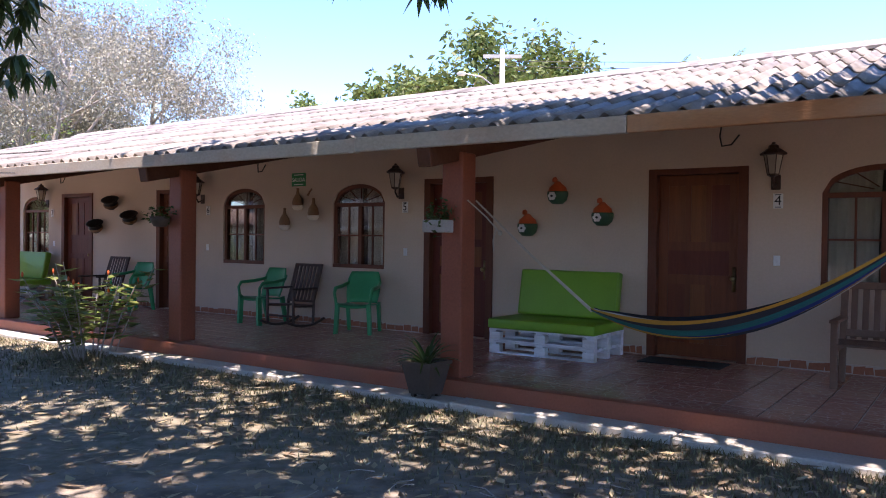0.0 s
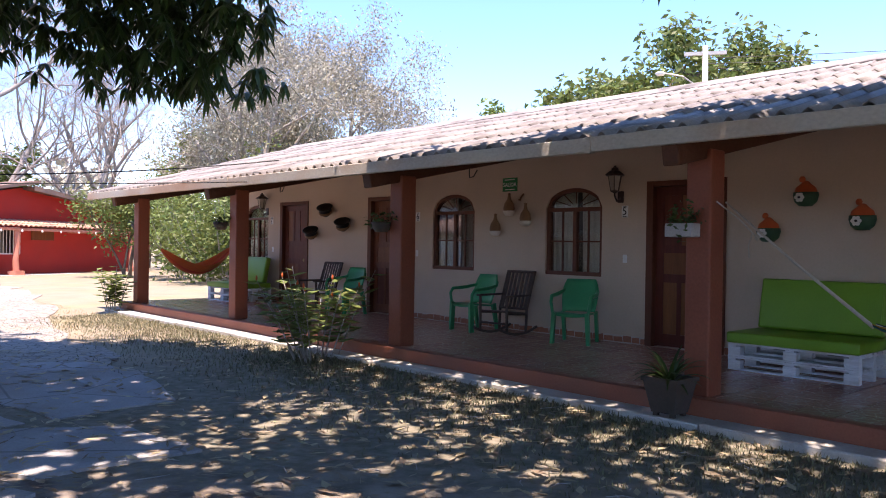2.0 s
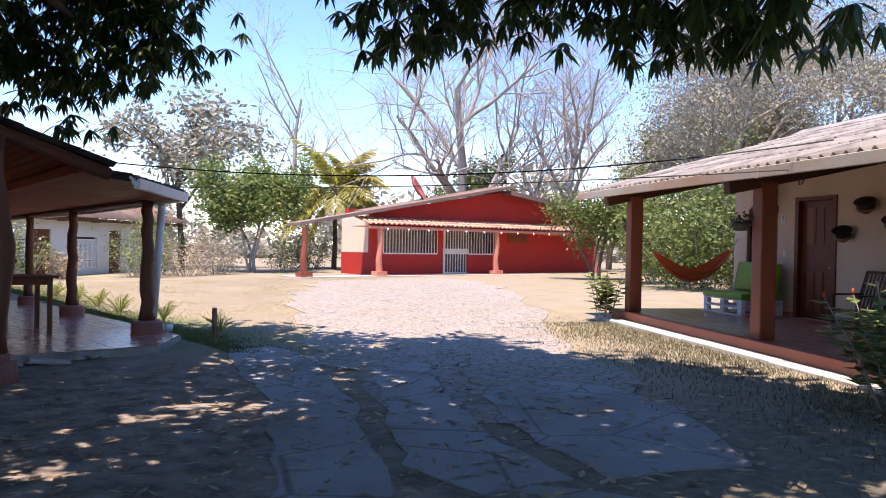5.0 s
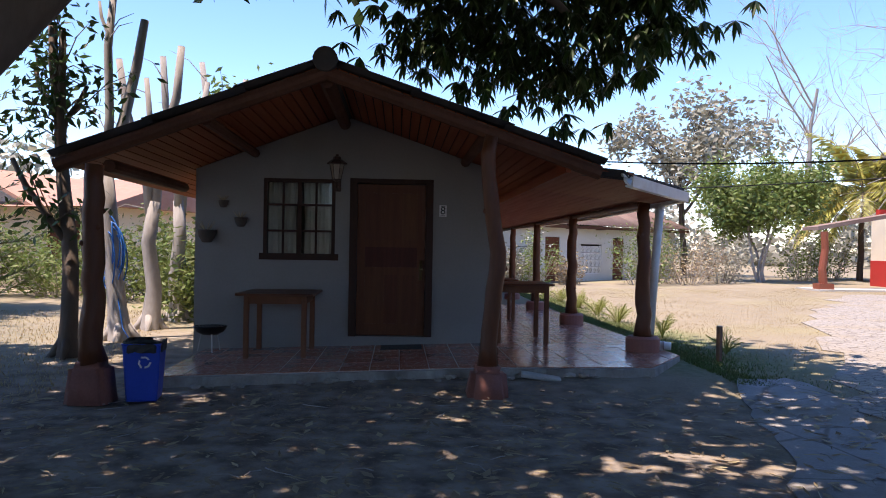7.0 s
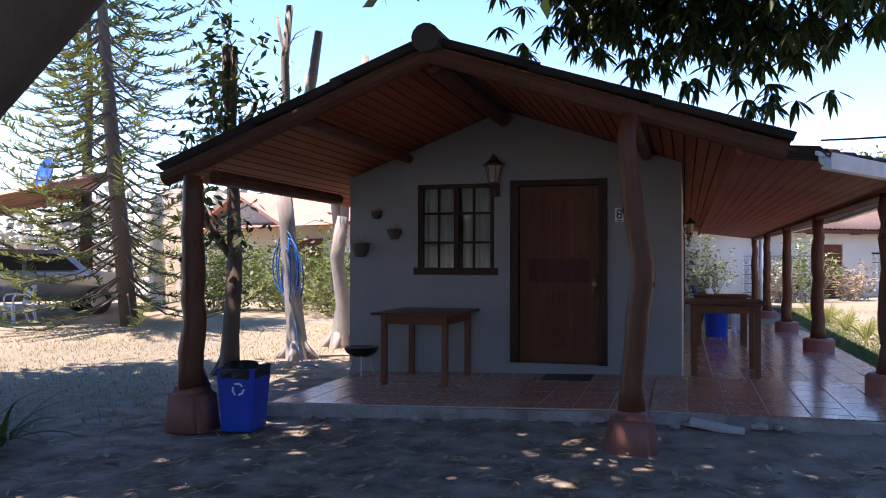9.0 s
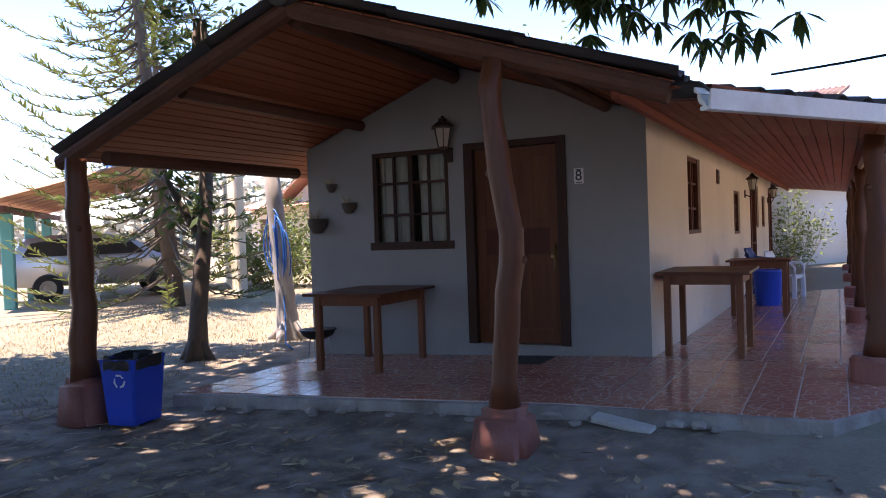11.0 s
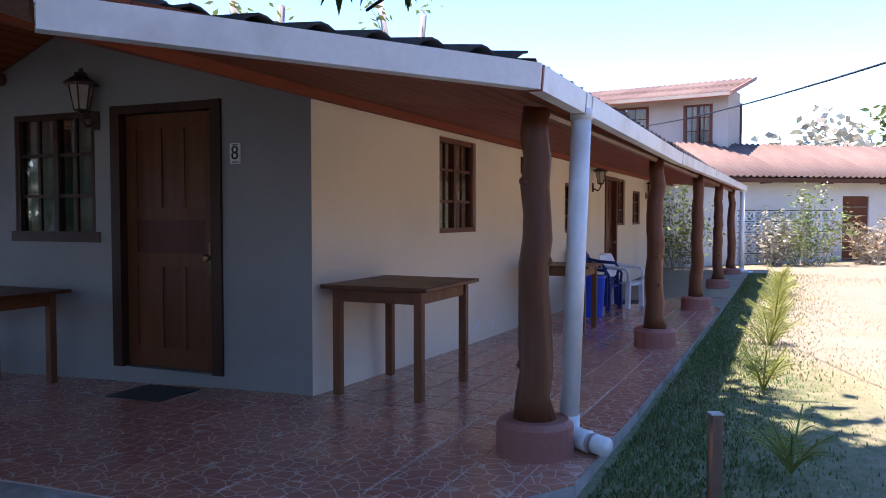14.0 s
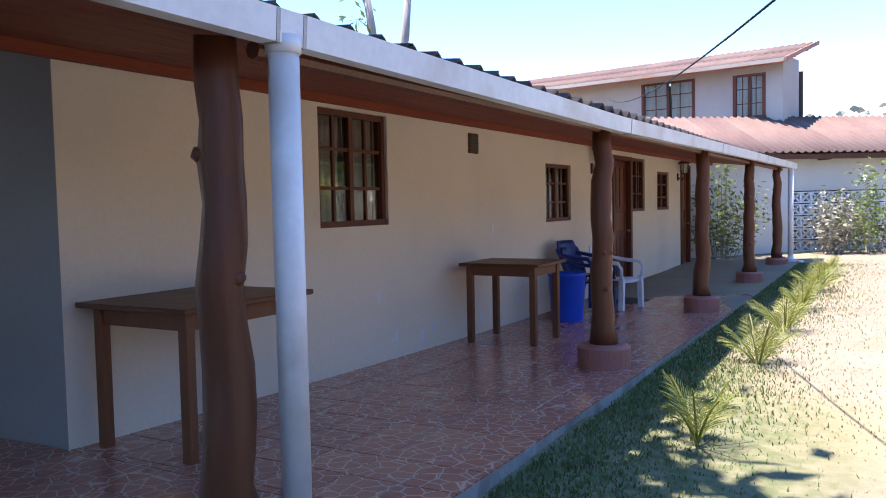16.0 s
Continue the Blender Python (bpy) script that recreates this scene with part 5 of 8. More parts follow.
# ---- the white outbuilding with pierced blocks ----
def white_house():
    m = pose(-32.4, 8.9, -0.05, 0, 0, 121)
    h = thing("white_outbuilding", m, "low white outbuilding with pierced block screens and faded red roof", "house")
    bm = BM()
    pierced(bm, -3.0, 13.0, -0.3, 2.45, 0, 0.15, [(0.3, 3.6, 0.12, 1.62, 0), (3.75, 4.65, 0.1, 2.02, 0), (6.0, 7.4, 0.5, 1.75, 0), (8.2, 9.0, 0.1, 2.05, 0)])
    box(bm, -3.0, 13.0, 4.8, 4.95, -0.3, 2.45)
    box(bm, 12.85, 13.0, 0.15, 4.8, -0.3, 2.45)
    part("wall", bm, M["wall_white"], h)
    bm = BM()
    box(bm, -3, 12.85, 1.6, 1.7, 0, 2.5)
    part("inner_wall", bm, M["room_shade"], h)

    def block():
        bm = BM()
        s, t = 0.275, 0.035
        box(bm, 0, s, 0, 0.12, 0, t), box(bm, 0, s, 0, 0.12, s - t, s)
        box(bm, 0, t, 0, 0.12, t, s - t), box(bm, s - t, s, 0, 0.12, t, s - t)
        for sg in (-1, 1):
            box(bm, -0.15, 0.15, 0.01, 0.11, -0.018, 0.018, Matrix.Translation((s / 2, 0, s / 2)) @ Matrix.Rotation(sg * math.pi / 4, 4, "Y"))
        return mesh("pierced_block", bm, M["white"])
    me = block()
    for x0, cols, z0, rows in ((0.3, 12, 0.12, 5), (6.0, 5, 0.5, 4)):
        for i in range(cols):
            for j in range(rows):
                part("pierced_block", me, None, h, at=pose(x0 + i * 0.275, 0.01, z0 + j * 0.3))
    for a, b in ((3.75, 4.65), (8.2, 9.0)):
        d = part("door", box(BM(), a, b, 0.05, 0.09, 0.1, 2.0), M["frame"], h, "dark louvred door")
        for k in range(7):
            part("louvre", box(BM(), a + 0.06, b - 0.06, 0.02, 0.05, 0.2 + k * 0.25, 0.215 + k * 0.25), M["steel"], d)
    sheet = quick("roof_sheet", *wave_sheet(1.0, 3.0, 0.2, 0.03), M["roof_pink"], True)
    for i in range(17):
        part("roof_sheet", sheet, None, h, at=pose(-3.4 + i * 1.0, -0.45, 2.55, 22, 0, 0))
        part("roof_sheet", sheet, None, h, at=pose(-2.4 + i * 1.0, 5.1, 2.55, 22, 0, 180))
    bm = BM()
    box(bm, -3.4, 13.6, -0.42, -0.34, 2.38, 2.5)
    for i in range(9):
        box(bm, -3 + i * 2.0, -2.9 + i * 2.0, -0.4, 0.2, 2.36, 2.46)
    part("eave_beam", bm, M["beam"], h)
    return h


white_house()


def window_unit(parent, x0, x1, z0, z1, y, cols, rows, fr="frame", depth=0.06, w=0.06, bar=0.022, glass=True, curtain=True, arch=0.0):
    """A wooden window in a wall whose outer face is at y; it is a part of parent."""
    bm = BM()
    box(bm, x0 - 0.03, x0 + w, y - 0.02, y + depth, z0, z1)
    box(bm, x1 - w, x1 + 0.03, y - 0.02, y + depth, z0, z1)
    box(bm, x0 - 0.05, x1 + 0.05, y - 0.04, y + depth, z0 - 0.04, z0 + w)
    box(bm, x0 + w, x1 - w, y - 0.015, y + depth, z1 - w, z1)
    xm = (x0 + x1) / 2
    box(bm, xm - w * 0.55, xm + w * 0.55, y - 0.01, y + depth, z0 + w, z1 - w)
    if arch:
        k = 14
        def arc(e, base):
            return [(xm - ((x1 - x0) / 2 + e) * math.cos(math.pi * i / k), base + (arch + e) * math.sin(math.pi * i / k)) for i in range(k + 1)]
        o, n2 = arc(0.03, z1), arc(-w, z1)
        for i in range(k):
            prism(bm, [o[i], o[i + 1], n2[i + 1], n2[i]], "y", y - 0.02, y + depth)
        for i in range(1, 6):
            a = math.pi * i / 6
            tube(bm, [(xm - 0.12 * math.cos(a), y + 0.02, z1 + 0.06 * math.sin(a)), (xm - ((x1 - x0) / 2 - w) * math.cos(a), y + 0.02, z1 + (arch - w) * math.sin(a))], 0.008, 4)
    f = part("window_frame", bm, M[fr], parent)
    bm = BM()
    half = (x1 - x0) / 2 - w
    for s in range(2):
        a = x0 + w if s == 0 else xm + w * 0.2
        ww = half - w * 0.2
        for c in range(1, cols):
            box(bm, a + ww * c / cols - bar / 2, a + ww * c / cols + bar / 2, y + 0.005, y + 0.03, z0 + w, z1 - w)
        for r in range(1, rows):
            zz = z0 + (z1 - z0) * r / rows
            box(bm, a, a + ww, y + 0.004, y + 0.032, zz - bar / 2, zz + bar / 2)
    if bm.verts:
        part("glazing_bar", bm, M[fr], parent)
    else:
        bm.free()
    if glass:
        for s in range(2):
            a, b = (x0 + w, xm - w * 0.5) if s == 0 else (xm + w * 0.5, x1 - w)
            g = part("pane", box(BM(), a, b, y + 0.014, y + 0.019, z0 + w, z1 - w), M["glass"], parent)
            g.visible_shadow = False
        if arch:
            bm = BM()
            prism(bm, arc(-w, z1 - 0.005), "y", y + 0.014, y + 0.019)
            part("pane", bm, M["glass"], parent).visible_shadow = False
    if curtain:
        rr = random.Random(int(abs(x0) * 100))
        for s in range(2):
            a, b = (x0 + 0.05, xm - 0.03) if s == 0 else (xm + 0.03, x1 - 0.05)
            vs, fs = [], []
            k = 30
            top = z1 + (arch * 0.8 if arch else -0.03)
            for i in range(k + 1):
                t = i / k
                yy = y + 0.10 + 0.022 * math.sin(t * 26 + s + rr.uniform(-0.3, 0.3)) + 0.01 * math.sin(t * 61)
                for zz, pull in ((z0 - 0.02, 0.94), ((z0 + z1) / 2, 0.93), (top, 0.99)):
                    xx = a + (b - a) * (t * pull if s == 0 else 1 - (1 - t) * pull)
                    vs.append((xx, yy, zz))
            for i in range(k):
                for j in range(2):
                    q = i * 3 + j
                    fs.append((q, q + 3, q + 4, q + 1))
            part("curtain", quick("curtain", vs, fs, M["curtain"], True), None, parent)
    return f


# ---- the two-storey house ----
def two_storey():
    m = pose(-34.86, 9.04, -0.1, 0, 0, 73.3)
    h = thing("two_storey_house", m, "pale two-storey house with brown windows under a faded tile-sheet roof", "house")
    part("wall", pierced(BM(), -11, -1.42, -0.2, 5.35, 0.0, 0.16, [(-4.13, -2.53, 3.81, 5.0, 0)]), M["wall_beige"], h)
    part("bay_wall", pierced(BM(), -1.42, 0.0, -0.2, 5.3, -0.18, 0.14, [(-1.31, -0.48, 3.71, 4.92, 0)]), M["wall_beige"], h)
    part("side_wall", box(BM(), -0.16, 0.0, 0.14, 1.3, -0.2, 5.36), M["wall_beige"], h)
    part("inner_wall", box(BM(), -11, -0.2, 2.4, 2.5, 0, 5.2), M["room_shade"], h)
    w = part("window", box(BM(), -4.13, -2.53, 0.10, 0.12, 3.81, 3.85), M["frame"], h)
    window_unit(w, -4.13, -2.53, 3.81, 5.0, 0.0, 2, 3)
    w = part("window", box(BM(), -1.31, -0.48, 0.0, 0.02, 3.71, 3.75), M["frame"], h)
    window_unit(w, -1.31, -0.48, 3.71, 4.92, -0.18, 2, 3)
    d = part("louvre_window", box(BM(), -1.2, -0.35, -0.21, -0.185, 0.95, 2.15), M["frame"], h, "dark louvred window")
    for k in range(6):
        part("louvre", box(BM(), -1.15, -0.4, -0.25, -0.215, 1.05 + k * 0.18, 1.07 + k * 0.18), M["steel"], d)
    sheet = quick("roof_sheet", *wave_sheet(1.0, 1.75, 0.2, 0.03), M["roof_pink"], True)
    for i in range(12):
        for j in range(2):
            part("roof_sheet", sheet, None, h, at=pose(-11.8 + i * 1.0, -0.75 + j * 1.6, 5.16 + j * 0.43, 14.5, 0, 0))
    for yy, zz in ((-0.6, 5.14), (0.5, 5.42), (1.7, 5.74)):
        part("purlin", box(BM(), -11, 0.12, yy, yy + 0.08, zz - 0.08, zz), M["salmon"], h)
    part("fascia", box(BM(), -11.8, 0.2, -0.80, -0.76, 5.06, 5.16), M["fascia"], h)
    bm = BM()
    prism(bm, [(-0.76, 5.06), (2.5, 5.93), (2.5, 6.05), (-0.76, 5.18)], "x", 0.2, 0.24)
    part("verge_board", bm, M["clay"], h)
    sheet2 = quick("roof_sheet", *wave_sheet(1.0, 1.0, 0.2, 0.03), M["roof_pink"], True)
    for i in range(3):
        part("roof_sheet", sheet2, None, h, at=pose(-4.6 + i * 1.0, -0.95, 2.42, 14, 0, 0))
    return h


two_storey()


# ---- neighbours beyond the side yard ----
def carport():
    m = pose(-22.6, -11.6, 0, 0, 0, 38)
    h = thing("neighbour_carport", m, "open carport with teal posts and a clay tile roof", "carport")
    for x in (-3.2, -0.4, 2.6):
        bm = BM()
        rbox(bm, x - 0.13, x + 0.13, -0.13, 0.13, -0.1, 2.25, 0.02, 1)
        part("post", bm, M["teal"], h)
    bm = BM()
    box(bm, -5.5, 3.4, -0.1, 0.1, 2.25, 2.4)
    part("beam", bm, M["beam"], h)
    sheet = quick("roof_sheet", *wave_sheet(1.0, 4.2, 0.22, 0.04), M["clay"], True)
    for i in range(9):
        part("roof_sheet", sheet, None, h, at=pose(-5.6 + i * 1.0, -0.6, 2.42, 15, 0, 0))
    bm = BM()
    box(bm, -5.5, 3.4, 5.2, 5.35, -0.1, 3.4)
    part("back_wall", bm, M["wall_b"], h)
    return h


carport()


def neighbour():
    m = pose(-31.0, -7.5, 0, 0, 0, 60)
    h = thing("neighbour_house", m, "far cream house with an orange tile gable roof", "house")
    bm = BM()
    box(bm, -5, 5, 0, 6, -0.2, 2.6)
    prism(bm, [(-2, 2.6), (2, 2.6), (0, 3.5)], "y", -0.02, 6)
    part("wall", bm, M["wall_b"], h)
    for s in (-1, 1):
        bm = BM()
        prism(bm, [(0, 3.62), (s * 2.6, 2.45), (s * 2.6, 2.57), (0, 3.74)], "y", -0.5, 6)
        part("roof", bm, M["clay"], h)
    bm = BM()
    prism(bm, [(-0.6, 2.5), (3, 3.6), (6.6, 2.5)], "x", -5.5, 5.5)
    part("main_roof", bm, M["clay"], h)
    for x in (-3.6, 3.4):
        bm = BM()
        box(bm, x - 0.6, x + 0.6, -0.04, 0.02, 1.0, 2.1)
        part("window", bm, M["frame"], h)


neighbour()


def car():
    m = pose(-23.6, -10.1, 0.02, 0, 0, -40)
    c = thing("parked_car", m, "silver sport utility car parked under the carport", "car")
    prof = [(-2.2, 0.35), (-2.25, 0.8), (-2.1, 1.05), (-1.2, 1.15), (-0.6, 1.66), (1.2, 1.7), (1.9, 1.62), (2.2, 1.05), (2.25, 0.4)]
    bm = BM()
    prism(bm, prof, "y", -0.88, 0.88)
    bmesh.ops.bevel(bm, geom=list(bm.edges), offset=0.07, segments=2, affect="EDGES")
    part("body", bm, M["car_silver"], c, smooth=True)
    for y in (-0.895, 0.895):
        bm = BM()
        prism(bm, [(-0.95, 1.16), (-0.52, 1.56), (0.3, 1.58), (0.3, 1.16)], "y", y - 0.006, y + 0.006)
        prism(bm, [(0.4, 1.16), (0.4, 1.58), (1.2, 1.58), (1.75, 1.5), (1.95, 1.16)], "y", y - 0.006, y + 0.006)
        part("side_window", bm, M["bag"], c)
        for x in (-1.4, 1.4):
            bm = BM()
            lathe(bm, [(0.2, -0.1), (0.34, -0.1), (0.36, -0.05), (0.36, 0.05), (0.34, 0.1), (0.2, 0.1)], 20, pose(x, y * 0.93, 0.35, 90, 0, 0))
            wh = part("wheel", bm, M["tyre"], c)
            bm = BM()
            lathe(bm, [(0, -0.085), (0.08, -0.09), (0.1, -0.07), (0.2, -0.085), (0.21, 0.085), (0.1, 0.07), (0, 0.09)], 14, pose(x, y * 0.93, 0.35, 90, 0, 0))
            part("rim", bm, M["steel"], wh)
    return c


car()


def dish():
    t = thing("satellite_dish", pose(-24.6, -10.4, 3.05), "blue satellite dish above the carport roof", "dish")
    bm = BM()
    lathe(bm, [(0, -0.1), (0.2, -0.07), (0.4, 0.03), (0.46, 0.08), (0.45, 0.09), (0.38, 0.04), (0, -0.085)], 20, pose(0, 0, 0.75, 75, 0, 60))
    part("reflector", bm, M["dish_blue"], t, smooth=True)
    bm = BM()
    tube(bm, [(0, 0, -0.2), (0, 0, 0.7)], 0.03, 8)
    part("mast", bm, M["steel"], t)


dish()

# ---- far trees and hedges ----
tree("bare_tree", -33.5, 35.5, 17, "tall leafless grey tree with wide spreading limbs", 5, None, bark="bark_pale", r0=0.34, levels=5, kids=(8, 6, 5, 4, 3), spread=0.5, first=0.15, up=0.6, ratio=0.66, wander=0.14)
tree("bare_tree", -29.5, 38.5, 15, "tall leafless grey tree with wide spreading limbs", 15, None, bark="bark_pale", r0=0.28, levels=5, kids=(7, 5, 5, 4, 3), spread=0.5, first=0.15, up=0.6, ratio=0.66, wander=0.14)
tree("bare_tree", -50.0, 33.5, 19, "tall thin leafless tree with fine grey twigs", 6, None, bark="bark_pale", r0=0.2, levels=5, kids=(7, 5, 4, 3, 2), spread=0.42, first=0.25, up=0.8, ratio=0.5)
tree("round_tree", -34.3, 21.6, 6.6, "rounded light green tree with several pale stems", 7, "leaf_light", per=34, size=0.24, bark="bark_pale", stems=4, r0=0.07, levels=2, kids=(6, 4, 3), first=0.45, ratio=0.45)
frond_palm("coconut_palm", -36.5, 28.0, "coconut palm with yellowing drooping fronds", 3.9, 30, 4.2, 4, leaf="frond_yellow", leaflet=0.26, per=38, thick=0.10, bend=0.24, low=0.2)
tree("brown_tree", -43.0, 22.5, 10, "tree with sparse brownish green leaves", 9, "leaf_grey", per=14, size=0.35, r0=0.2, levels=3, kids=(6, 4, 3))
tree("green_tree", -43.0, 17.0, 6, "small green tree behind the outbuilding", 19, "leaf_mid", per=16, size=0.35, r0=0.2, levels=3, kids=(6, 4, 3))
for k, (x, y, hh, lf) in enumerate(((-29.5, 44, 10, "leaf_light"), (-24.5, 42, 9, "leaf_mid"), (-21.0, 44, 10, "leaf_light"), (-34, 40, 8, "leaf_mid"))):
    tree("leafy_tree", x, y, hh, "leafy green tree behind the red house", 30 + k, lf, per=14, size=0.34, r0=0.2, levels=3, kids=(6, 4, 3), first=0.3, ratio=0.55)
tree("small_tree", -20.9, 29.6, 4.9, "small leafy tree with slanting stems beside the red house", 41, "leaf_mid", per=18, size=0.17, bark="bark", stems=4, r0=0.06, levels=2, kids=(5, 4), first=0.5, ratio=0.42)
for k, (x, y, hh) in enumerate(((-16.8, 37.5, 18), (-14.4, 40, 17), (-19.0, 36.5, 16), (-21.5, 40, 15))):
    tree("grey_tree", x, y, hh, "tall thin grey tree with sparse drooping twigs", 50 + k, "leaf_grey", per=7, size=0.16, bark="bark_pale", r0=0.2, levels=4, kids=(9, 6, 5, 3), first=0.2, ratio=0.5, up=0.3, droop=0.9)
tree("big_tree", 0.6, 41.0, 12.7, "big round-crowned green tree behind the long roof", 61, "leaf_mid", per=12, size=0.42, r0=0.35, levels=3, kids=(10, 6, 5), first=0.3, ratio=0.58, up=0.35)
tree("big_tree", 3.9, 42.5, 12.2, "big round-crowned green tree behind the long roof", 62, "leaf_mid", per=12, size=0.42, r0=0.35, levels=3, kids=(10, 6, 5), first=0.3, ratio=0.58, up=0.35)
tree("leafy_tree", -9.5, 45.0, 10.5, "green tree top showing above the long roof", 63, "leaf_light", per=12, size=0.36, r0=0.2, levels=3, kids=(7, 5, 4), first=0.4, ratio=0.5)
tree("leafy_tree", 13.5, 46.0, 10.0, "green tree top showing above the long roof", 64, "leaf_grey", per=10, size=0.36, r0=0.2, levels=3, kids=(7, 5, 4), first=0.4, ratio=0.5)
frond_palm("palm_tree", 12.0, 42.5, "palm top showing above the long roof", 9.3, 14, 2.6, 8, leaflet=0.25, thick=0.12)
frond_palm("palm_tree", 15.2, 43.5, "palm top showing above the long roof", 9.8, 14, 2.6, 9, leaflet=0.25, thick=0.12)
for k, (x, y, w, hh, lf) in enumerate(((-14.5, 26.5, 4.5, 3.6, "leaf_mid"), (-17.5, 29.0, 4.0, 4.4, "leaf_light"), (-12.0, 28.0, 4.0, 4.6, "leaf_mid"), (-10.5, 24.5, 3.4, 3.0, "leaf_mid"), (-15.5, 32, 5, 6.0, "leaf_mid"), (-8.0, 26.5, 4, 4.2, "leaf_dry"))):
    shrub("hedge_bush", x, y, w, hh, "dense tangled green bush at the end of the yard", 70 + k, lf, per=26, size=0.2)
for k, (x, y, w, hh, lf) in enumerate(((-32.2, 15.3, 2.6, 2.5, "leaf_light"), (-32.6, 17.4, 2.6, 2.2, "leaf_dry"), (-33.5, 19.3, 2.4, 2.0, "leaf_grey"), (-31.0, 7.6, 1.9, 2.3, "leaf_light"), (-32.2, 10.9, 2.0, 2.35, "leaf_light"), (-32.7, 12.6, 1.4, 1.3, "leaf_dry"), (-36.5, 25, 3, 2.2, "leaf_mid"), (-38, 27.5, 3, 2.6, "leaf_mid"), (-34.5, 17.0, 3, 2.8, "leaf_mid"), (-31.9, 10.0, 1.2, 1.6, "leaf_grey"))):
    shrub("garden_shrub", x, y, w, hh, "loose flowering shrub in front of a white wall", 90 + k, lf, per=9, size=0.13, flower="white" if k == 4 else None)
for k, (x, y, w, hh) in enumerate(((-20.5, 0.5, 3.0, 2.0), (-22.5, 2.0, 3.0, 2.2), (-25.0, -1.5, 3.5, 2.2), (-27.0, -4.0, 3.5, 2.2), (-26.5, -6.5, 3.0, 2.6), (-18.6, 2.6, 1.8, 1.8))):
    shrub("hedge_bush", x, y, w, hh, "leafy green hedge bush in the side yard", 110 + k, ("leaf_mid", "leaf_light")[k % 2], per=22, size=0.15)


def norfolk_pine(x, y, height, seed, low=0.8, reach=2.7, lean=0.0):
    """A pine with level whorls of long upcurved branches clothed in short needles."""
    rr = random.Random(seed)
    t = thing("norfolk_pine", pose(x, y, 0), "tall pine with level whorls of drooping needle branches", "tree")
    bm = BM()
    tube(bm, [(0, 0, -0.2), (0.03, -lean * 0.3 * height, height * 0.3), (-0.05, 0.05 - lean * 0.65 * height, height * 0.65), (0, -lean * height, height)], [0.2, 0.16, 0.09, 0.02], 9)
    vs, fs = [], []
    z = low
    while z < height - 0.4:
        L = reach * (1 - z / height) ** 0.65 + 0.25
        for k in range(7):
            a = k * 0.9 + rr.uniform(-0.3, 0.3) + z
            ln = L * rr.uniform(0.7, 1.1)
            pts = [Vector((math.cos(a) * ln * s, math.sin(a) * ln * s - lean * z, z - 0.45 * ln * s * (1 - s) * 1.6 - 0.05 * s + rr.uniform(-0.02, 0.02))) for s in (0, 0.25, 0.5, 0.75, 1)]
            tube(bm, pts, [0.028, 0.02, 0.015, 0.01, 0.005], 4, cap=False)
            for j in range(80):
                s = 0.25 + 0.75 * j / 80
                q = min(3, int(s * 4))
                o = pts[q].lerp(pts[q + 1], s * 4 - q)
                ax = (pts[q + 1] - pts[q]).normalized()
                sd = ax.cross(Vector((0, 0, 1))).normalized() * rr.choice((-1, 1))
                d = (sd * rr.uniform(0.2, 1) + ax * 0.6 + Vector((0, 0, rr.uniform(-0.3, 0.5)))).normalized()
                l = rr.uniform(0.12, 0.24)
                w = ax * 0.03
                b = len(vs)
                vs += [tuple(o - w), tuple(o + d * l - w * 0.5), tuple(o + d * l + w * 0.5), tuple(o + w)]
                fs.append((b, b + 1, b + 2, b + 3))
        z += rr.uniform(0.34, 0.5)
    part("trunk", bm, M["bark"], t, smooth=True)
    part("needles", quick("needles", vs, fs, M["leaf_mid"]), None, t)


norfolk_pine(-21.2, -5.8, 13.0, 3, reach=3.9, lean=0.11)
norfolk_pine(-26.5, -10.5, 10.5, 6)


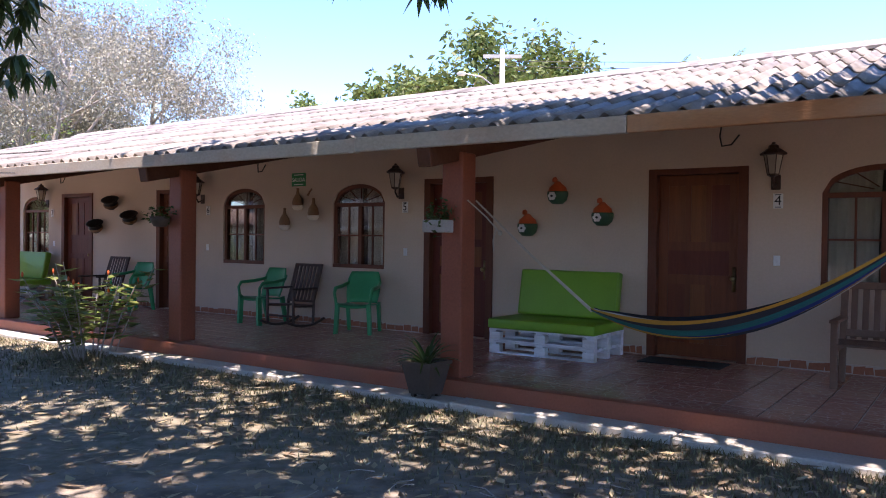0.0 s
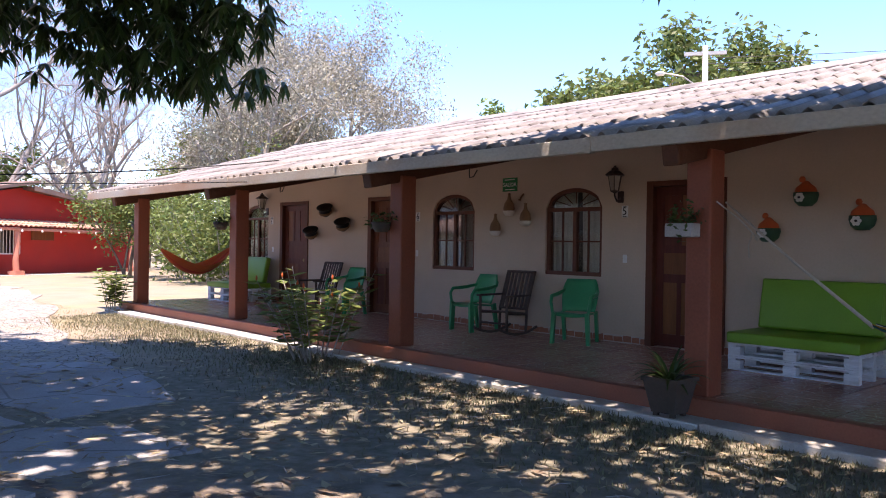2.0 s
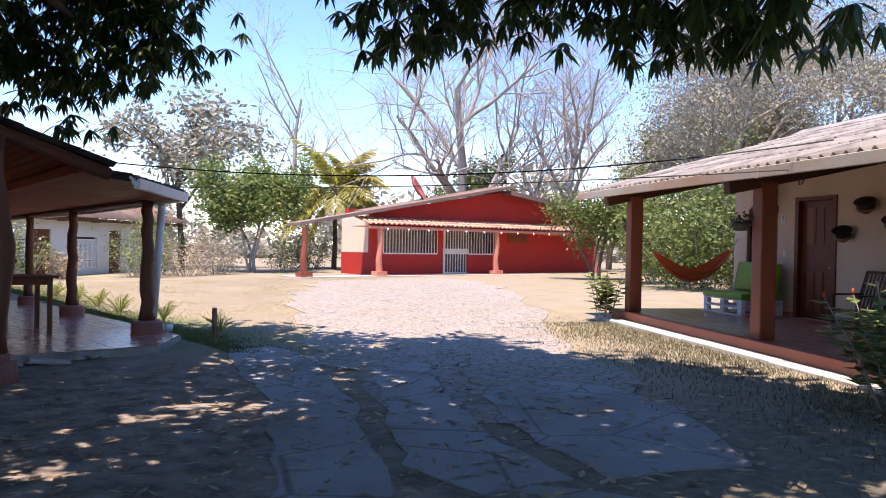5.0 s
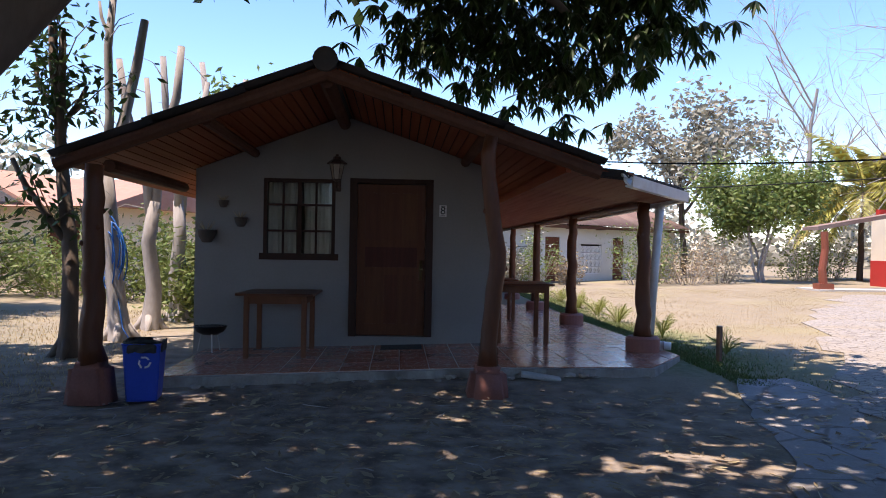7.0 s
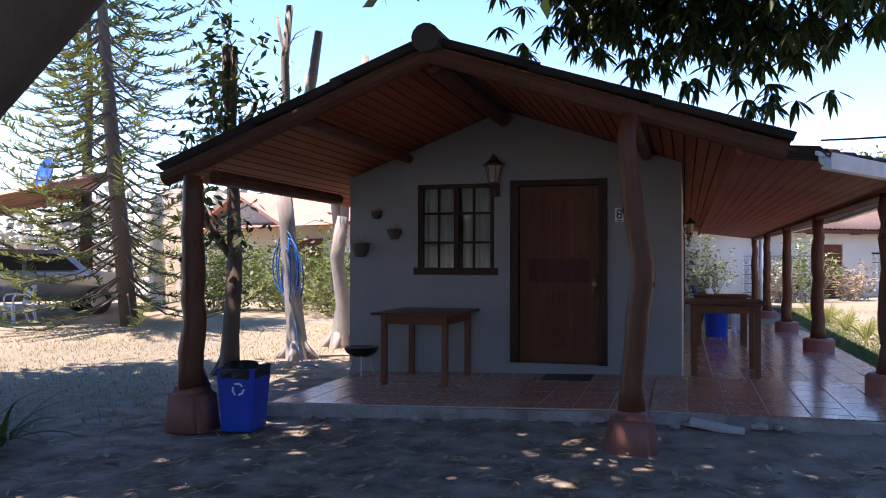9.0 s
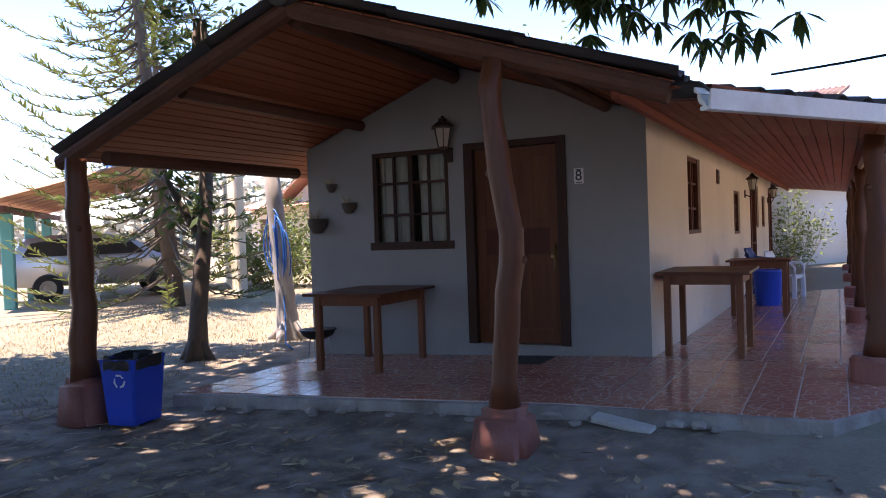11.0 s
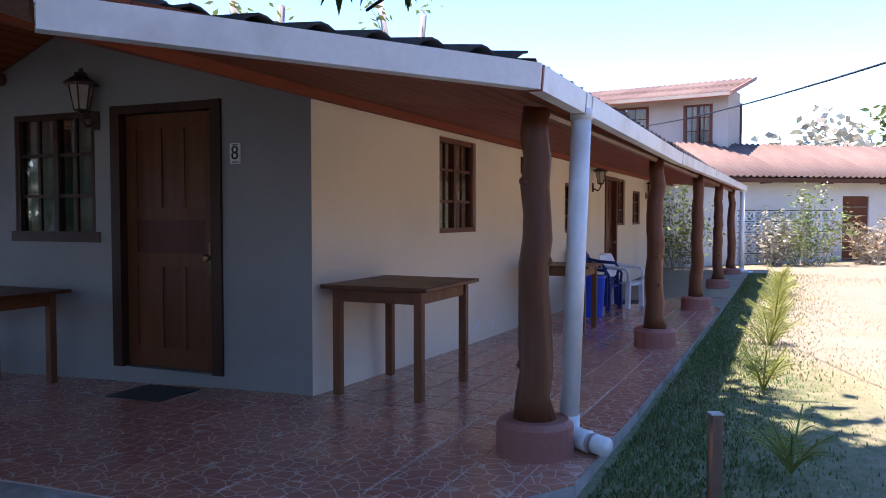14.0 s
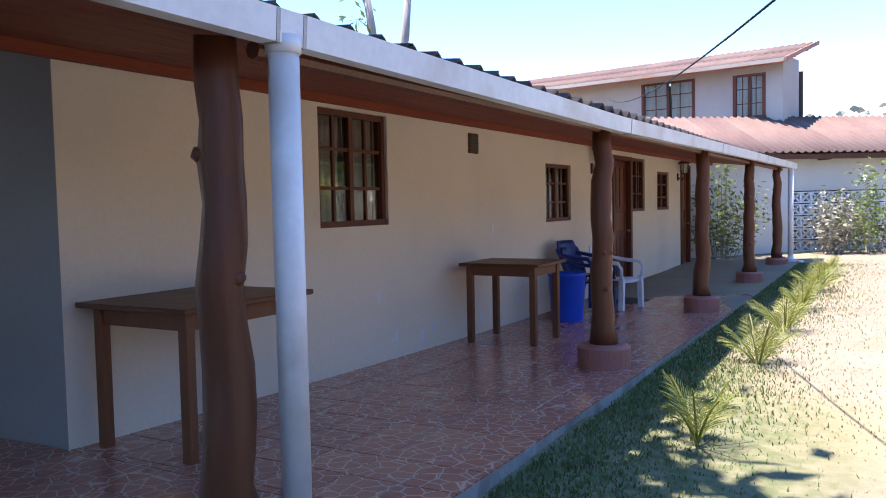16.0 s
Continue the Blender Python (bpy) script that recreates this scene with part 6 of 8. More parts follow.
# yard trees beside the cabin
def topped_tree(x, y, trunk, limbs, seed, bark, label, leaf=None, r0=0.14, suckers=3):
    """A lopped tree: trunk is its centre line, limbs run from their foot to a raw cut end, with a few thin suckers."""
    rr = random.Random(seed)
    t = thing("yard_tree", pose(x, y, gz(x, y)), label, "tree", "lopped yard trees")
    n = len(trunk)
    part("trunk", tube(BM(), [(0, 0, -0.25)] + trunk, [r0 * 1.9] + [r0 * (1.25 if k == 0 else 1.0 - 0.3 * k / n) for k in range(n)], 14), M[bark], t, smooth=True)
    for a in range(4):
        part("root", tube(BM(), [(math.cos(a * 1.6) * r0 * 0.6, math.sin(a * 1.6) * r0 * 0.6, 0.22), (math.cos(a * 1.6) * r0 * 1.5, math.sin(a * 1.6) * r0 * 1.5, 0.04), (math.cos(a * 1.6) * r0 * 2.6, math.sin(a * 1.6) * r0 * 2.6, -0.08)], [r0 * 0.5, r0 * 0.42, r0 * 0.15], 8), M[bark], t, smooth=True)
    tips = []
    for foot, head, r in limbs:
        a, b = Vector(foot), Vector(head)
        k = a.lerp(b, 0.3) + Vector((rr.uniform(-0.08, 0.08), rr.uniform(-0.08, 0.08), 0.05))
        q = a.lerp(b, 0.7) + Vector((rr.uniform(-0.06, 0.06), rr.uniform(-0.06, 0.06), 0))
        limb = part("limb", tube(BM(), [a, k, q, b], [r * 1.15, r, r * 0.9, r * 0.75], 10), M[bark], t, smooth=True)
        part("cut_end", tube(BM(), [b - (b - q).normalized() * 0.01, b + (b - q).normalized() * 0.006], [r * 0.74, r * 0.70], 10), M["bark_pale"], limb, "pale raw saw cut")
        for _ in range(suckers):
            s = rr.uniform(0.1, 1.0)
            p = a.lerp(b, s)
            w = rr.uniform(0, 6.28)
            e = p + Vector((math.cos(w) * rr.uniform(0.3, 0.9), math.sin(w) * rr.uniform(0.3, 0.9), rr.uniform(-0.1, 0.8)))
            m = p.lerp(e, 0.5) + Vector((0, 0, 0.12))
            part("sucker", tube(BM(), [p, m, e], [0.012, 0.008, 0.003], 5, cap=False), M[bark], t)
            tips += [tuple(p.lerp(m, 0.6)), tuple(m), tuple(m.lerp(e, 0.5)), tuple(e)]
    if leaf:
        part("foliage", cloud_mesh("foliage", leaf_cloud(tips, 7, 0.15, 0.17, seed, ratio=0.36, droop=0.7), M[leaf]), None, t, kind="stuff")


topped_tree(-14.85, -0.50, [(0, 0, 0.0), (-0.05, 0.0, 0.5), (-0.20, -0.03, 1.1), (-0.42, -0.12, 1.6), (-0.70, -0.27, 2.2), (-0.85, -0.35, 2.7)],
            [((-0.85, -0.35, 2.6), (-1.05, -0.55, 4.55), 0.075), ((-0.8, -0.33, 2.6), (-1.0, -0.40, 4.5), 0.06), ((-0.85, -0.35, 2.9), (-0.95, -0.05, 3.7), 0.04), ((-0.35, -0.1, 1.45), (-0.6, -0.9, 2.6), 0.045), ((-0.9, -0.4, 3.1), (-1.0, -0.75, 3.9), 0.035)],
            11, "bark", "lopped yard tree with grey-brown bark and sparse drooping leaves", "leaf", 0.115, 5)
topped_tree(-16.62, -0.23, [(0, 0, 0.0), (-0.05, -0.06, 0.5), (-0.10, -0.14, 1.2), (-0.12, -0.22, 2.0), (-0.12, -0.28, 2.6)],
            [((-0.12, -0.28, 2.5), (-0.15, -0.20, 5.35), 0.07), ((-0.12, -0.26, 2.6), (-0.2, 0.25, 4.95), 0.085), ((-0.13, -0.3, 4.4), (-0.2, -0.42, 5.2), 0.03)],
            12, "bark_pale", "lopped pale yard tree with a blue hose hung on it", None, 0.15, 2)
topped_tree(-18.2, -0.08, [(0, 0, 0.0), (-0.05, 0.05, 0.7), (0.0, -0.05, 1.5), (0.0, 0.05, 2.2)],
            [((0.0, 0.0, 1.7), (0.1, -0.55, 4.6), 0.075), ((0.0, 0.05, 2.0), (0.0, 0.45, 4.9), 0.085), ((0.0, 0.0, 1.9), (0.1, -0.1, 4.3), 0.06)],
            1, "bark_pale", "pale lopped tree with bare cut limbs beside the cabin")
topped_tree(-19.7, 0.15, [(0, 0, 0.0), (0.0, -0.05, 0.8), (0.03, 0.03, 1.6), (0.0, 0.0, 2.3)],
            [((0.0, 0.0, 2.0), (0.2, -0.3, 5.0), 0.08), ((0.0, 0.05, 2.0), (0.0, 0.5, 4.6), 0.07)],
            2, "bark_pale", "pale lopped tree with bare cut limbs beside the cabin")
topped_tree(-21.3, 0.75, [(0, 0, 0.0), (0.04, 0.0, 0.8), (-0.03, 0.03, 1.6), (0.0, 0.0, 2.4)],
            [((0.0, 0.0, 2.1), (0.1, -0.4, 5.3), 0.08), ((0.0, 0.0, 2.2), (0.0, 0.5, 5.0), 0.08), ((0.0, 0.0, 2.3), (0.3, 0.1, 4.6), 0.06)],
            3, "bark_pale", "pale lopped tree with bare cut limbs beside the cabin", "leaf_light")
topped_tree(-24.5, 2.2, [(0, 0, 0.0), (0.04, 0.0, 0.9), (-0.03, 0.03, 1.8), (0.0, 0.0, 2.6)],
            [((0.0, 0.0, 2.3), (0.1, -0.4, 5.8), 0.08), ((0.0, 0.0, 2.3), (0.0, 0.5, 5.5), 0.08)],
            5, "bark_pale", "pale lopped tree with bare cut limbs beside the cabin", "leaf_light")


# distant woods all round
def woods():
    r = np.random.RandomState(2)
    pts = []
    for k in range(1500):
        a = r.uniform(0, 2 * math.pi)
        d = r.uniform(62, 95)
        x, y = -10 + d * math.cos(a), 10 + d * math.sin(a)
        top = 5.0 + 2.5 * math.sin(a * 9) + 1.5 * math.sin(a * 23 + 1)
        for j in range(2):
            pts.append((x, y, r.uniform(0, top)))
    ob = new("distant_woods", cloud_mesh("distant_woods", leaf_cloud(pts, 26, 1.1, 0.9, 3, ratio=0.6, droop=0.1), M["leaf_grey"]))
    tagged(ob, "hazy belt of dry grey-green woodland", "woods", kind="stuff")


woods()


# poles and wires
def pole(x, y, h, lamp):
    p = thing("utility_pole", pose(x, y, gz(x, y)), "grey concrete utility pole with a crossarm", "pole")
    part("shaft", tube(BM(), [(0, 0, -0.5), (0, 0, h)], [0.16, 0.10], 10), M["asphalt_grey"], p, smooth=True)
    part("crossarm", box(BM(), -0.75, 0.75, -0.06, 0.06, h - 0.35, h - 0.22), M["asphalt_grey"], p)
    if lamp:
        part("lamp_arm", tube(BM(), [(0, 0, h - 1.7), (-0.8, 0, h - 1.1), (-1.5, 0, h - 0.95)], 0.03, 6), M["steel"], p)
        part("lamp_head", lathe(BM(), [(0, 0.08), (0.12, 0.05), (0.2, 0), (0.14, -0.08), (0, -0.1)], 10, pose(-1.6, 0, h - 0.95)), M["white"], p, smooth=True)
    return p


pole(2.3, 31.0, 8.9, True)


def wire(pts, sag, r=0.012):
    w = []
    a, b = Vector(pts[0]), Vector(pts[1])
    for i in range(25):
        s = i / 24
        p = a.lerp(b, s)
        p.z -= sag * 4 * s * (1 - s)
        w.append(p)
    o = solid("power_line", tube(BM(), w, r, 5), M["cable"], None, "thin black overhead cable", "cable", "overhead cables")
    return o


wire([(2.3, 31.0, 8.7), (60, 29, 10.5)], 0.7)
wire([(2.3, 31.0, 8.5), (60, 28, 9.5)], 0.7)
wire([(-13.08, 6.15, 2.585), (-5.6, 11.3, 2.82)], 0.285, 0.009)
wire([(-33.0, 4.65, 4.15), (-5.6, 11.25, 2.50)], 0.62, 0.008)


# ---- doors and windows ----
def door_unit(name, m, w, z0, z1, label, depth=0.06, wood="door", fr="frame"):
    """A panelled door in its frame; x runs across, y into the wall, the outer wall face is y = 0."""
    d = thing(name, m, label, "door", kind="structure")
    bm = BM()
    f = 0.07
    box(bm, -0.03, f, -0.025, 0.12, z0, z1 + 0.03)
    box(bm, w - f, w + 0.03, -0.025, 0.12, z0, z1 + 0.03)
    box(bm, f, w - f, -0.022, 0.12, z1 - f + 0.03, z1 + 0.028)
    part("door_frame", bm, M[fr], d)
    bm = BM()
    a, b, c, e = f + 0.004, w - f - 0.004, z0 + 0.012, z1 - f + 0.024
    h = e - c
    y0, y1 = depth, depth + 0.055
    st = 0.11
    box(bm, a, a + st, y0, y1, c, e)
    box(bm, b - st, b, y0, y1, c, e)
    for z, t in ((c, 0.16), (c + h * 0.40, 0.11), (c + h * 0.585, 0.10), (e - 0.12, 0.12)):
        box(bm, a + st, b - st, y0, y1, z, z + t)
    iw = (b - a - 2 * st)
    for lo, hi in ((c + 0.16, c + h * 0.40), (c + h * 0.585 + 0.10, e - 0.12)):
        for k in (1, 2):
            x = a + st + iw * k / 3
            box(bm, x - 0.03, x + 0.03, y0, y1, lo, hi)
    leaf = part("door_leaf", bm, M[wood], d)
    k3 = [(a + st + iw * k / 3 + (0.03 if k else 0), a + st + iw * (k + 1) / 3 - (0.03 if k < 2 else 0)) for k in range(3)]
    cells_ = [(x0, x1, c + 0.16, c + h * 0.40) for x0, x1 in k3] + [(x0, x1, c + h * 0.585 + 0.10, e - 0.12) for x0, x1 in k3] + [(a + st, b - st, c + h * 0.40 + 0.11, c + h * 0.585)]
    for x0, x1, q0, q1 in cells_:
        t = BM()
        box(t, x0, x1, y0 + 0.03, y1 - 0.004, q0, q1)
        top = [fc for fc in t.faces if fc.normal.y < -0.5] or [min(t.faces, key=lambda fc: fc.calc_center_median().y)]
        r = bmesh.ops.inset_region(t, faces=top, thickness=min(0.04, (x1 - x0) * 0.3))
        for v in top[0].verts:
            v.co.y -= 0.02
        part("door_panel", t, M[wood], leaf)
    bm = BM()
    lathe(bm, [(0, 0), (0.03, 0), (0.03, 0.008), (0.012, 0.012), (0.012, 0.04), (0.028, 0.05), (0.03, 0.068), (0.018, 0.08), (0, 0.082)], 14, pose(b - 0.055, y0, c + h * 0.44, 90, 0, 0))
    box(bm, b - 0.075, b - 0.035, y0 - 0.006, y0, c + h * 0.37, c + h * 0.50)
    part("door_handle", bm, M["brass"], leaf, "worn brass knob and plate", smooth=True)
    return d


k = 0
for a, b in A_DOORS:
    k += 1
    door_unit("door_%d" % k, MA @ pose(a, 9.0, 0), b - a, FA, A_TOP, "panelled reddish-brown wooden door in the beige wall")
door_unit("door_5", B_FRONT @ pose(1.325, 0, 0), 1.09, FB + 0.08, 2.40, "dark panelled wooden door of the cabin front", depth=0.05, wood="door_dark", fr="frame_dark")
for a, b in B_DOORS:
    k += 1
    door_unit("door_%d" % (k + 1), B_SIDE @ pose(a, 0, 0), b - a, FB + fz(-a, 3.27), 2.25, "brown panelled wooden door under the side porch")

k = 0
for a, b in A_WINS:
    k += 1
    w = thing("window_%d" % k, MA @ pose(0, 9.0, 0), "arched brown wooden window with pale curtains", "window", kind="structure")
    window_unit(w, a, b, 1.08, 2.06, 0.05, 2, 2, arch=0.28, w=0.055)
w = thing("window_5", B_FRONT, "dark brown wooden window with small panes", "window", kind="structure")
window_unit(w, 0.115, 1.095, 1.33, 2.41, 0.03, 2, 3, w=0.05, bar=0.03, fr="frame_dark")
for k, (a, b, c, d) in enumerate(B_WINS):
    w = thing("window_%d" % (6 + k), B_SIDE, "brown wooden window with small panes and curtains", "window", kind="structure")
    window_unit(w, a, b, c, d, 0.05, 2, 3, w=0.05, bar=0.028)


# ---- wall lights, numbers, signs ----
def lantern():
    t = thing("wall_lantern", MA, "bronze coach lantern with frosted glass on the wall", "wall lamp", "wall lanterns")
    bm = BM()
    rbox(bm, -0.05, 0.05, -0.02, 0, -0.26, -0.10, 0.008, 1)
    part("back_plate", bm, M["lantern"], t)
    part("arm", tube(BM(), [(0, -0.02, -0.2), (0, -0.1, -0.24), (0, -0.15, -0.17), (0, -0.15, -0.12)], 0.013, 8), M["lantern"], t, smooth=True)
    body = pose(0, -0.15, 0)
    part("glass_box", lathe(BM(), [(0.055, -0.11), (0.095, 0.10)], 6, body), M["frost"], t)
    part("base_cup", lathe(BM(), [(0, -0.14), (0.03, -0.13), (0.062, -0.112), (0.062, -0.10), (0.055, -0.10)], 6, body), M["lantern"], t)
    bm = BM()
    lathe(bm, [(0.10, 0.095), (0.135, 0.10), (0.14, 0.115), (0.07, 0.165), (0.055, 0.17), (0.05, 0.20), (0.02, 0.215), (0.018, 0.235), (0, 0.24)], 6, body)
    part("cap", bm, M["lantern"], t)
    for q in range(6):
        a = 2 * math.pi * q / 6
        part("rib", tube(BM(), [(0.057 * math.cos(a), -0.15 + 0.057 * math.sin(a), -0.11), (0.097 * math.cos(a), -0.15 + 0.097 * math.sin(a), 0.10)], 0.006, 4), M["lantern"], t)
    return t


_l = lantern()
_l.matrix_basis = MA @ pose(-1.91, 9.0, 2.36)
for u in (-6.98, -11.38, -16.45):
    copy_thing(_l, MA @ pose(u, 9.0, 2.36))
copy_thing(_l, B_FRONT @ pose(1.12, 0, 2.50))
copy_thing(_l, B_SIDE @ pose(24.05, 0, 2.20))
copy_thing(_l, B_SIDE @ pose(29.6, 0, 2.18))


def text_mesh(txt, size, depth=0.002):
    cu = bpy.data.curves.new("text", "FONT")
    cu.body, cu.size, cu.align_x, cu.align_y, cu.extrude = txt, size, "CENTER", "CENTER", depth
    ob = bpy.data.objects.new("text", cu)
    scene.collection.objects.link(ob)
    bpy.context.view_layer.update()
    me = bpy.data.meshes.new_from_object(ob.evaluated_get(bpy.context.evaluated_depsgraph_get()))
    bpy.data.objects.remove(ob)
    bpy.data.curves.remove(cu)
    return me


def plate(num, m):
    t = thing("number_plate", m, "white tile with the black room number %s" % num, "number plate", "room number plates")
    part("tile", rbox(BM(), -0.05, 0.05, -0.012, 0, -0.08, 0.08, 0.003, 1), M["white"], t)
    me = text_mesh(num, 0.15)
    me.materials.clear()
    me.materials.append(M["ink"])
    part("numeral", me, None, t, at=pose(0, -0.0145, 0, 90, 0, 0))
    for z in (-0.066, 0.066):
        part("ornament", box(BM(), -0.03, 0.03, -0.0135, -0.012, z - 0.004, z + 0.004), M["ink"], t)


for num, u in (("4", -1.885), ("5", -6.91), ("6", -11.23), ("7", -16.25)):
    plate(num, MA @ pose(u, 9.0, 1.98))
plate("8", B_FRONT @ pose(2.58, 0, 2.0))

t = thing("exit_sign", MA @ pose(-9.04, 9.0, 2.445), "green exit sign with white letters on the wall", "sign")
part("board", rbox(BM(), -0.155, 0.155, -0.01, 0, -0.105, 0.105, 0.003, 1), M["sign_green"], t)
_me = text_mesh("SALIDA", 0.085)
_me.materials.clear()
_me.materials.append(M["white"])
part("letters", _me, None, t, at=pose(0, -0.0125, -0.005, 90, 0, 0))
for z in (-0.075, 0.075):
    part("bar", box(BM(), -0.1, 0.1, -0.0115, -0.010, z - 0.006, z + 0.006), M["white"], t)


def switch(m):
    t = thing("light_switch", m, "small white plastic switch plate on the wall", "switch", "switch plates")
    part("plate", rbox(BM(), -0.035, 0.035, -0.008, 0, -0.055, 0.055, 0.004, 1), M["white"], t)
    part("rocker", rbox(BM(), -0.012, 0.012, -0.012, -0.006, -0.02, 0.02, 0.002, 1), M["gutter"], t)


for u in (-1.89, -6.9, -11.25, -16.2):
    switch(MA @ pose(u, 9.0, 1.34))


def hen_pot():
    """A half-round wall pot painted as a hen: green bowl, orange top, white flower."""
    t = thing("hen_wall_pot", MA, "painted wall pot, orange above and green below, with a white flower", "wall pot", "painted wall pots")
    part("bowl", lathe(BM(), [(0, -0.12), (0.07, -0.115), (0.12, -0.07), (0.14, 0.0), (0.135, 0.04), (0.12, 0.04), (0, 0.03)], 20, Matrix.Diagonal((1, 0.7, 1, 1))), M["dark_green"], t, smooth=True)
    bm = BM()
    lathe(bm, [(0.13, 0.03), (0.11, 0.09), (0.06, 0.13), (0.035, 0.16), (0, 0.17)], 16, Matrix.Diagonal((1, 0.7, 1, 1)))
    lathe(bm, [(0, -0.035), (0.03, -0.02), (0.035, 0.01), (0.02, 0.035), (0, 0.04)], 12, pose(-0.03, -0.02, 0.18))
    part("hen", bm, M["orange"], t, smooth=True)
    bm = BM()
    for q in range(6):
        a = q * math.pi / 3
        lathe(bm, [(0, -0.008), (0.022, -0.004), (0.022, 0.004), (0, 0.008)], 10, pose(-0.03 + 0.034 * math.cos(a), -0.098, -0.02 + 0.034 * math.sin(a), 90, 0, 0))
    part("flower", bm, M["white"], t)
    part("flower_eye", lathe(BM(), [(0, -0.012), (0.014, -0.006), (0.014, 0.01), (0, 0.012)], 10, pose(-0.03, -0.103, -0.02, 90, 0, 0)), M["ink"], t)
    return t


_h = hen_pot()
_h.matrix_basis = MA @ pose(-4.45, 8.9, 2.10)
for u, z in ((-4.87, 1.70), (-3.85, 1.83)):
    copy_thing(_h, MA @ pose(u, 8.9, z))


def gourd():
    t = thing("gourd_ornament", MA, "brown bottle-shaped gourd ornament with a pale painted foot", "ornament", "gourd ornaments")
    part("gourd", lathe(BM(), [(0.03, -0.14), (0.085, -0.10), (0.10, -0.04), (0.085, 0.03), (0.035, 0.10), (0.022, 0.16), (0.028, 0.19), (0, 0.2)], 18, Matrix.Diagonal((1, 0.75, 1, 1))), M["duck"], t, smooth=True)
    part("foot_band", lathe(BM(), [(0.0, -0.155), (0.06, -0.15), (0.098, -0.105), (0.10, -0.075), (0.094, -0.075), (0, -0.09)], 18, Matrix.Diagonal((1.02, 0.78, 1, 1))), M["curtain"], t, smooth=True)
    return t


_h = gourd()
_h.matrix_basis = MA @ pose(-9.28, 8.925, 1.80)
for u, z in ((-8.99, 2.11), (-8.65, 1.95)):
    copy_thing(_h, MA @ pose(u, 8.925, z))
t = thing("gourd_hook", MA @ pose(-8.76, 8.98, 2.24), "small brown wooden hook on the wall", "hook")
part("peg", tube(BM(), [(0, 0.02, 0.05), (0, -0.03, 0.0), (-0.02, -0.04, -0.05), (-0.04, -0.04, -0.04)], 0.014, 8), M["duck"], t, smooth=True)


def black_pot():
    t = thing("wall_basket", MA, "black round wall pot with a flared rim", "wall pot", "black wall pots")
    part("bowl", lathe(BM(), [(0, -0.13), (0.06, -0.125), (0.12, -0.07), (0.13, -0.02), (0.10, 0.02), (0.15, 0.06), (0.165, 0.075), (0.15, 0.08), (0.09, 0.03), (0, 0.0)], 20, pose(0, 0, 0, 25, 20, 0)), M["black"], t, smooth=True)
    part("band", lathe(BM(), [(0.122, -0.075), (0.136, -0.05), (0.136, -0.02), (0.125, -0.015)], 20, pose(0, 0, 0, 25, 20, 0)), M["duck"], t, smooth=True)
    return t


_h = black_pot()
_h.matrix_basis = MA @ pose(-13.92, 8.84, 2.15)
for u, z in ((-14.43, 1.70), (-13.31, 1.86)):
    copy_thing(_h, MA @ pose(u, 8.84, z))


def cap_pot(m, s):
    t = thing("wall_planter", m, "small dark clay wall planter with dry stems", "wall pot", "wall planters of the cabin")
    part("pot", lathe(BM(), [(0, -0.09), (0.05, -0.085), (0.09, -0.02), (0.10, 0.04), (0.11, 0.05), (0.09, 0.05), (0, 0.02)], 14, Matrix.Diagonal((s, s * 0.8, s, 1))), M["pot_dark"], t, smooth=True)
    bm = BM()
    rr = random.Random(int(s * 100))
    for q in range(9):
        a = rr.uniform(-1.2, 1.2)
        tube(bm, [(0, -0.02, 0.02), (math.sin(a) * 0.08 * s, -0.05, 0.09 * s), (math.sin(a) * 0.13 * s, -0.06, 0.14 * s)], [0.006, 0.005, 0.002], 4)
    part("dry_stem", bm, M["leaf_dry"], t, kind="stuff")


cap_pot(B_FRONT @ pose(-0.62, -0.09, 1.62), 1.25)
cap_pot(B_FRONT @ pose(-0.17, -0.08, 1.81), 0.9)
cap_pot(B_FRONT @ pose(-0.41, -0.07, 2.05), 0.7)

for u in (-9.5, -2.35, -15.2):
    solid("loose_cable", tube(BM(), [(u, 8.6, 2.98), (u - 0.05, 8.6, 2.66), (u - 0.02, 8.58, 2.55), (u + 0.08, 8.57, 2.56), (u + 0.16, 8.57, 2.66)], 0.009, 6), M["cable"], MA,
          "loose black cable end hanging from the porch ceiling", "cable", "loose cables", smooth=True)


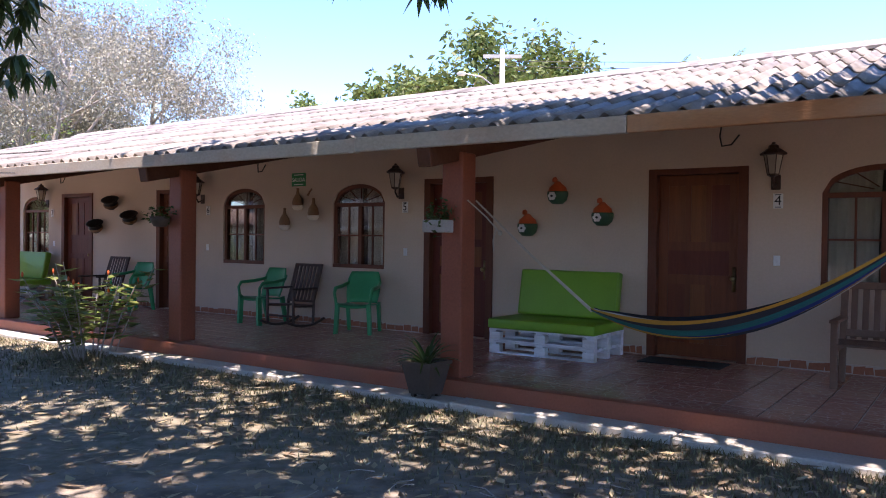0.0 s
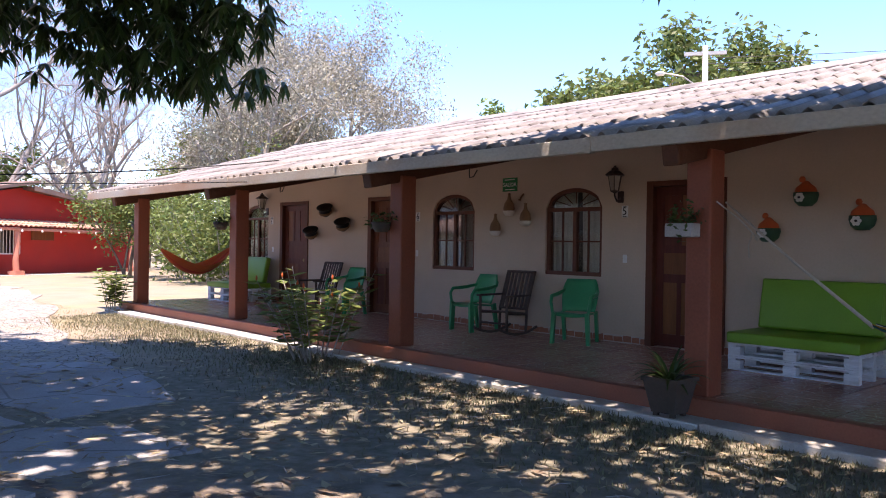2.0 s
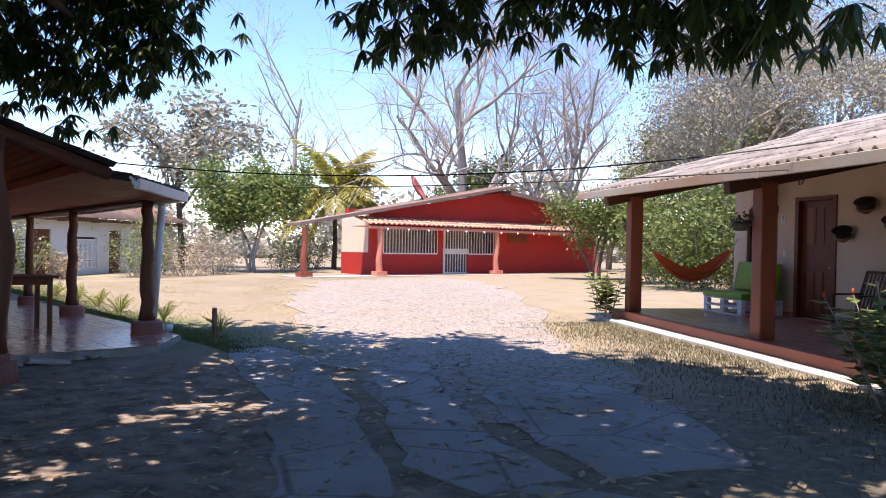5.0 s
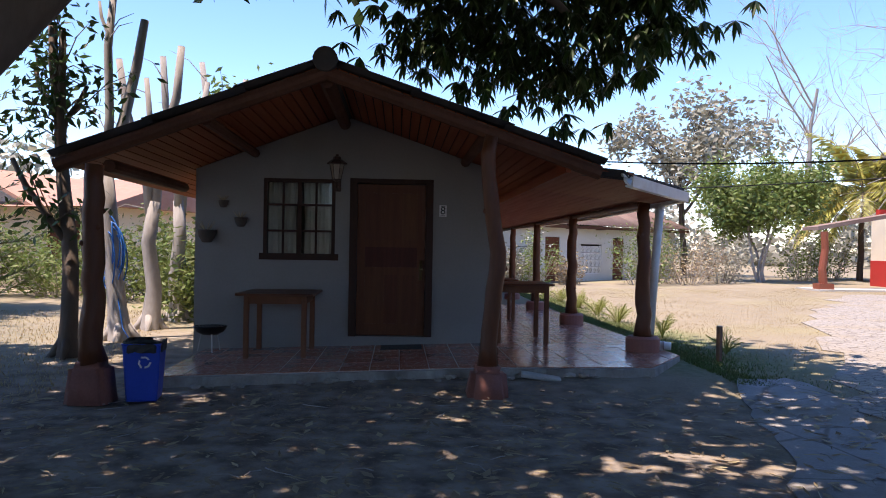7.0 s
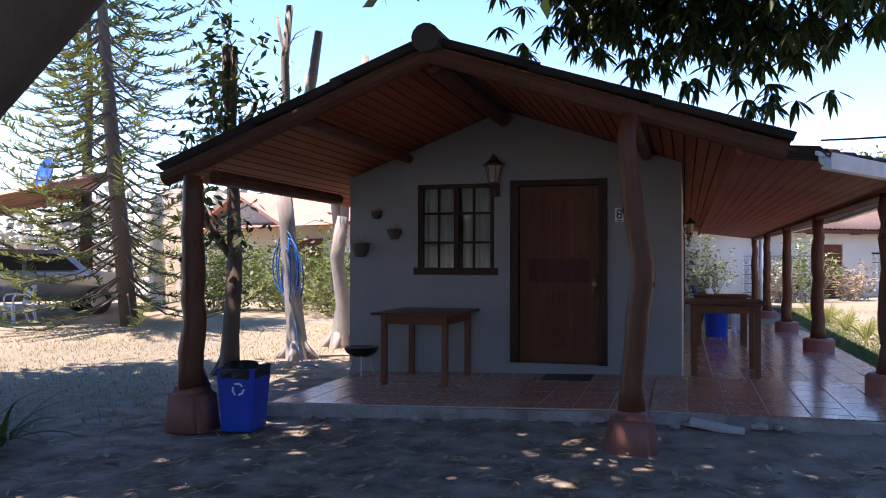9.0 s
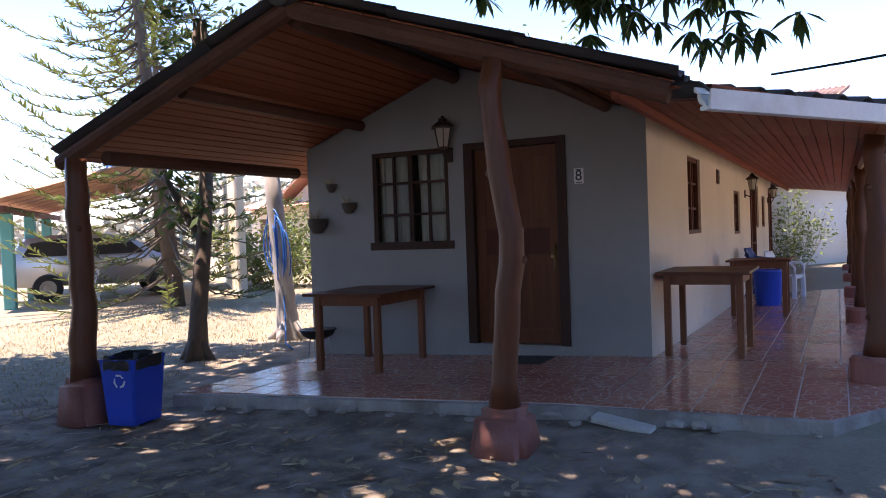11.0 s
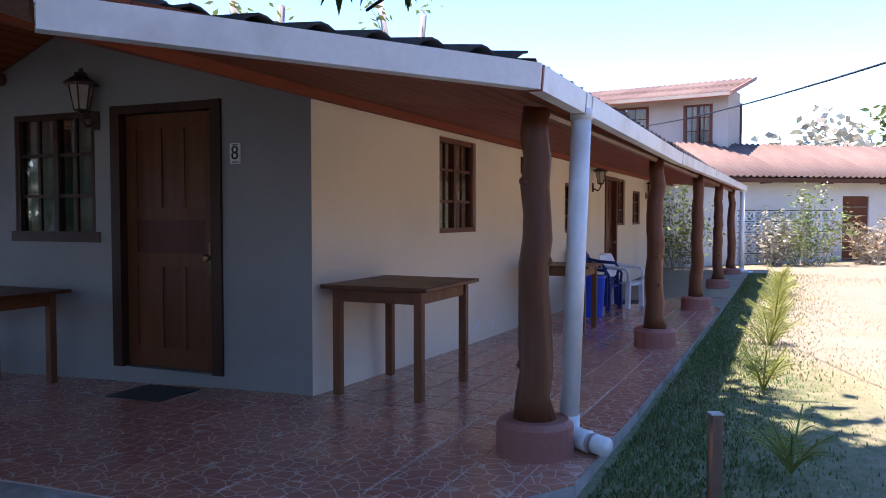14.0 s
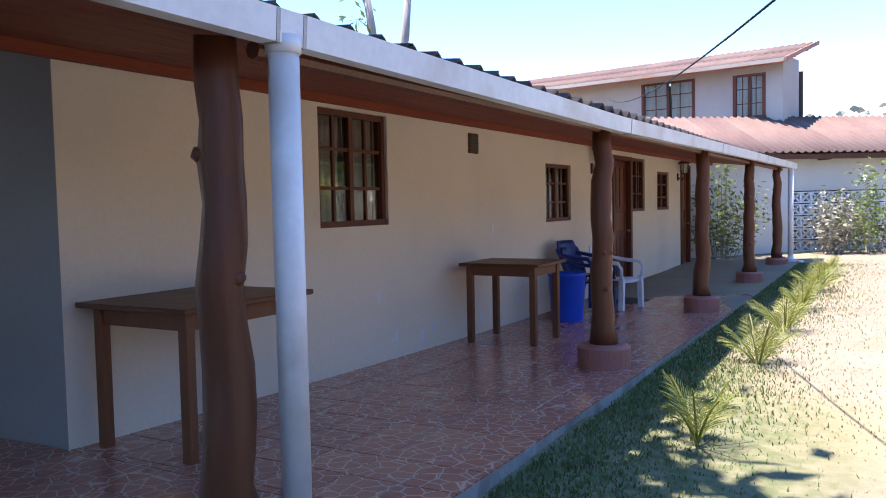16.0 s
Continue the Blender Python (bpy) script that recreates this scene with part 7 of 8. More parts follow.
# ---- pallet sofas ----
def pallet_sofa():
    t = thing("pallet_sofa", MA, "bench of white painted pallets with lime green vinyl cushions", "sofa", "pallet sofas")
    W, D = 1.33, 0.84
    for lv in (0, 1):
        z = lv * 0.145
        p = part("pallet", box(BM(), 0, W, 0.0, 0.09, z, z + 0.018), M["pallet"], t, "white painted wooden pallet")
        for y in (0.37, 0.75):
            part("skid", box(BM(), 0, W, y, y + 0.09, z, z + 0.018), M["pallet"], p)
        for y in (0.0, 0.37, 0.75):
            for x in (0.0, W / 2 - 0.07, W - 0.14):
                part("block", rbox(BM(), x, x + 0.14, y + 0.002, y + 0.088, z + 0.018, z + 0.105, 0.004, 1), M["pallet"], p)
        for i in range(7):
            y = i * (D - 0.09) / 6
            part("deck_board", box(BM(), 0, W, y, y + 0.09, z + 0.124, z + 0.142), M["pallet"], p)
        for x in (0.0, W / 2 - 0.045, W - 0.09):
            part("stringer", box(BM(), x, x + 0.09, 0, D, z + 0.106, z + 0.1235), M["pallet"], p)
    part("seat_cushion", rbox(BM(), -0.015, W + 0.015, -0.02, D - 0.02, 0.29, 0.405, 0.022, 3), M["lime"], t, "lime green vinyl seat pad", smooth=True)
    bk = part("back_cushion", rbox(BM(), 0.02, W - 0.01, -0.05, 0.06, 0, 0.56, 0.022, 3), M["lime"], t, "lime green vinyl back pad", smooth=True, at=pose(0, D - 0.17, 0.41, -11, 0, 0))
    part("piping", tube(BM(), [(0.04, -0.052, 0.02), (W - 0.03, -0.052, 0.02), (W - 0.03, -0.052, 0.54), (0.04, -0.052, 0.54), (0.04, -0.052, 0.02)], 0.005, 5), M["lime"], bk)
    return t


_s = pallet_sofa()
_s.matrix_basis = MA @ pose(-4.86, 7.98, FA)
copy_thing(_s, MA @ pose(-17.3, 8.0, FA))


# ---- chairs ----
def plastic_chair(name, material, label, group):
    t = thing(name, MA, label, "chair", group)
    # faces -y
    bm = BM()
    n = 8
    g = []
    for j in range(n + 1):
        row = []
        for i in range(n + 1):
            x = (i / n - 0.5) * 0.46
            y = -0.24 + 0.46 * j / n
            z = 0.425 - 0.02 * math.cos((i / n - 0.5) * math.pi) - 0.03 * (j / n)
            if j == 0:
                z -= 0.03
            row.append((x, y, z))
        g.append(row)
    def slab(grid, th):
        bm = BM()
        a = [[bm.verts.new(p) for p in r] for r in grid]
        nrm = th
        b = [[bm.verts.new((p[0] + nrm[0], p[1] + nrm[1], p[2] + nrm[2])) for p in r] for r in grid]
        R, C = len(grid), len(grid[0])
        for j in range(R - 1):
            for i in range(C - 1):
                bm.faces.new((a[j][i], a[j][i + 1], a[j + 1][i + 1], a[j + 1][i]))
                bm.faces.new((b[j][i + 1], b[j][i], b[j + 1][i], b[j + 1][i + 1]))
        for i in range(C - 1):
            bm.faces.new((a[0][i + 1], a[0][i], b[0][i], b[0][i + 1]))
            bm.faces.new((a[-1][i], a[-1][i + 1], b[-1][i + 1], b[-1][i]))
        for j in range(R - 1):
            bm.faces.new((a[j][0], a[j + 1][0], b[j + 1][0], b[j][0]))
            bm.faces.new((a[j + 1][-1], a[j][-1], b[j][-1], b[j + 1][-1]))
        bmesh.ops.recalc_face_normals(bm, faces=list(bm.faces))
        return bm
    bm.free()
    part("seat", slab(g, (0, 0, -0.018)), M[material], t, smooth=True)
    g = []
    for j in range(n + 1):
        s = j / n
        row = []
        wd = 0.45 + 0.05 * math.sin(s * math.pi) - 0.05 * max(0, s - 0.8) / 0.2
        for i in range(n + 1):
            x = (i / n - 0.5) * wd
            row.append((x, 0.2 + 0.14 * s - 0.06 * (2 * i / n - 1) ** 2, 0.41 + 0.44 * s))
        g.append(row)
    part("backrest", slab(g, (0, 0.018, 0)), M[material], t, smooth=True)
    for sx in (-1, 1):
        part("front_leg", prism(BM(), [(sx * 0.27, 0), (sx * 0.225, 0), (sx * 0.20, 0.41), (sx * 0.25, 0.44)], "y", -0.27, -0.20), M[material], t)
        part("rear_leg", prism(BM(), [(0.30, 0), (0.255, 0), (0.16, 0.40), (0.23, 0.42)], "x", sx * 0.23 - 0.02, sx * 0.23 + 0.02), M[material], t)
        part("armrest", tube(BM(), [(sx * 0.245, -0.24, 0.42), (sx * 0.265, -0.25, 0.56), (sx * 0.27, -0.2, 0.63), (sx * 0.27, 0.05, 0.645), (sx * 0.24, 0.24, 0.68), (sx * 0.215, 0.29, 0.74)], [0.022, 0.022, 0.026, 0.028, 0.024, 0.018], 8), M[material], t, smooth=True)
    return t


def rocking_chair():
    t = thing("rocking_chair", MA, "dark slatted wooden rocking chair on the porch tiles", "rocking chair", "rocking chairs")
    for sx in (-1, 1):
        x = sx * 0.27
        pts = [(x, -0.42 + 0.9 * q / 8, 0.03 + 0.09 * (2 * q / 8 - 1) ** 2) for q in range(9)]
        part("rocker", tube(BM(), pts, 0.022, 6), M["dark_wood"], t)
        part("front_leg", tube(BM(), [(x, -0.27, 0.06), (x, -0.28, 0.62)], 0.022, 6), M["dark_wood"], t)
        part("back_post", tube(BM(), [(x, 0.2, 0.05), (x, 0.22, 0.42), (x, 0.42, 1.0)], 0.022, 6), M["dark_wood"], t)
        part("armrest", rbox(BM(), x - 0.035, x + 0.035, -0.34, 0.30, 0.61, 0.64, 0.008, 1), M["dark_wood"], t)
        part("side_rail", tube(BM(), [(x, -0.28, 0.36), (x, 0.22, 0.33)], 0.018, 6), M["dark_wood"], t)
    for q in range(8):
        y = -0.28 + q * 0.065
        part("seat_slat", rbox(BM(), -0.27, 0.27, y, y + 0.05, 0.375 - q * 0.005, 0.392 - q * 0.005, 0.004, 1), M["dark_wood"], t)
    for q in range(7):
        x = -0.225 + q * 0.075
        part("back_slat", rbox(BM(), x - 0.022, x + 0.022, -0.008, 0.008, 0, 0.62, 0.004, 1), M["dark_wood"], t, at=pose(0, 0.215, 0.40, -18, 0, 0))
    part("top_rail", tube(BM(), [(-0.28, 0.42, 0.99), (0.28, 0.42, 0.99)], 0.024, 6), M["dark_wood"], t)
    part("bottom_rail", tube(BM(), [(-0.28, 0.21, 0.41), (0.28, 0.21, 0.41)], 0.02, 6), M["dark_wood"], t)
    part("stretcher", tube(BM(), [(-0.27, -0.28, 0.2), (0.27, -0.28, 0.2)], 0.016, 6), M["dark_wood"], t)
    return t


_c = plastic_chair("plastic_armchair", "green_plastic", "glossy green plastic armchair against the beige wall", "green plastic chairs")
_c.matrix_basis = MA @ pose(-9.22, 8.42, FA, 0, 0, -6)
copy_thing(_c, MA @ pose(-7.30, 8.45, FA, 0, 0, 22))
copy_thing(_c, MA @ pose(-12.55, 8.40, FA, 0, 0, 5))
_c = rocking_chair()
_c.matrix_basis = MA @ pose(-8.52, 8.36, FA, 0, 0, 4) @ Matrix.Scale(0.92, 4)
copy_thing(_c, MA @ pose(-13.4, 8.36, FA, 0, 0, 6))


def slat_bench():
    t = thing("garden_bench", MA @ pose(-1.2, 7.95, FA), "weathered brown slatted wooden bench with arms", "bench")
    W = 1.5
    for x in (0.0, W - 0.06):
        part("front_leg", rbox(BM(), x, x + 0.06, 0, 0.06, 0, 0.60, 0.006, 1), M["bench_wood"], t)
        part("back_leg", rbox(BM(), x, x + 0.06, -0.03, 0.03, 0, 1.0, 0.006, 1), M["bench_wood"], t, at=pose(0, 0.50, 0, -9, 0, 0))
        part("armrest", rbox(BM(), x - 0.01, x + 0.07, -0.03, 0.58, 0.60, 0.63, 0.006, 1), M["bench_wood"], t)
        part("side_rail", rbox(BM(), x + 0.01, x + 0.05, 0.06, 0.5, 0.33, 0.39, 0.004, 1), M["bench_wood"], t)
    for q in range(6):
        part("seat_slat", rbox(BM(), 0.0, W, 0.0 + q * 0.085, 0.07 + q * 0.085, 0.392, 0.415, 0.004, 1), M["bench_wood"], t)
    for q in range(14):
        x = 0.09 + q * (W - 0.22) / 13
        part("back_slat", rbox(BM(), x, x + 0.055, -0.01, 0.01, 0.42, 0.93, 0.004, 1), M["bench_wood"], t, at=pose(0, 0.50, 0, -9, 0, 0))
    for z in (0.44, 0.90):
        part("back_rail", rbox(BM(), 0.06, W - 0.06, -0.032, -0.012, z, z + 0.07, 0.004, 1), M["bench_wood"], t, at=pose(0, 0.50, 0, -9, 0, 0))


slat_bench()


# ---- hammocks ----
def hammock(name, m, a, b, sag, width, stripes, label, body=(0.12, 0.88), folds=3):
    """A cloth slung between a and b; each coloured stripe of the cloth is a part."""
    t = thing(name, m, label, "hammock")
    a, b = Vector(a), Vector(b)
    n = 44
    s0, s1 = body

    def line(s):
        p = a.lerp(b, s)
        p.z -= sag * 4 * s * (1 - s)
        return p
    side = (b - a).cross(Vector((0, 0, 1))).normalized()
    rows = []
    ns = sum(w for _, w in stripes) * 3
    for i in range(n + 1):
        s = s0 + (s1 - s0) * i / n
        q = (s - s0) / (s1 - s0)
        spread = width * math.sin(math.pi * min(0.985, max(0.015, q))) ** 0.55
        row = []
        for j in range(ns + 1):
            k = j / ns - 0.5
            yy = side * (spread * k * 0.9)
            up = abs(2 * k) ** 2 * spread * 0.34 + 0.010 * math.sin(k * 40 + q * 6) * math.sin(math.pi * q)
            row.append(tuple(line(s) + yy + Vector((0, 0, up))))
        rows.append(row)
    j = 0
    for col, w in stripes:
        vs, fs = [], []
        c = w * 3 + 1
        for i in range(n + 1):
            vs += rows[i][j:j + c]
        for i in range(n):
            for k in range(c - 1):
                fs.append((i * c + k, i * c + k + 1, (i + 1) * c + k + 1, (i + 1) * c + k))
        part("stripe", quick("stripe", vs, fs, M[col], True), None, t)
        j += w * 3
    for p, q, r0 in ((a, line(s0), rows[0]), (b, line(s1), rows[-1])):
        part("rope", tube(BM(), [p, p.lerp(q, 0.5) + Vector((0, 0, -0.02)), q], [0.009, 0.012, 0.016], 7), M["rope"], t, "pale braided hammock rope", smooth=True)
    return t


for nm, c in (("teal_cloth", (0.01, 0.13, 0.14)), ("navy_cloth", (0.02, 0.035, 0.17)), ("gold_cloth", (0.50, 0.27, 0.04)), ("dark_cloth", (0.03, 0.03, 0.04)), ("pale_cloth", (0.55, 0.54, 0.52))):
    M[nm] = mat(nm, c, tuple(x * 0.8 for x in c), rough=0.9, scale=4, fine=90, bump=0.3)
hammock("striped_hammock", MA, (-4.08, 6.42, 1.90), (-0.16, 6.42, 1.86), 1.14, 0.50,
        [("dark_cloth", 1), ("pale_cloth", 1), ("navy_cloth", 2), ("gold_cloth", 1), ("dark_cloth", 1), ("navy_cloth", 1), ("pale_cloth", 1), ("dark_cloth", 1), ("gold_cloth", 1), ("navy_cloth", 1), ("teal_cloth", 2), ("dark_cloth", 1), ("gold_cloth", 1)],
        "striped hammock in blue, teal and gold slung between porch posts", body=(0.31, 0.93))
t = thing("rope_end", MA @ pose(-4.08, 6.30, 1.9), "frayed rope end knotted round the porch post", "rope")
part("rope", tube(BM(), [(-0.02, 0, 0.0), (0.2, -0.02, -0.16), (0.37, -0.03, -0.32)], 0.007, 6), M["rope"], t)
part("tail", tube(BM(), [(0.32, -0.03, -0.27), (0.29, -0.04, -0.38), (0.30, -0.04, -0.48)], 0.006, 6), M["rope"], t)
part("knot", lathe(BM(), [(0, -0.03), (0.02, -0.015), (0.022, 0.01), (0, 0.03)], 8, pose(0.36, -0.03, -0.31)), M["rope"], t)
M["red_cloth"] = mat("red_orange_cloth", (0.55, 0.07, 0.03), (0.5, 0.06, 0.03), rough=0.9, scale=4, fine=90, bump=0.3)
hammock("orange_hammock", MA, (-17.0, 6.56, 1.62), (-17.75, 8.99, 1.62), 0.86, 0.62,
        [("orange_cloth", 2), ("red_cloth", 1), ("orange_cloth", 2), ("red_cloth", 1), ("orange_cloth", 2)], "orange striped hammock slung across the porch end", body=(0.10, 0.92))

# ---- pots and plants by the long porch ----
t = thing("square_planter", MA @ pose(-4.335, 5.985, 0.055), "tapered dark square clay planter with spiky leaves on the kerb", "planter")
bm = BM()
prof = [(0.12, 0.03), (0.125, 0.03), (0.185, 0.30), (0.20, 0.30), (0.20, 0.335), (0.175, 0.335), (0.16, 0.29)]
lathe(bm, [(0, 0.03)] + [(r * 1.25, z) for r, z in prof] + [(0, 0.285)], 4, pose(0, 0, 0, 0, 0, 45))
part("pot", bm, M["pot_dark"], t)
for sx in (-1, 1):
    for sy in (-1, 1):
        part("foot", box(BM(), sx * 0.08 - 0.02, sx * 0.08 + 0.02, sy * 0.08 - 0.02, sy * 0.08 + 0.02, 0, 0.03), M["pot_dark"], t)


def spiky(parent, z, n, length, seed, droop=0.3, material="leaf", name="leaf", o=(0, 0)):
    rr = random.Random(seed)
    for q in range(n):
        a = q * 2.4 + rr.uniform(-0.3, 0.3)
        el = rr.uniform(0.3, 1.3)
        d = Vector((math.cos(a) * math.cos(el), math.sin(a) * math.cos(el), math.sin(el)))
        L = length * rr.uniform(0.7, 1.15)
        s = d.cross(Vector((0, 0, 1)))
        s = s.normalized() if s.length > 1e-3 else Vector((1, 0, 0))
        vs, fs = [], []
        p = Vector((o[0] + d.x * 0.03, o[1] + d.y * 0.03, z))
        for i in range(6):
            w = 0.022 * (1 - (i / 5) ** 1.6) + 0.002
            vs += [tuple(p - s * w), tuple(p + Vector((0, 0, -w * 0.5))), tuple(p + s * w)]
            p = p + d * L / 5
            d = (d + Vector((0, 0, -droop * 0.55))).normalized()
        for i in range(5):
            for k in (0, 1):
                fs.append((i * 3 + k, i * 3 + k + 1, i * 3 + k + 4, i * 3 + k + 3))
        part(name, quick(name, vs, fs, M[material], True), None, parent)


spiky(t, 0.29, 26, 0.38, 5, 0.5, "leaf")


def post_planter(m, box_pot, seed):
    t = thing("post_planter", m, "small planter fixed to a porch post, with a trailing plant", "planter", "post planters")
    if box_pot:
        part("pot", rbox(BM(), -0.13, 0.13, -0.08, 0.08, -0.07, 0.05, 0.008, 1), M["asphalt_grey"], t)
    else:
        part("pot", lathe(BM(), [(0, -0.08), (0.08, -0.075), (0.12, 0.0), (0.13, 0.05), (0.11, 0.05), (0, 0.03)], 14), M["pot_dark"], t, smooth=True)
    rr = random.Random(seed)
    pts = [(rr.uniform(-0.12, 0.12), rr.uniform(-0.1, 0.1), rr.uniform(0.02, 0.16)) for _ in range(18)]
    part("plant", cloud_mesh("plant", leaf_cloud(pts, 9, 0.05, 0.06, seed, droop=0.4), M["leaf"]), None, t, kind="stuff")


post_planter(MA @ pose(-4.35, 6.17, 1.66), True, 3)
post_planter(MA @ pose(-8.64, 6.17, 1.72), False, 4)
post_planter(MA @ pose(-13.06, 6.17, 1.77), False, 5)
post_planter(MA @ pose(-17.29, 6.40, 1.78), False, 6)


def ginger(m, w, h, n, seed, flowers):
    """Upright leafy canes with red flower cones at their tips."""
    t = thing("ginger_bush", m, "leafy flowering bush with red cone flowers beside the kerb" if flowers else "small pale-leaved bush beside the kerb", "shrub", "flowering bushes")
    rr = random.Random(seed)
    bm, vs, fs = BM(), [], []
    fl = BM()
    for q in range(n):
        a, r = rr.uniform(0, 6.283), math.sqrt(rr.random()) * w * 0.5
        b = Vector((math.cos(a) * r * 0.45, math.sin(a) * r * 0.45, -0.03))
        e = Vector((math.cos(a) * r * 1.25, math.sin(a) * r * 1.25, h * rr.uniform(0.6, 1.0)))
        mid = b.lerp(e, 0.5) + Vector((0, 0, 0.08))
        tube(bm, [b, mid, e], [0.009, 0.007, 0.004], 5, cap=False)
        for i in range(15):
            s = 0.22 + 0.78 * i / 15
            o = b.lerp(mid, s * 2) if s < 0.5 else mid.lerp(e, s * 2 - 1)
            ang = i * 2.4 + q
            d = Vector((math.cos(ang), math.sin(ang), rr.uniform(-0.1, 0.45))).normalized()
            sd = d.cross(Vector((0, 0, 1))).normalized()
            L = rr.uniform(0.15, 0.27)
            wd = L * 0.27
            k = len(vs)
            dn = Vector((0, 0, -0.02))
            vs += [tuple(o), tuple(o + d * L * 0.4 + sd * wd), tuple(o + d * L * 0.4), tuple(o + d * L * 0.4 - sd * wd), tuple(o + d * L + dn)]
            vs[k + 2] = tuple(Vector(vs[k + 2]) + Vector((0, 0, -wd * 0.4)))
            fs += [(k, k + 1, k + 2), (k, k + 2, k + 3), (k + 1, k + 4, k + 2), (k + 2, k + 4, k + 3)]
        if flowers and q % 3 == 0:
            lathe(fl, [(0, -0.01), (0.013, 0.01), (0.015, 0.03), (0.009, 0.055), (0, 0.065)], 8, Matrix.Translation(e))
    part("branchwork", bm, M["bark_pale"], t, kind="stuff")
    part("foliage", quick("foliage", vs, fs, M["leaf_light"]), None, t, kind="stuff")
    if flowers:
        part("blossom", fl, M["orange_cloth"], t, kind="stuff")
    else:
        fl.free()


ginger(MA @ pose(-9.25, 5.60, 0.02), 1.4, 1.2, 24, 3, True)
ginger(MA @ pose(-17.2, 5.9, 0.04), 0.7, 0.95, 14, 5, False)

# doormats
for m, w in ((MA @ pose(-2.75, 8.60, FA), 0.9), (B_FRONT @ pose(2.03, -0.33, FB + fz(-14.75, 2.03), 0, -1.7, 0), 0.55), (B_SIDE @ pose(23.6, -0.75, FB + fz(-23.6, 4.0), 1.4, 0.6, 0), 0.6), (B_SIDE @ pose(25.6, -0.4, FB + fz(-25.6, 3.7), 1.4, 0.4, 0), 0.7)):
    solid("doormat", rbox(BM(), -w / 2, w / 2, -0.22, 0.22, 0.001, 0.014, 0.005, 1), M["mat_rug"], m, "thin dark doormat on the porch tiles", "doormat", "doormats")

# ---- tables, bins and chairs of the cabin porch ----


def porch_table(m, L, D, h, overhang=0.1):
    t = thing("porch_table", m, "plain varnished wooden table standing on the porch tiles", "table", "porch tables")
    part("tabletop", rbox(BM(), -L / 2 - overhang, L / 2 + overhang, -D / 2 - overhang, D / 2 + overhang, h - 0.03, h, 0.006, 1), M["table"], t)
    for sx in (-1, 1):
        for sy in (-1, 1):
            bm = BM()
            x, y = sx * (L / 2 - 0.03), sy * (D / 2 - 0.03)
            rbox(bm, x - 0.032, x + 0.032, y - 0.032, y + 0.032, 0, h - 0.031, 0.005, 1)
            part("leg", bm, M["table_leg"], t)
    for sy in (-1, 1):
        part("apron", box(BM(), -L / 2 + 0.005, L / 2 - 0.005, sy * (D / 2 - 0.03) - 0.012, sy * (D / 2 - 0.03) + 0.012, h - 0.13, h - 0.031), M["table_leg"], t)
    for sx in (-1, 1):
        part("apron", box(BM(), sx * (L / 2 - 0.03) - 0.012, sx * (L / 2 - 0.03) + 0.012, -D / 2 + 0.045, D / 2 - 0.045, h - 0.13, h - 0.031), M["table_leg"], t)
    return t


porch_table(MB @ pose(-15.655, 3.74, FB + fz(-15.655, 3.74)), 0.90, 0.74, 0.85, 0.07)
porch_table(MB @ pose(-19.80, 3.88, FB + fz(-19.8, 3.88)), 0.66, 0.76, 0.83, 0.06)
porch_table(MB @ pose(-14.37, 0.48, FB + fz(-14.37, 0.48)), 0.98, 0.76, 0.80, 0.09)

t = thing("recycling_bin", MB @ pose(-12.06, -0.50, -0.05, 0, 0, 8), "blue plastic recycling bin lined with a black bag", "bin")
bm = BM()
v0 = []
for z, sx, sy in ((0, 0.17, 0.14), (0.02, 0.175, 0.145), (0.54, 0.215, 0.175), (0.56, 0.225, 0.185), (0.56, 0.205, 0.165), (0.1, 0.175, 0.14)):
    v0.append([bm.verts.new((x * sx, y * sy, z)) for x, y in ((-1, -0.9), (-0.9, -1), (0.9, -1), (1, -0.9), (1, 0.9), (0.9, 1), (-0.9, 1), (-1, 0.9))])
for a, b in zip(v0, v0[1:]):
    for q in range(8):
        bm.faces.new((a[q], a[(q + 1) % 8], b[(q + 1) % 8], b[q]))
bm.faces.new(v0[0][::-1]), bm.faces.new(v0[-1])
part("bucket", bm, M["blue"], t)
bm = BM()
rr = random.Random(6)
rings = []
for z, k in ((0.47, 1.04), (0.52, 1.05), (0.568, 1.05), (0.575, 1.0), (0.55, 0.9), (0.35, 0.8)):
    rings.append([bm.verts.new((0.213 * k * x * (1 + rr.uniform(-0.02, 0.02)), 0.176 * k * y * (1 + rr.uniform(-0.02, 0.02)), z + rr.uniform(-0.012, 0.012))) for x, y in
                  [(math.copysign(min(1, abs(math.cos(q * math.pi / 12)) * 1.25), math.cos(q * math.pi / 12)), math.copysign(min(1, abs(math.sin(q * math.pi / 12)) * 1.25), math.sin(q * math.pi / 12))) for q in range(24)]])
for a, b in zip(rings, rings[1:]):
    for q in range(24):
        bm.faces.new((a[q], a[(q + 1) % 24], b[(q + 1) % 24], b[q]))
part("bag", bm, M["bag"], t, "black plastic bin liner folded over the rim")
bm = BM()
for q in range(3):
    a = math.radians(90 + q * 120)
    mm = pose(0.0, 0, 0) @ Matrix.Rotation(a, 4, "X")
    c = Vector((0.202, 0.03, 0.38))
    pts = [Vector((0, -0.032, 0.058)), Vector((0, 0.020, 0.058)), Vector((0, 0.050, 0.028)), Vector((0, 0.032, 0.022)), Vector((0, 0.012, 0.040)), Vector((0, -0.032, 0.040))]
    vs = [bm.verts.new(c + (Matrix.Rotation(q * 2 * math.pi / 3, 3, "X") @ p) + Vector((0.06 * (0.0), 0, 0))) for p in pts]
    bm.faces.new(vs)
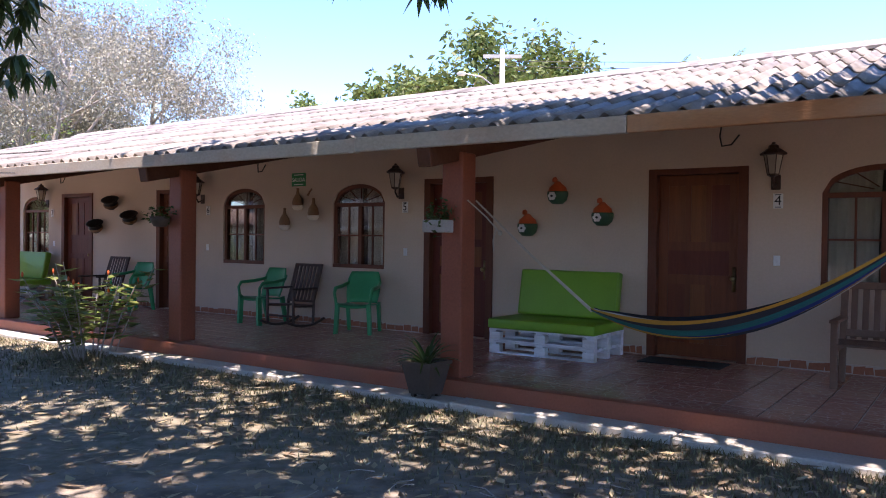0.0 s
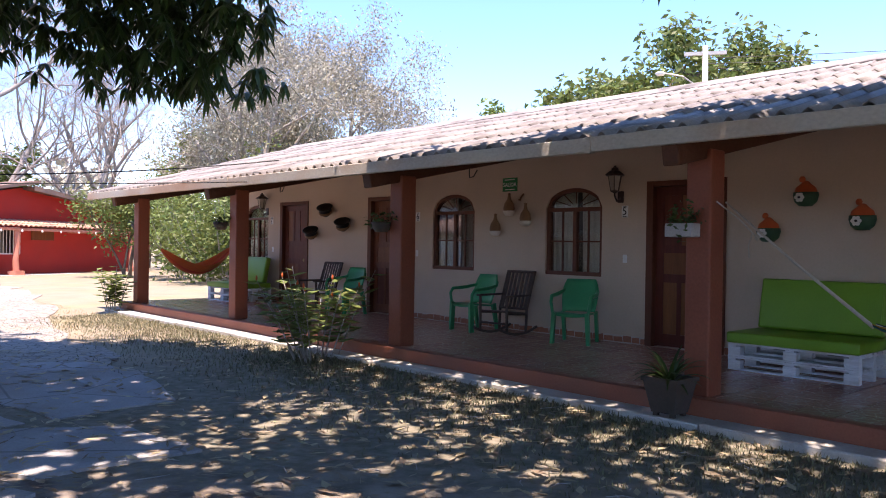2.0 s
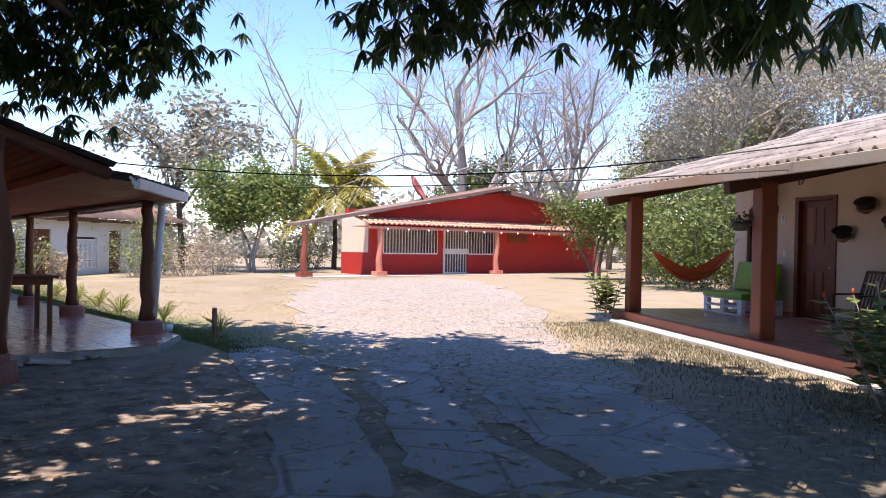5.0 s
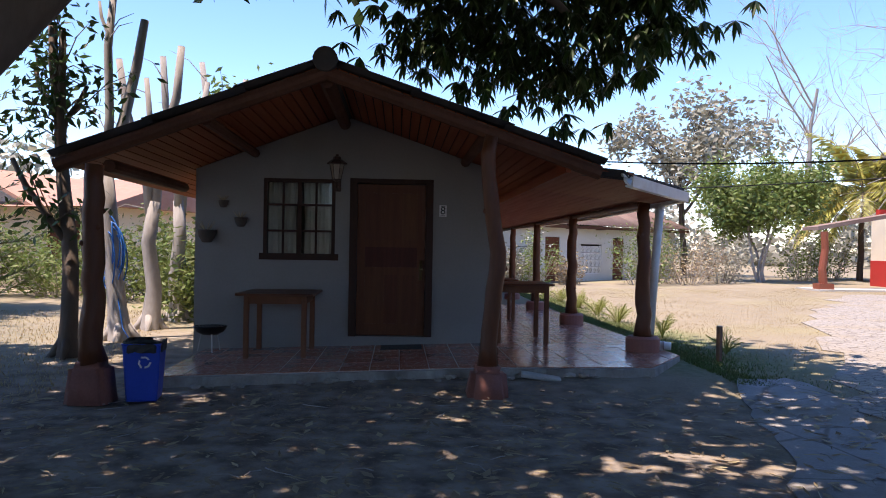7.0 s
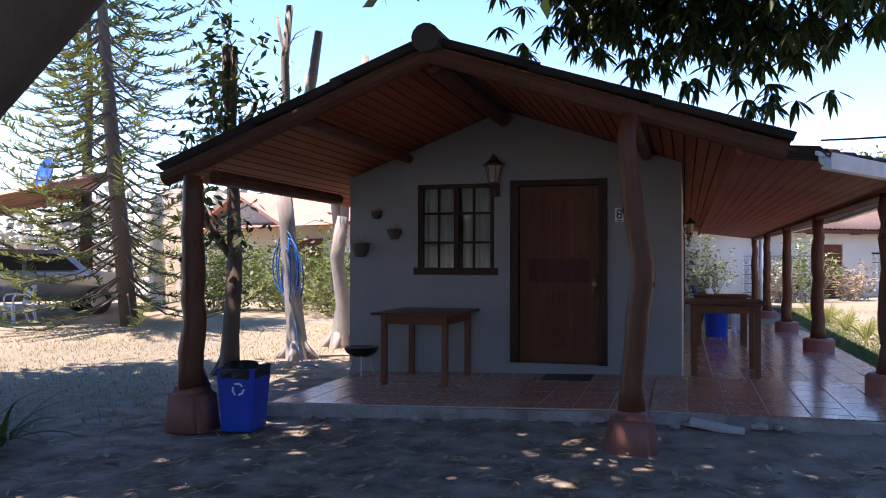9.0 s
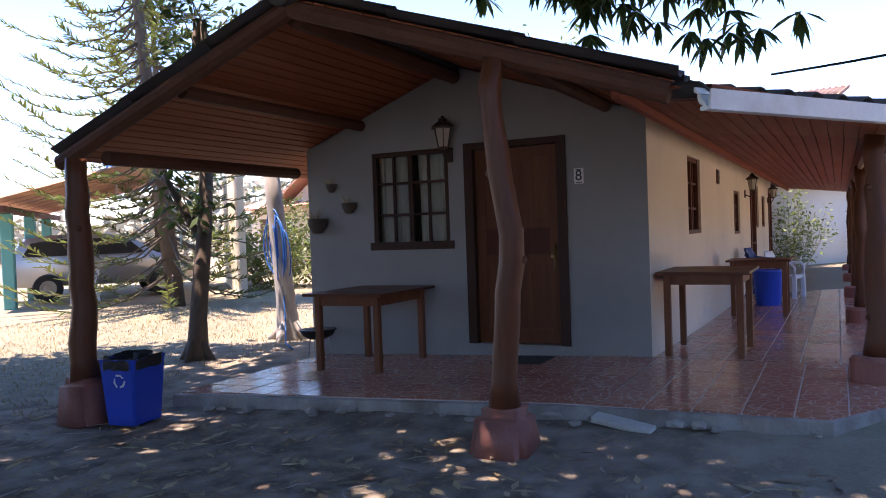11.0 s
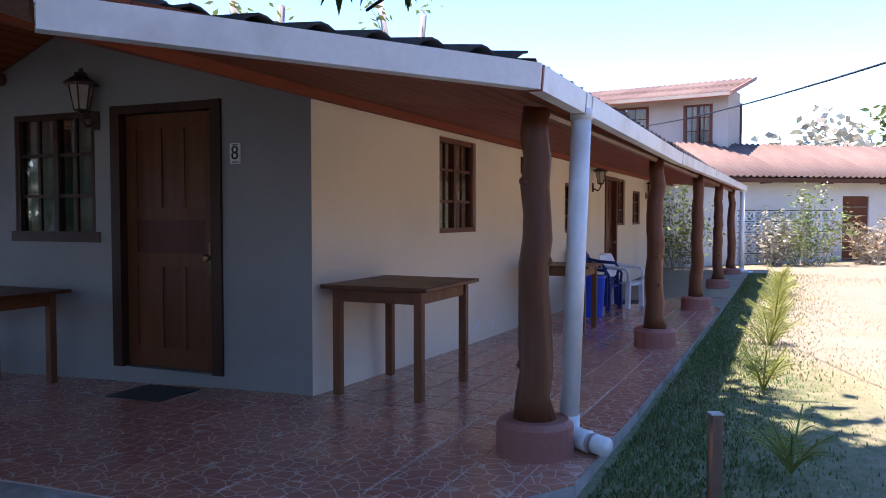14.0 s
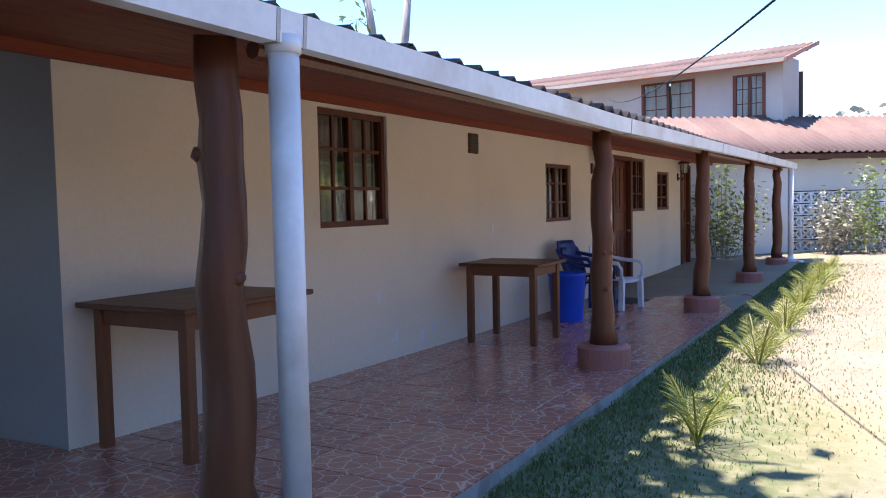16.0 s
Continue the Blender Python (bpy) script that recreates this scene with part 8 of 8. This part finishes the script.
for v in bm.verts:
    v.co.x = 0.176 + (v.co.z - 0.02) / 0.52 * 0.040 + 0.004
part("recycling_mark", bm, M["white"], t)

t = thing("barbecue_grill", MB @ pose(-14.75, -0.50, FB + fz(-14.75, -0.5)), "small round black charcoal grill on thin legs", "grill")
part("bowl", lathe(BM(), [(0, 0.22), (0.1, 0.225), (0.18, 0.27), (0.21, 0.33), (0.22, 0.335), (0.2, 0.34), (0.17, 0.29), (0, 0.25)], 22), M["black"], t, smooth=True)
for q in range(3):
    a = q * 2.09 + 0.4
    part("leg", tube(BM(), [(math.cos(a) * 0.12, math.sin(a) * 0.12, 0.25), (math.cos(a) * 0.17, math.sin(a) * 0.17, 0.0)], 0.008, 6), M["steel"], t)
for q in range(9):
    y = -0.16 + q * 0.04
    w = math.sqrt(max(0.002, 0.2 ** 2 - y * y))
    part("grate_bar", tube(BM(), [(-w, y, 0.335), (w, y, 0.335)], 0.004, 5), M["steel"], t)

t = thing("round_bin", MB @ pose(-21.4, 3.86, FB + fz(-21.4, 3.86)), "round blue plastic rubbish bin by the wall", "bin")
part("bucket", lathe(BM(), [(0, 0), (0.19, 0), (0.195, 0.02), (0.225, 0.55), (0.235, 0.56), (0.235, 0.59), (0.215, 0.59), (0.185, 0.05), (0, 0.04)], 26), M["blue"], t, smooth=True)
_c = plastic_chair("plastic_armchair", "navy", "navy blue plastic armchair by the cabin wall", "plastic chairs of the cabin")
_c.matrix_basis = MB @ pose(-22.35, 3.80, FB + fz(-22.35, 3.8), 0, 0, 170)
copy_thing(_c, MB @ pose(-22.30, 3.76, FB + 0.09 + fz(-22.3, 3.8), 0, 0, 171))
_c = plastic_chair("plastic_armchair", "white_plastic", "white plastic armchair by the cabin wall", "plastic chairs of the cabin")
_c.matrix_basis = MB @ pose(-22.75, 4.05, FB + fz(-22.75, 4.05), 0, 0, 165)
copy_thing(_c, pose(-21.8, -9.0, 0.0, 0, 0, 60))

t = thing("wall_vent", B_SIDE @ pose(20.1, 0, 2.18), "small dark square ventilation grille in the wall", "vent")
part("frame", rbox(BM(), -0.11, 0.11, -0.02, 0.0, -0.11, 0.11, 0.006, 1), M["frame"], t)
for q in range(5):
    part("slat", box(BM(), -0.09, 0.09, -0.03, -0.02, -0.085 + q * 0.038, -0.065 + q * 0.038), M["dark_green"], t)

# chipped paint and stains low on the cabin walls
rr = random.Random(9)
for q in range(16):
    x, z, s = rr.uniform(15.3, 22), rr.choice((rr.uniform(0.2, 0.32), rr.uniform(0.2, 1.3))), rr.uniform(0.012, 0.05)
    bm = BM()
    pts = [(x + s * math.cos(a) * rr.uniform(0.5, 1.1), z + s * 1.6 * math.sin(a) * rr.uniform(0.5, 1.1)) for a in [k * 0.7 for k in range(9)]]
    prism(bm, pts, "y", -0.002, 0.001)
    solid("paint_chip", bm, M["white"], B_SIDE, "patch of chipped pale paint on the wall", "paint chip", "paint chips", kind="structure")

# hose hung on the yard tree
t = thing("garden_hose", pose(-16.85, -0.45, 0), "coils of blue garden hose hung on a tree trunk", "hose")
rr = random.Random(12)
for q in range(9):
    r = rr.uniform(0.18, 0.30)
    hgt = rr.uniform(0.30, 0.52)
    o = Vector((rr.uniform(0.12, 0.24), rr.uniform(0.0, 0.14), 1.30 + rr.uniform(-0.1, 0.1)))
    a0 = rr.uniform(-0.4, 0.9)
    pts = [o + Vector((math.cos(a0) * math.sin(a) * r * 0.7 + 0.03 * math.cos(a), math.sin(a0) * math.sin(a) * r * 0.7 + math.sin(a) * r * 0.5, math.cos(a) * hgt)) for a in [k * math.pi / 10 for k in range(21)]]
    part("coil", tube(BM(), pts, 0.011, 6, cap=False), M["hose"], t, smooth=True)
part("tail", tube(BM(), [(0.2, 0.1, 1.0), (0.3, 0.2, 0.6), (0.45, 0.3, 0.2), (0.8, 0.5, 0.02), (1.3, 0.9, 0.02)], 0.011, 6), M["hose"], t, smooth=True)

# young palms along the lawn edge, and a marker stake
for k, (u, v, s) in enumerate(((-14.9, 6.55, 0.36), (-16.95, 6.34, 0.46), (-19.5, 6.32, 0.5), (-21.2, 6.34, 0.52), (-23.0, 6.34, 0.52), (-25.2, 6.34, 0.55), (-27.4, 6.32, 0.5))):
    p = MB @ Vector((u, v, 0))
    frond_palm("young_palm", p.x, p.y, "young yellow-green palm with a tuft of feathery fronds", 0.18 if k < 2 else 0.1, 8 if k < 2 else 10, s, 60 + k, leaflet=0.42, per=18, rad=0.05, z=0, low=1.0, thick=0.028, bend=0.11, sweep=1.5)
t = thing("marker_stake", pose(-13.42, 7.89, 0, 0, 0, 20), "short square wooden stake in the grass", "stake")
part("stake", rbox(BM(), -0.03, 0.03, -0.03, 0.03, -0.2, 0.52, 0.006, 1), M["bench_wood"], t)
part("top", rbox(BM(), -0.033, 0.033, -0.033, 0.033, 0.52, 0.53, 0.003, 1), M["kerb"], t)

# a dark fern clump near the mango trunk
t = thing("fern_clump", pose(-10.9, -0.75, 0), "dark fern clump in the shade of the mango tree", "plant")
for k in range(5):
    spiky(t, 0.02, 9, 0.6, 40 + k, 0.4, "leaf", "frond", o=(0.22 * math.cos(k * 1.3), 0.22 * math.sin(k * 1.3)))


# ---- skirting, tiles, stones, grass: many small pieces ----
def skirting():
    """Irregular broken-tile skirting along the long wall."""
    rr = random.Random(31)
    s = thing("baseboard_a", MA, "skirting of broken terracotta tile along the beige wall", "skirting", kind="structure")
    bm = BM()
    doors = sorted(A_DOORS)
    x = A_END
    segs = []
    for a, b in doors + [(4.0, 4.0)]:
        segs.append((x, a - 0.03))
        x = b + 0.03
    for a, b in segs:
        box(bm, a, b, 8.99, 9.0, FA, FA + 0.10)
    part("mortar", bm, M["grout"], s)
    n = 0
    for a, b in segs:
        x = a
        while x < b - 0.05:
            w = min(rr.uniform(0.07, 0.17), b - x)
            z0, z1 = FA + 0.005 + rr.uniform(0, 0.01), FA + 0.1 - rr.uniform(0, 0.02)
            k = rr.uniform(-0.02, 0.02)
            bm = BM()
            prism(bm, [(x + 0.006, z0), (x + w - 0.006, z0), (x + w - 0.006 + k, z1), (x + 0.006 + k * 0.5, z1 - rr.uniform(0, 0.015))], "y", 8.984, 8.992)
            if n < 290:
                part("tile_shard", bm, M["terracotta"], s)
                n += 1
            else:
                bm.free()
            x += w


skirting()


def tiles(parent_m, name, label, region, material, size, z, near, limit=295, joint=0.011, sink=None):
    """Square floor tiles: the nearest as parts, the rest joined."""
    f = thing(name, parent_m, label, "floor", kind="structure")
    me = mesh("floor_tile", rbox(BM(), 0, size - joint, 0, size - joint, -0.011, 0, 0.002, 1), material)
    rr = random.Random(17)
    cand = []
    u0, u1, v0, v1 = region[:4]
    inside = region[4]
    vs, fs = [], []
    i = 0
    u = u0
    while u < u1 - 0.02:
        v = v0
        while v < v1 - 0.02:
            cand.append((u, v, min(size, u1 - u), min(size, v1 - v)))
            v += size
        u += size
    full = [c for c in cand if c[2] > size - 1e-3 and c[3] > size - 1e-3 and all(inside(c[0] + a, c[1] + b) for a in (0, size) for b in (0, size))]
    full.sort(key=lambda c: math.hypot(c[0] - near[0], c[1] - near[1]))
    keep = set(full[:limit])
    bm = BM()
    for c in cand:
        if c in keep:
            h = [sink(c[0] + a, c[1] + b) for a, b in ((0, 0), (size, 0), (0, size))] if sink else (0, 0, 0)
            tx, ty = math.degrees(math.atan((h[2] - h[0]) / size)), -math.degrees(math.atan((h[1] - h[0]) / size))
            part("floor_tile", me, None, f, at=pose(c[0], c[1], z + h[0] + rr.uniform(-0.0012, 0.0012), tx + rr.uniform(-0.15, 0.15), ty + rr.uniform(-0.15, 0.15), 0))
            continue
        pts = [(c[0], c[1]), (c[0] + c[2] - joint, c[1]), (c[0] + c[2] - joint, c[1] + c[3] - joint), (c[0], c[1] + c[3] - joint)]
        if not all(inside(*p) for p in pts):
            pts = clip(pts, region[5])
            if len(pts) < 3:
                continue
        base = len(vs)
        n = len(pts)
        low = [sink(x, y) if sink else 0.0 for x, y in pts]
        vs += [(x, y, z + h) for (x, y), h in zip(pts, low)] + [(x, y, z + h - 0.011) for (x, y), h in zip(pts, low)]
        fs.append(tuple(range(base, base + n)))
        for k in range(n):
            fs.append((base + k, base + n + k, base + n + (k + 1) % n, base + (k + 1) % n))
    bm.free()
    part("floor_tile_rest", quick("floor_tile_rest", vs, fs, material), None, f, kind="stuff")
    return f


def clip(poly, edge):
    """Cuts a polygon to a convex outline given counter-clockwise."""
    out = poly
    for (x0, y0), (x1, y1) in zip(edge, edge[1:] + edge[:1]):
        src, out = out, []
        side = lambda p: (x1 - x0) * (p[1] - y0) - (y1 - y0) * (p[0] - x0)
        for i, p in enumerate(src):
            q = src[(i + 1) % len(src)]
            a, b = side(p), side(q)
            if a >= 0:
                out.append(p)
            if (a >= 0) != (b >= 0):
                t = a / (a - b)
                out.append((p[0] + (q[0] - p[0]) * t, p[1] + (q[1] - p[1]) * t))
        if not out:
            break
    return out


everywhere = lambda x, y: True
tiles(MA, "floor_a", "brown porch floor of tiles printed with broken stone shapes", (-17.62, 4.0, 6.30, 8.985, everywhere, None), M["tile_a"], 0.33, FA, (-2.0, 6.4))
FRONT_CCW = [(-15.07, -0.63), (-12.73, -0.63), (-12.94, 4.87), (-13.97, 5.55), (-15.07, 5.55)]


def in_front(x, y):
    return all((x1 - x0) * (y - y0) - (y1 - y0) * (x - x0) >= -1e-6 for (x0, y0), (x1, y1) in zip(FRONT_CCW, FRONT_CCW[1:] + FRONT_CCW[:1]))


tiles(MB, "floor_b_front", "glossy red-brown tiles printed with flagstones before the cabin", (-15.07, -12.6, -0.63, 5.57, in_front, FRONT_CCW), M["tile_b"], 0.33, FB, (-13.2, 4.0), 280, sink=fz)
tiles(MB, "floor_b_side", "glossy red-brown tiles printed with flagstones along the side porch", (-30.98, -15.074, 3.28, 5.57, everywhere, None), M["tile_b"], 0.33, FB, (-15.0, 4.5), 290, sink=fz)


# stones, fallen leaves, grass
def litter():
    r = np.random.RandomState(8)
    n = 9000
    x = r.uniform(-14, 4.5, n)
    y = r.uniform(-3, 9.5, n)
    A = np.array([[0.822, -0.569], [0.569, 0.822]])
    v_a = 0.569 * x + 0.822 * y
    u_b = 0.9925 * x - 0.1219 * y
    ok = (v_a < 5.8) & ((u_b > -12.2))
    x, y = x[ok], y[ok]
    c = np.stack([x, y, np.array([gz(a, b) for a, b in zip(x, y)]) + 0.012], axis=1)
    q, f = leaf_cloud(c, 1, 0.0, 0.15, 9, ratio=0.36, droop=0.0, fold=0.5)
    q = q.reshape(-1, 4, 3)
    ctr = c[:, None, :]
    q[:, :, 2] = ctr[:, :, 2] + np.abs(q[:, :, 2] - ctr[:, :, 2]) * 0.22
    ob = new("fallen_leaves", cloud_mesh("fallen_leaves", (q.reshape(-1, 3), f), M["leaf_dry"]))
    tagged(ob, "dry curled mango leaves scattered over the earth", "leaf litter", kind="stuff")


litter()


def twigs():
    r = random.Random(44)
    bm = BM()
    for q in range(420):
        x, y = r.uniform(-12.0, 3.5), r.uniform(-2.5, 8.0)
        if 0.569 * x + 0.822 * y > 5.7 or 0.9925 * x - 0.1219 * y < -12.1:
            continue
        a, L = r.uniform(0, 6.28), r.uniform(0.06, 0.28)
        d = Vector((math.cos(a), math.sin(a), 0)) * L
        z = gz(x, y) + 0.010
        p = Vector((x, y, z))
        tube(bm, [p, p + d * 0.5 + Vector((d.y * 0.12, -d.x * 0.12, 0.006)), p + d], [0.005, 0.004, 0.002], 4)
    solid("twigs", bm, M["bark_pale"], None, "thin dry twigs scattered over the bare earth", "twigs", kind="stuff")


twigs()


def blades(name, n, where, h, material, seed, label, width=0.006):
    r = np.random.RandomState(seed)
    pts = []
    while len(pts) < n:
        p = where(r)
        if p is not None:
            pts.append((p[0], p[1], gz(*p) - 0.012))
    p = np.array(pts)
    a = r.uniform(0, 2 * np.pi, n)
    hh = h * r.uniform(0.4, 1.2, n)
    lean = r.uniform(0.1, 0.8, n) * hh
    d = np.stack([np.cos(a), np.sin(a), np.zeros(n)], axis=1)
    s = np.stack([-np.sin(a), np.cos(a), np.zeros(n)], axis=1) * width
    up = np.array([0, 0, 1.0])
    q = np.stack([p - s, p + s, p + d * lean[:, None] * 0.35 + up * hh[:, None] * 0.6 + s * 0.7, p + d * lean[:, None] + up * hh[:, None]], axis=1).reshape(-1, 3)
    i = np.arange(n) * 4
    ob = new(name, cloud_mesh(name, (q, np.stack([i, i + 1, i + 2, i + 3], axis=1)), M[material]))
    tagged(ob, label, "grass", kind="stuff")


def by_kerb(r):
    u, v = r.uniform(-17, 2.5), 5.85 - abs(r.normal(0, 0.9))
    return (0.822 * u + 0.569 * v, -0.569 * u + 0.822 * v) if v > 3.2 else None


def by_cabin(r):
    u, v = r.uniform(-30, -12.4), 5.62 + abs(r.normal(0, 0.5))
    x, y = 0.9925 * u + 0.1219 * v, -0.1219 * u + 0.9925 * v
    return (x, y) if v < 7.3 else None


def lawn(r):
    x, y = r.uniform(-30, -8), r.uniform(7.5, 24)
    v = 0.1219 * x + 0.9925 * y
    va = 0.569 * x + 0.822 * y
    return (x, y) if v > 5.9 and va < 5.7 else None


def side_yard(r):
    x, y = r.uniform(-22, -12), r.uniform(-7, 0.2)
    v = 0.1219 * x + 0.9925 * y
    return (x, y) if v < -1.6 else None


blades("kerb_grass", 26000, by_kerb, 0.05, "grass", 1, "thin greenish-brown grass along the long porch kerb")
blades("cabin_grass", 30000, by_cabin, 0.036, "grass_green", 2, "short green grass beside the cabin porch")
blades("dry_lawn", 90000, lawn, 0.022, "straw", 3, "short straw-dry lawn in the open yard", 0.005)
blades("side_grass", 14000, side_yard, 0.04, "straw", 4, "dry grass in the side yard")


def rubble():
    """Loose stones and broken mortar lying along the edge of the cabin porch."""
    rr = random.Random(14)
    for q in range(26):
        s = rr.random()
        v = -0.2 + 5.0 * s
        u = edge_b(v) + rr.uniform(0.04, 0.25)
        t = BM()
        bmesh.ops.create_icosphere(t, subdivisions=1, radius=1)
        k = rr.uniform(0.02, 0.07)
        for vv in t.verts:
            vv.co = Vector((vv.co.x * k * rr.uniform(0.9, 1.6), vv.co.y * k * rr.uniform(0.8, 1.3), vv.co.z * k * 0.55 * rr.uniform(0.8, 1.1)))
        p = MB @ Vector((u, v, 0))
        solid("stone", t, M["stone"], pose(p.x, p.y, gz(p.x, p.y) + k * 0.2, 0, 0, rr.uniform(0, 360)), "small grey stone lying on the earth", "stone", "loose stones")
    bm = BM()
    rbox(bm, -0.22, 0.22, -0.07, 0.07, 0, 0.05, 0.015, 2)
    solid("stone", bm, M["kerb"], MB @ pose(-12.72, 3.55, 0.06, 6, 8, 84), "broken piece of pale mortar lying by the porch", "stone", "loose stones")


rubble()
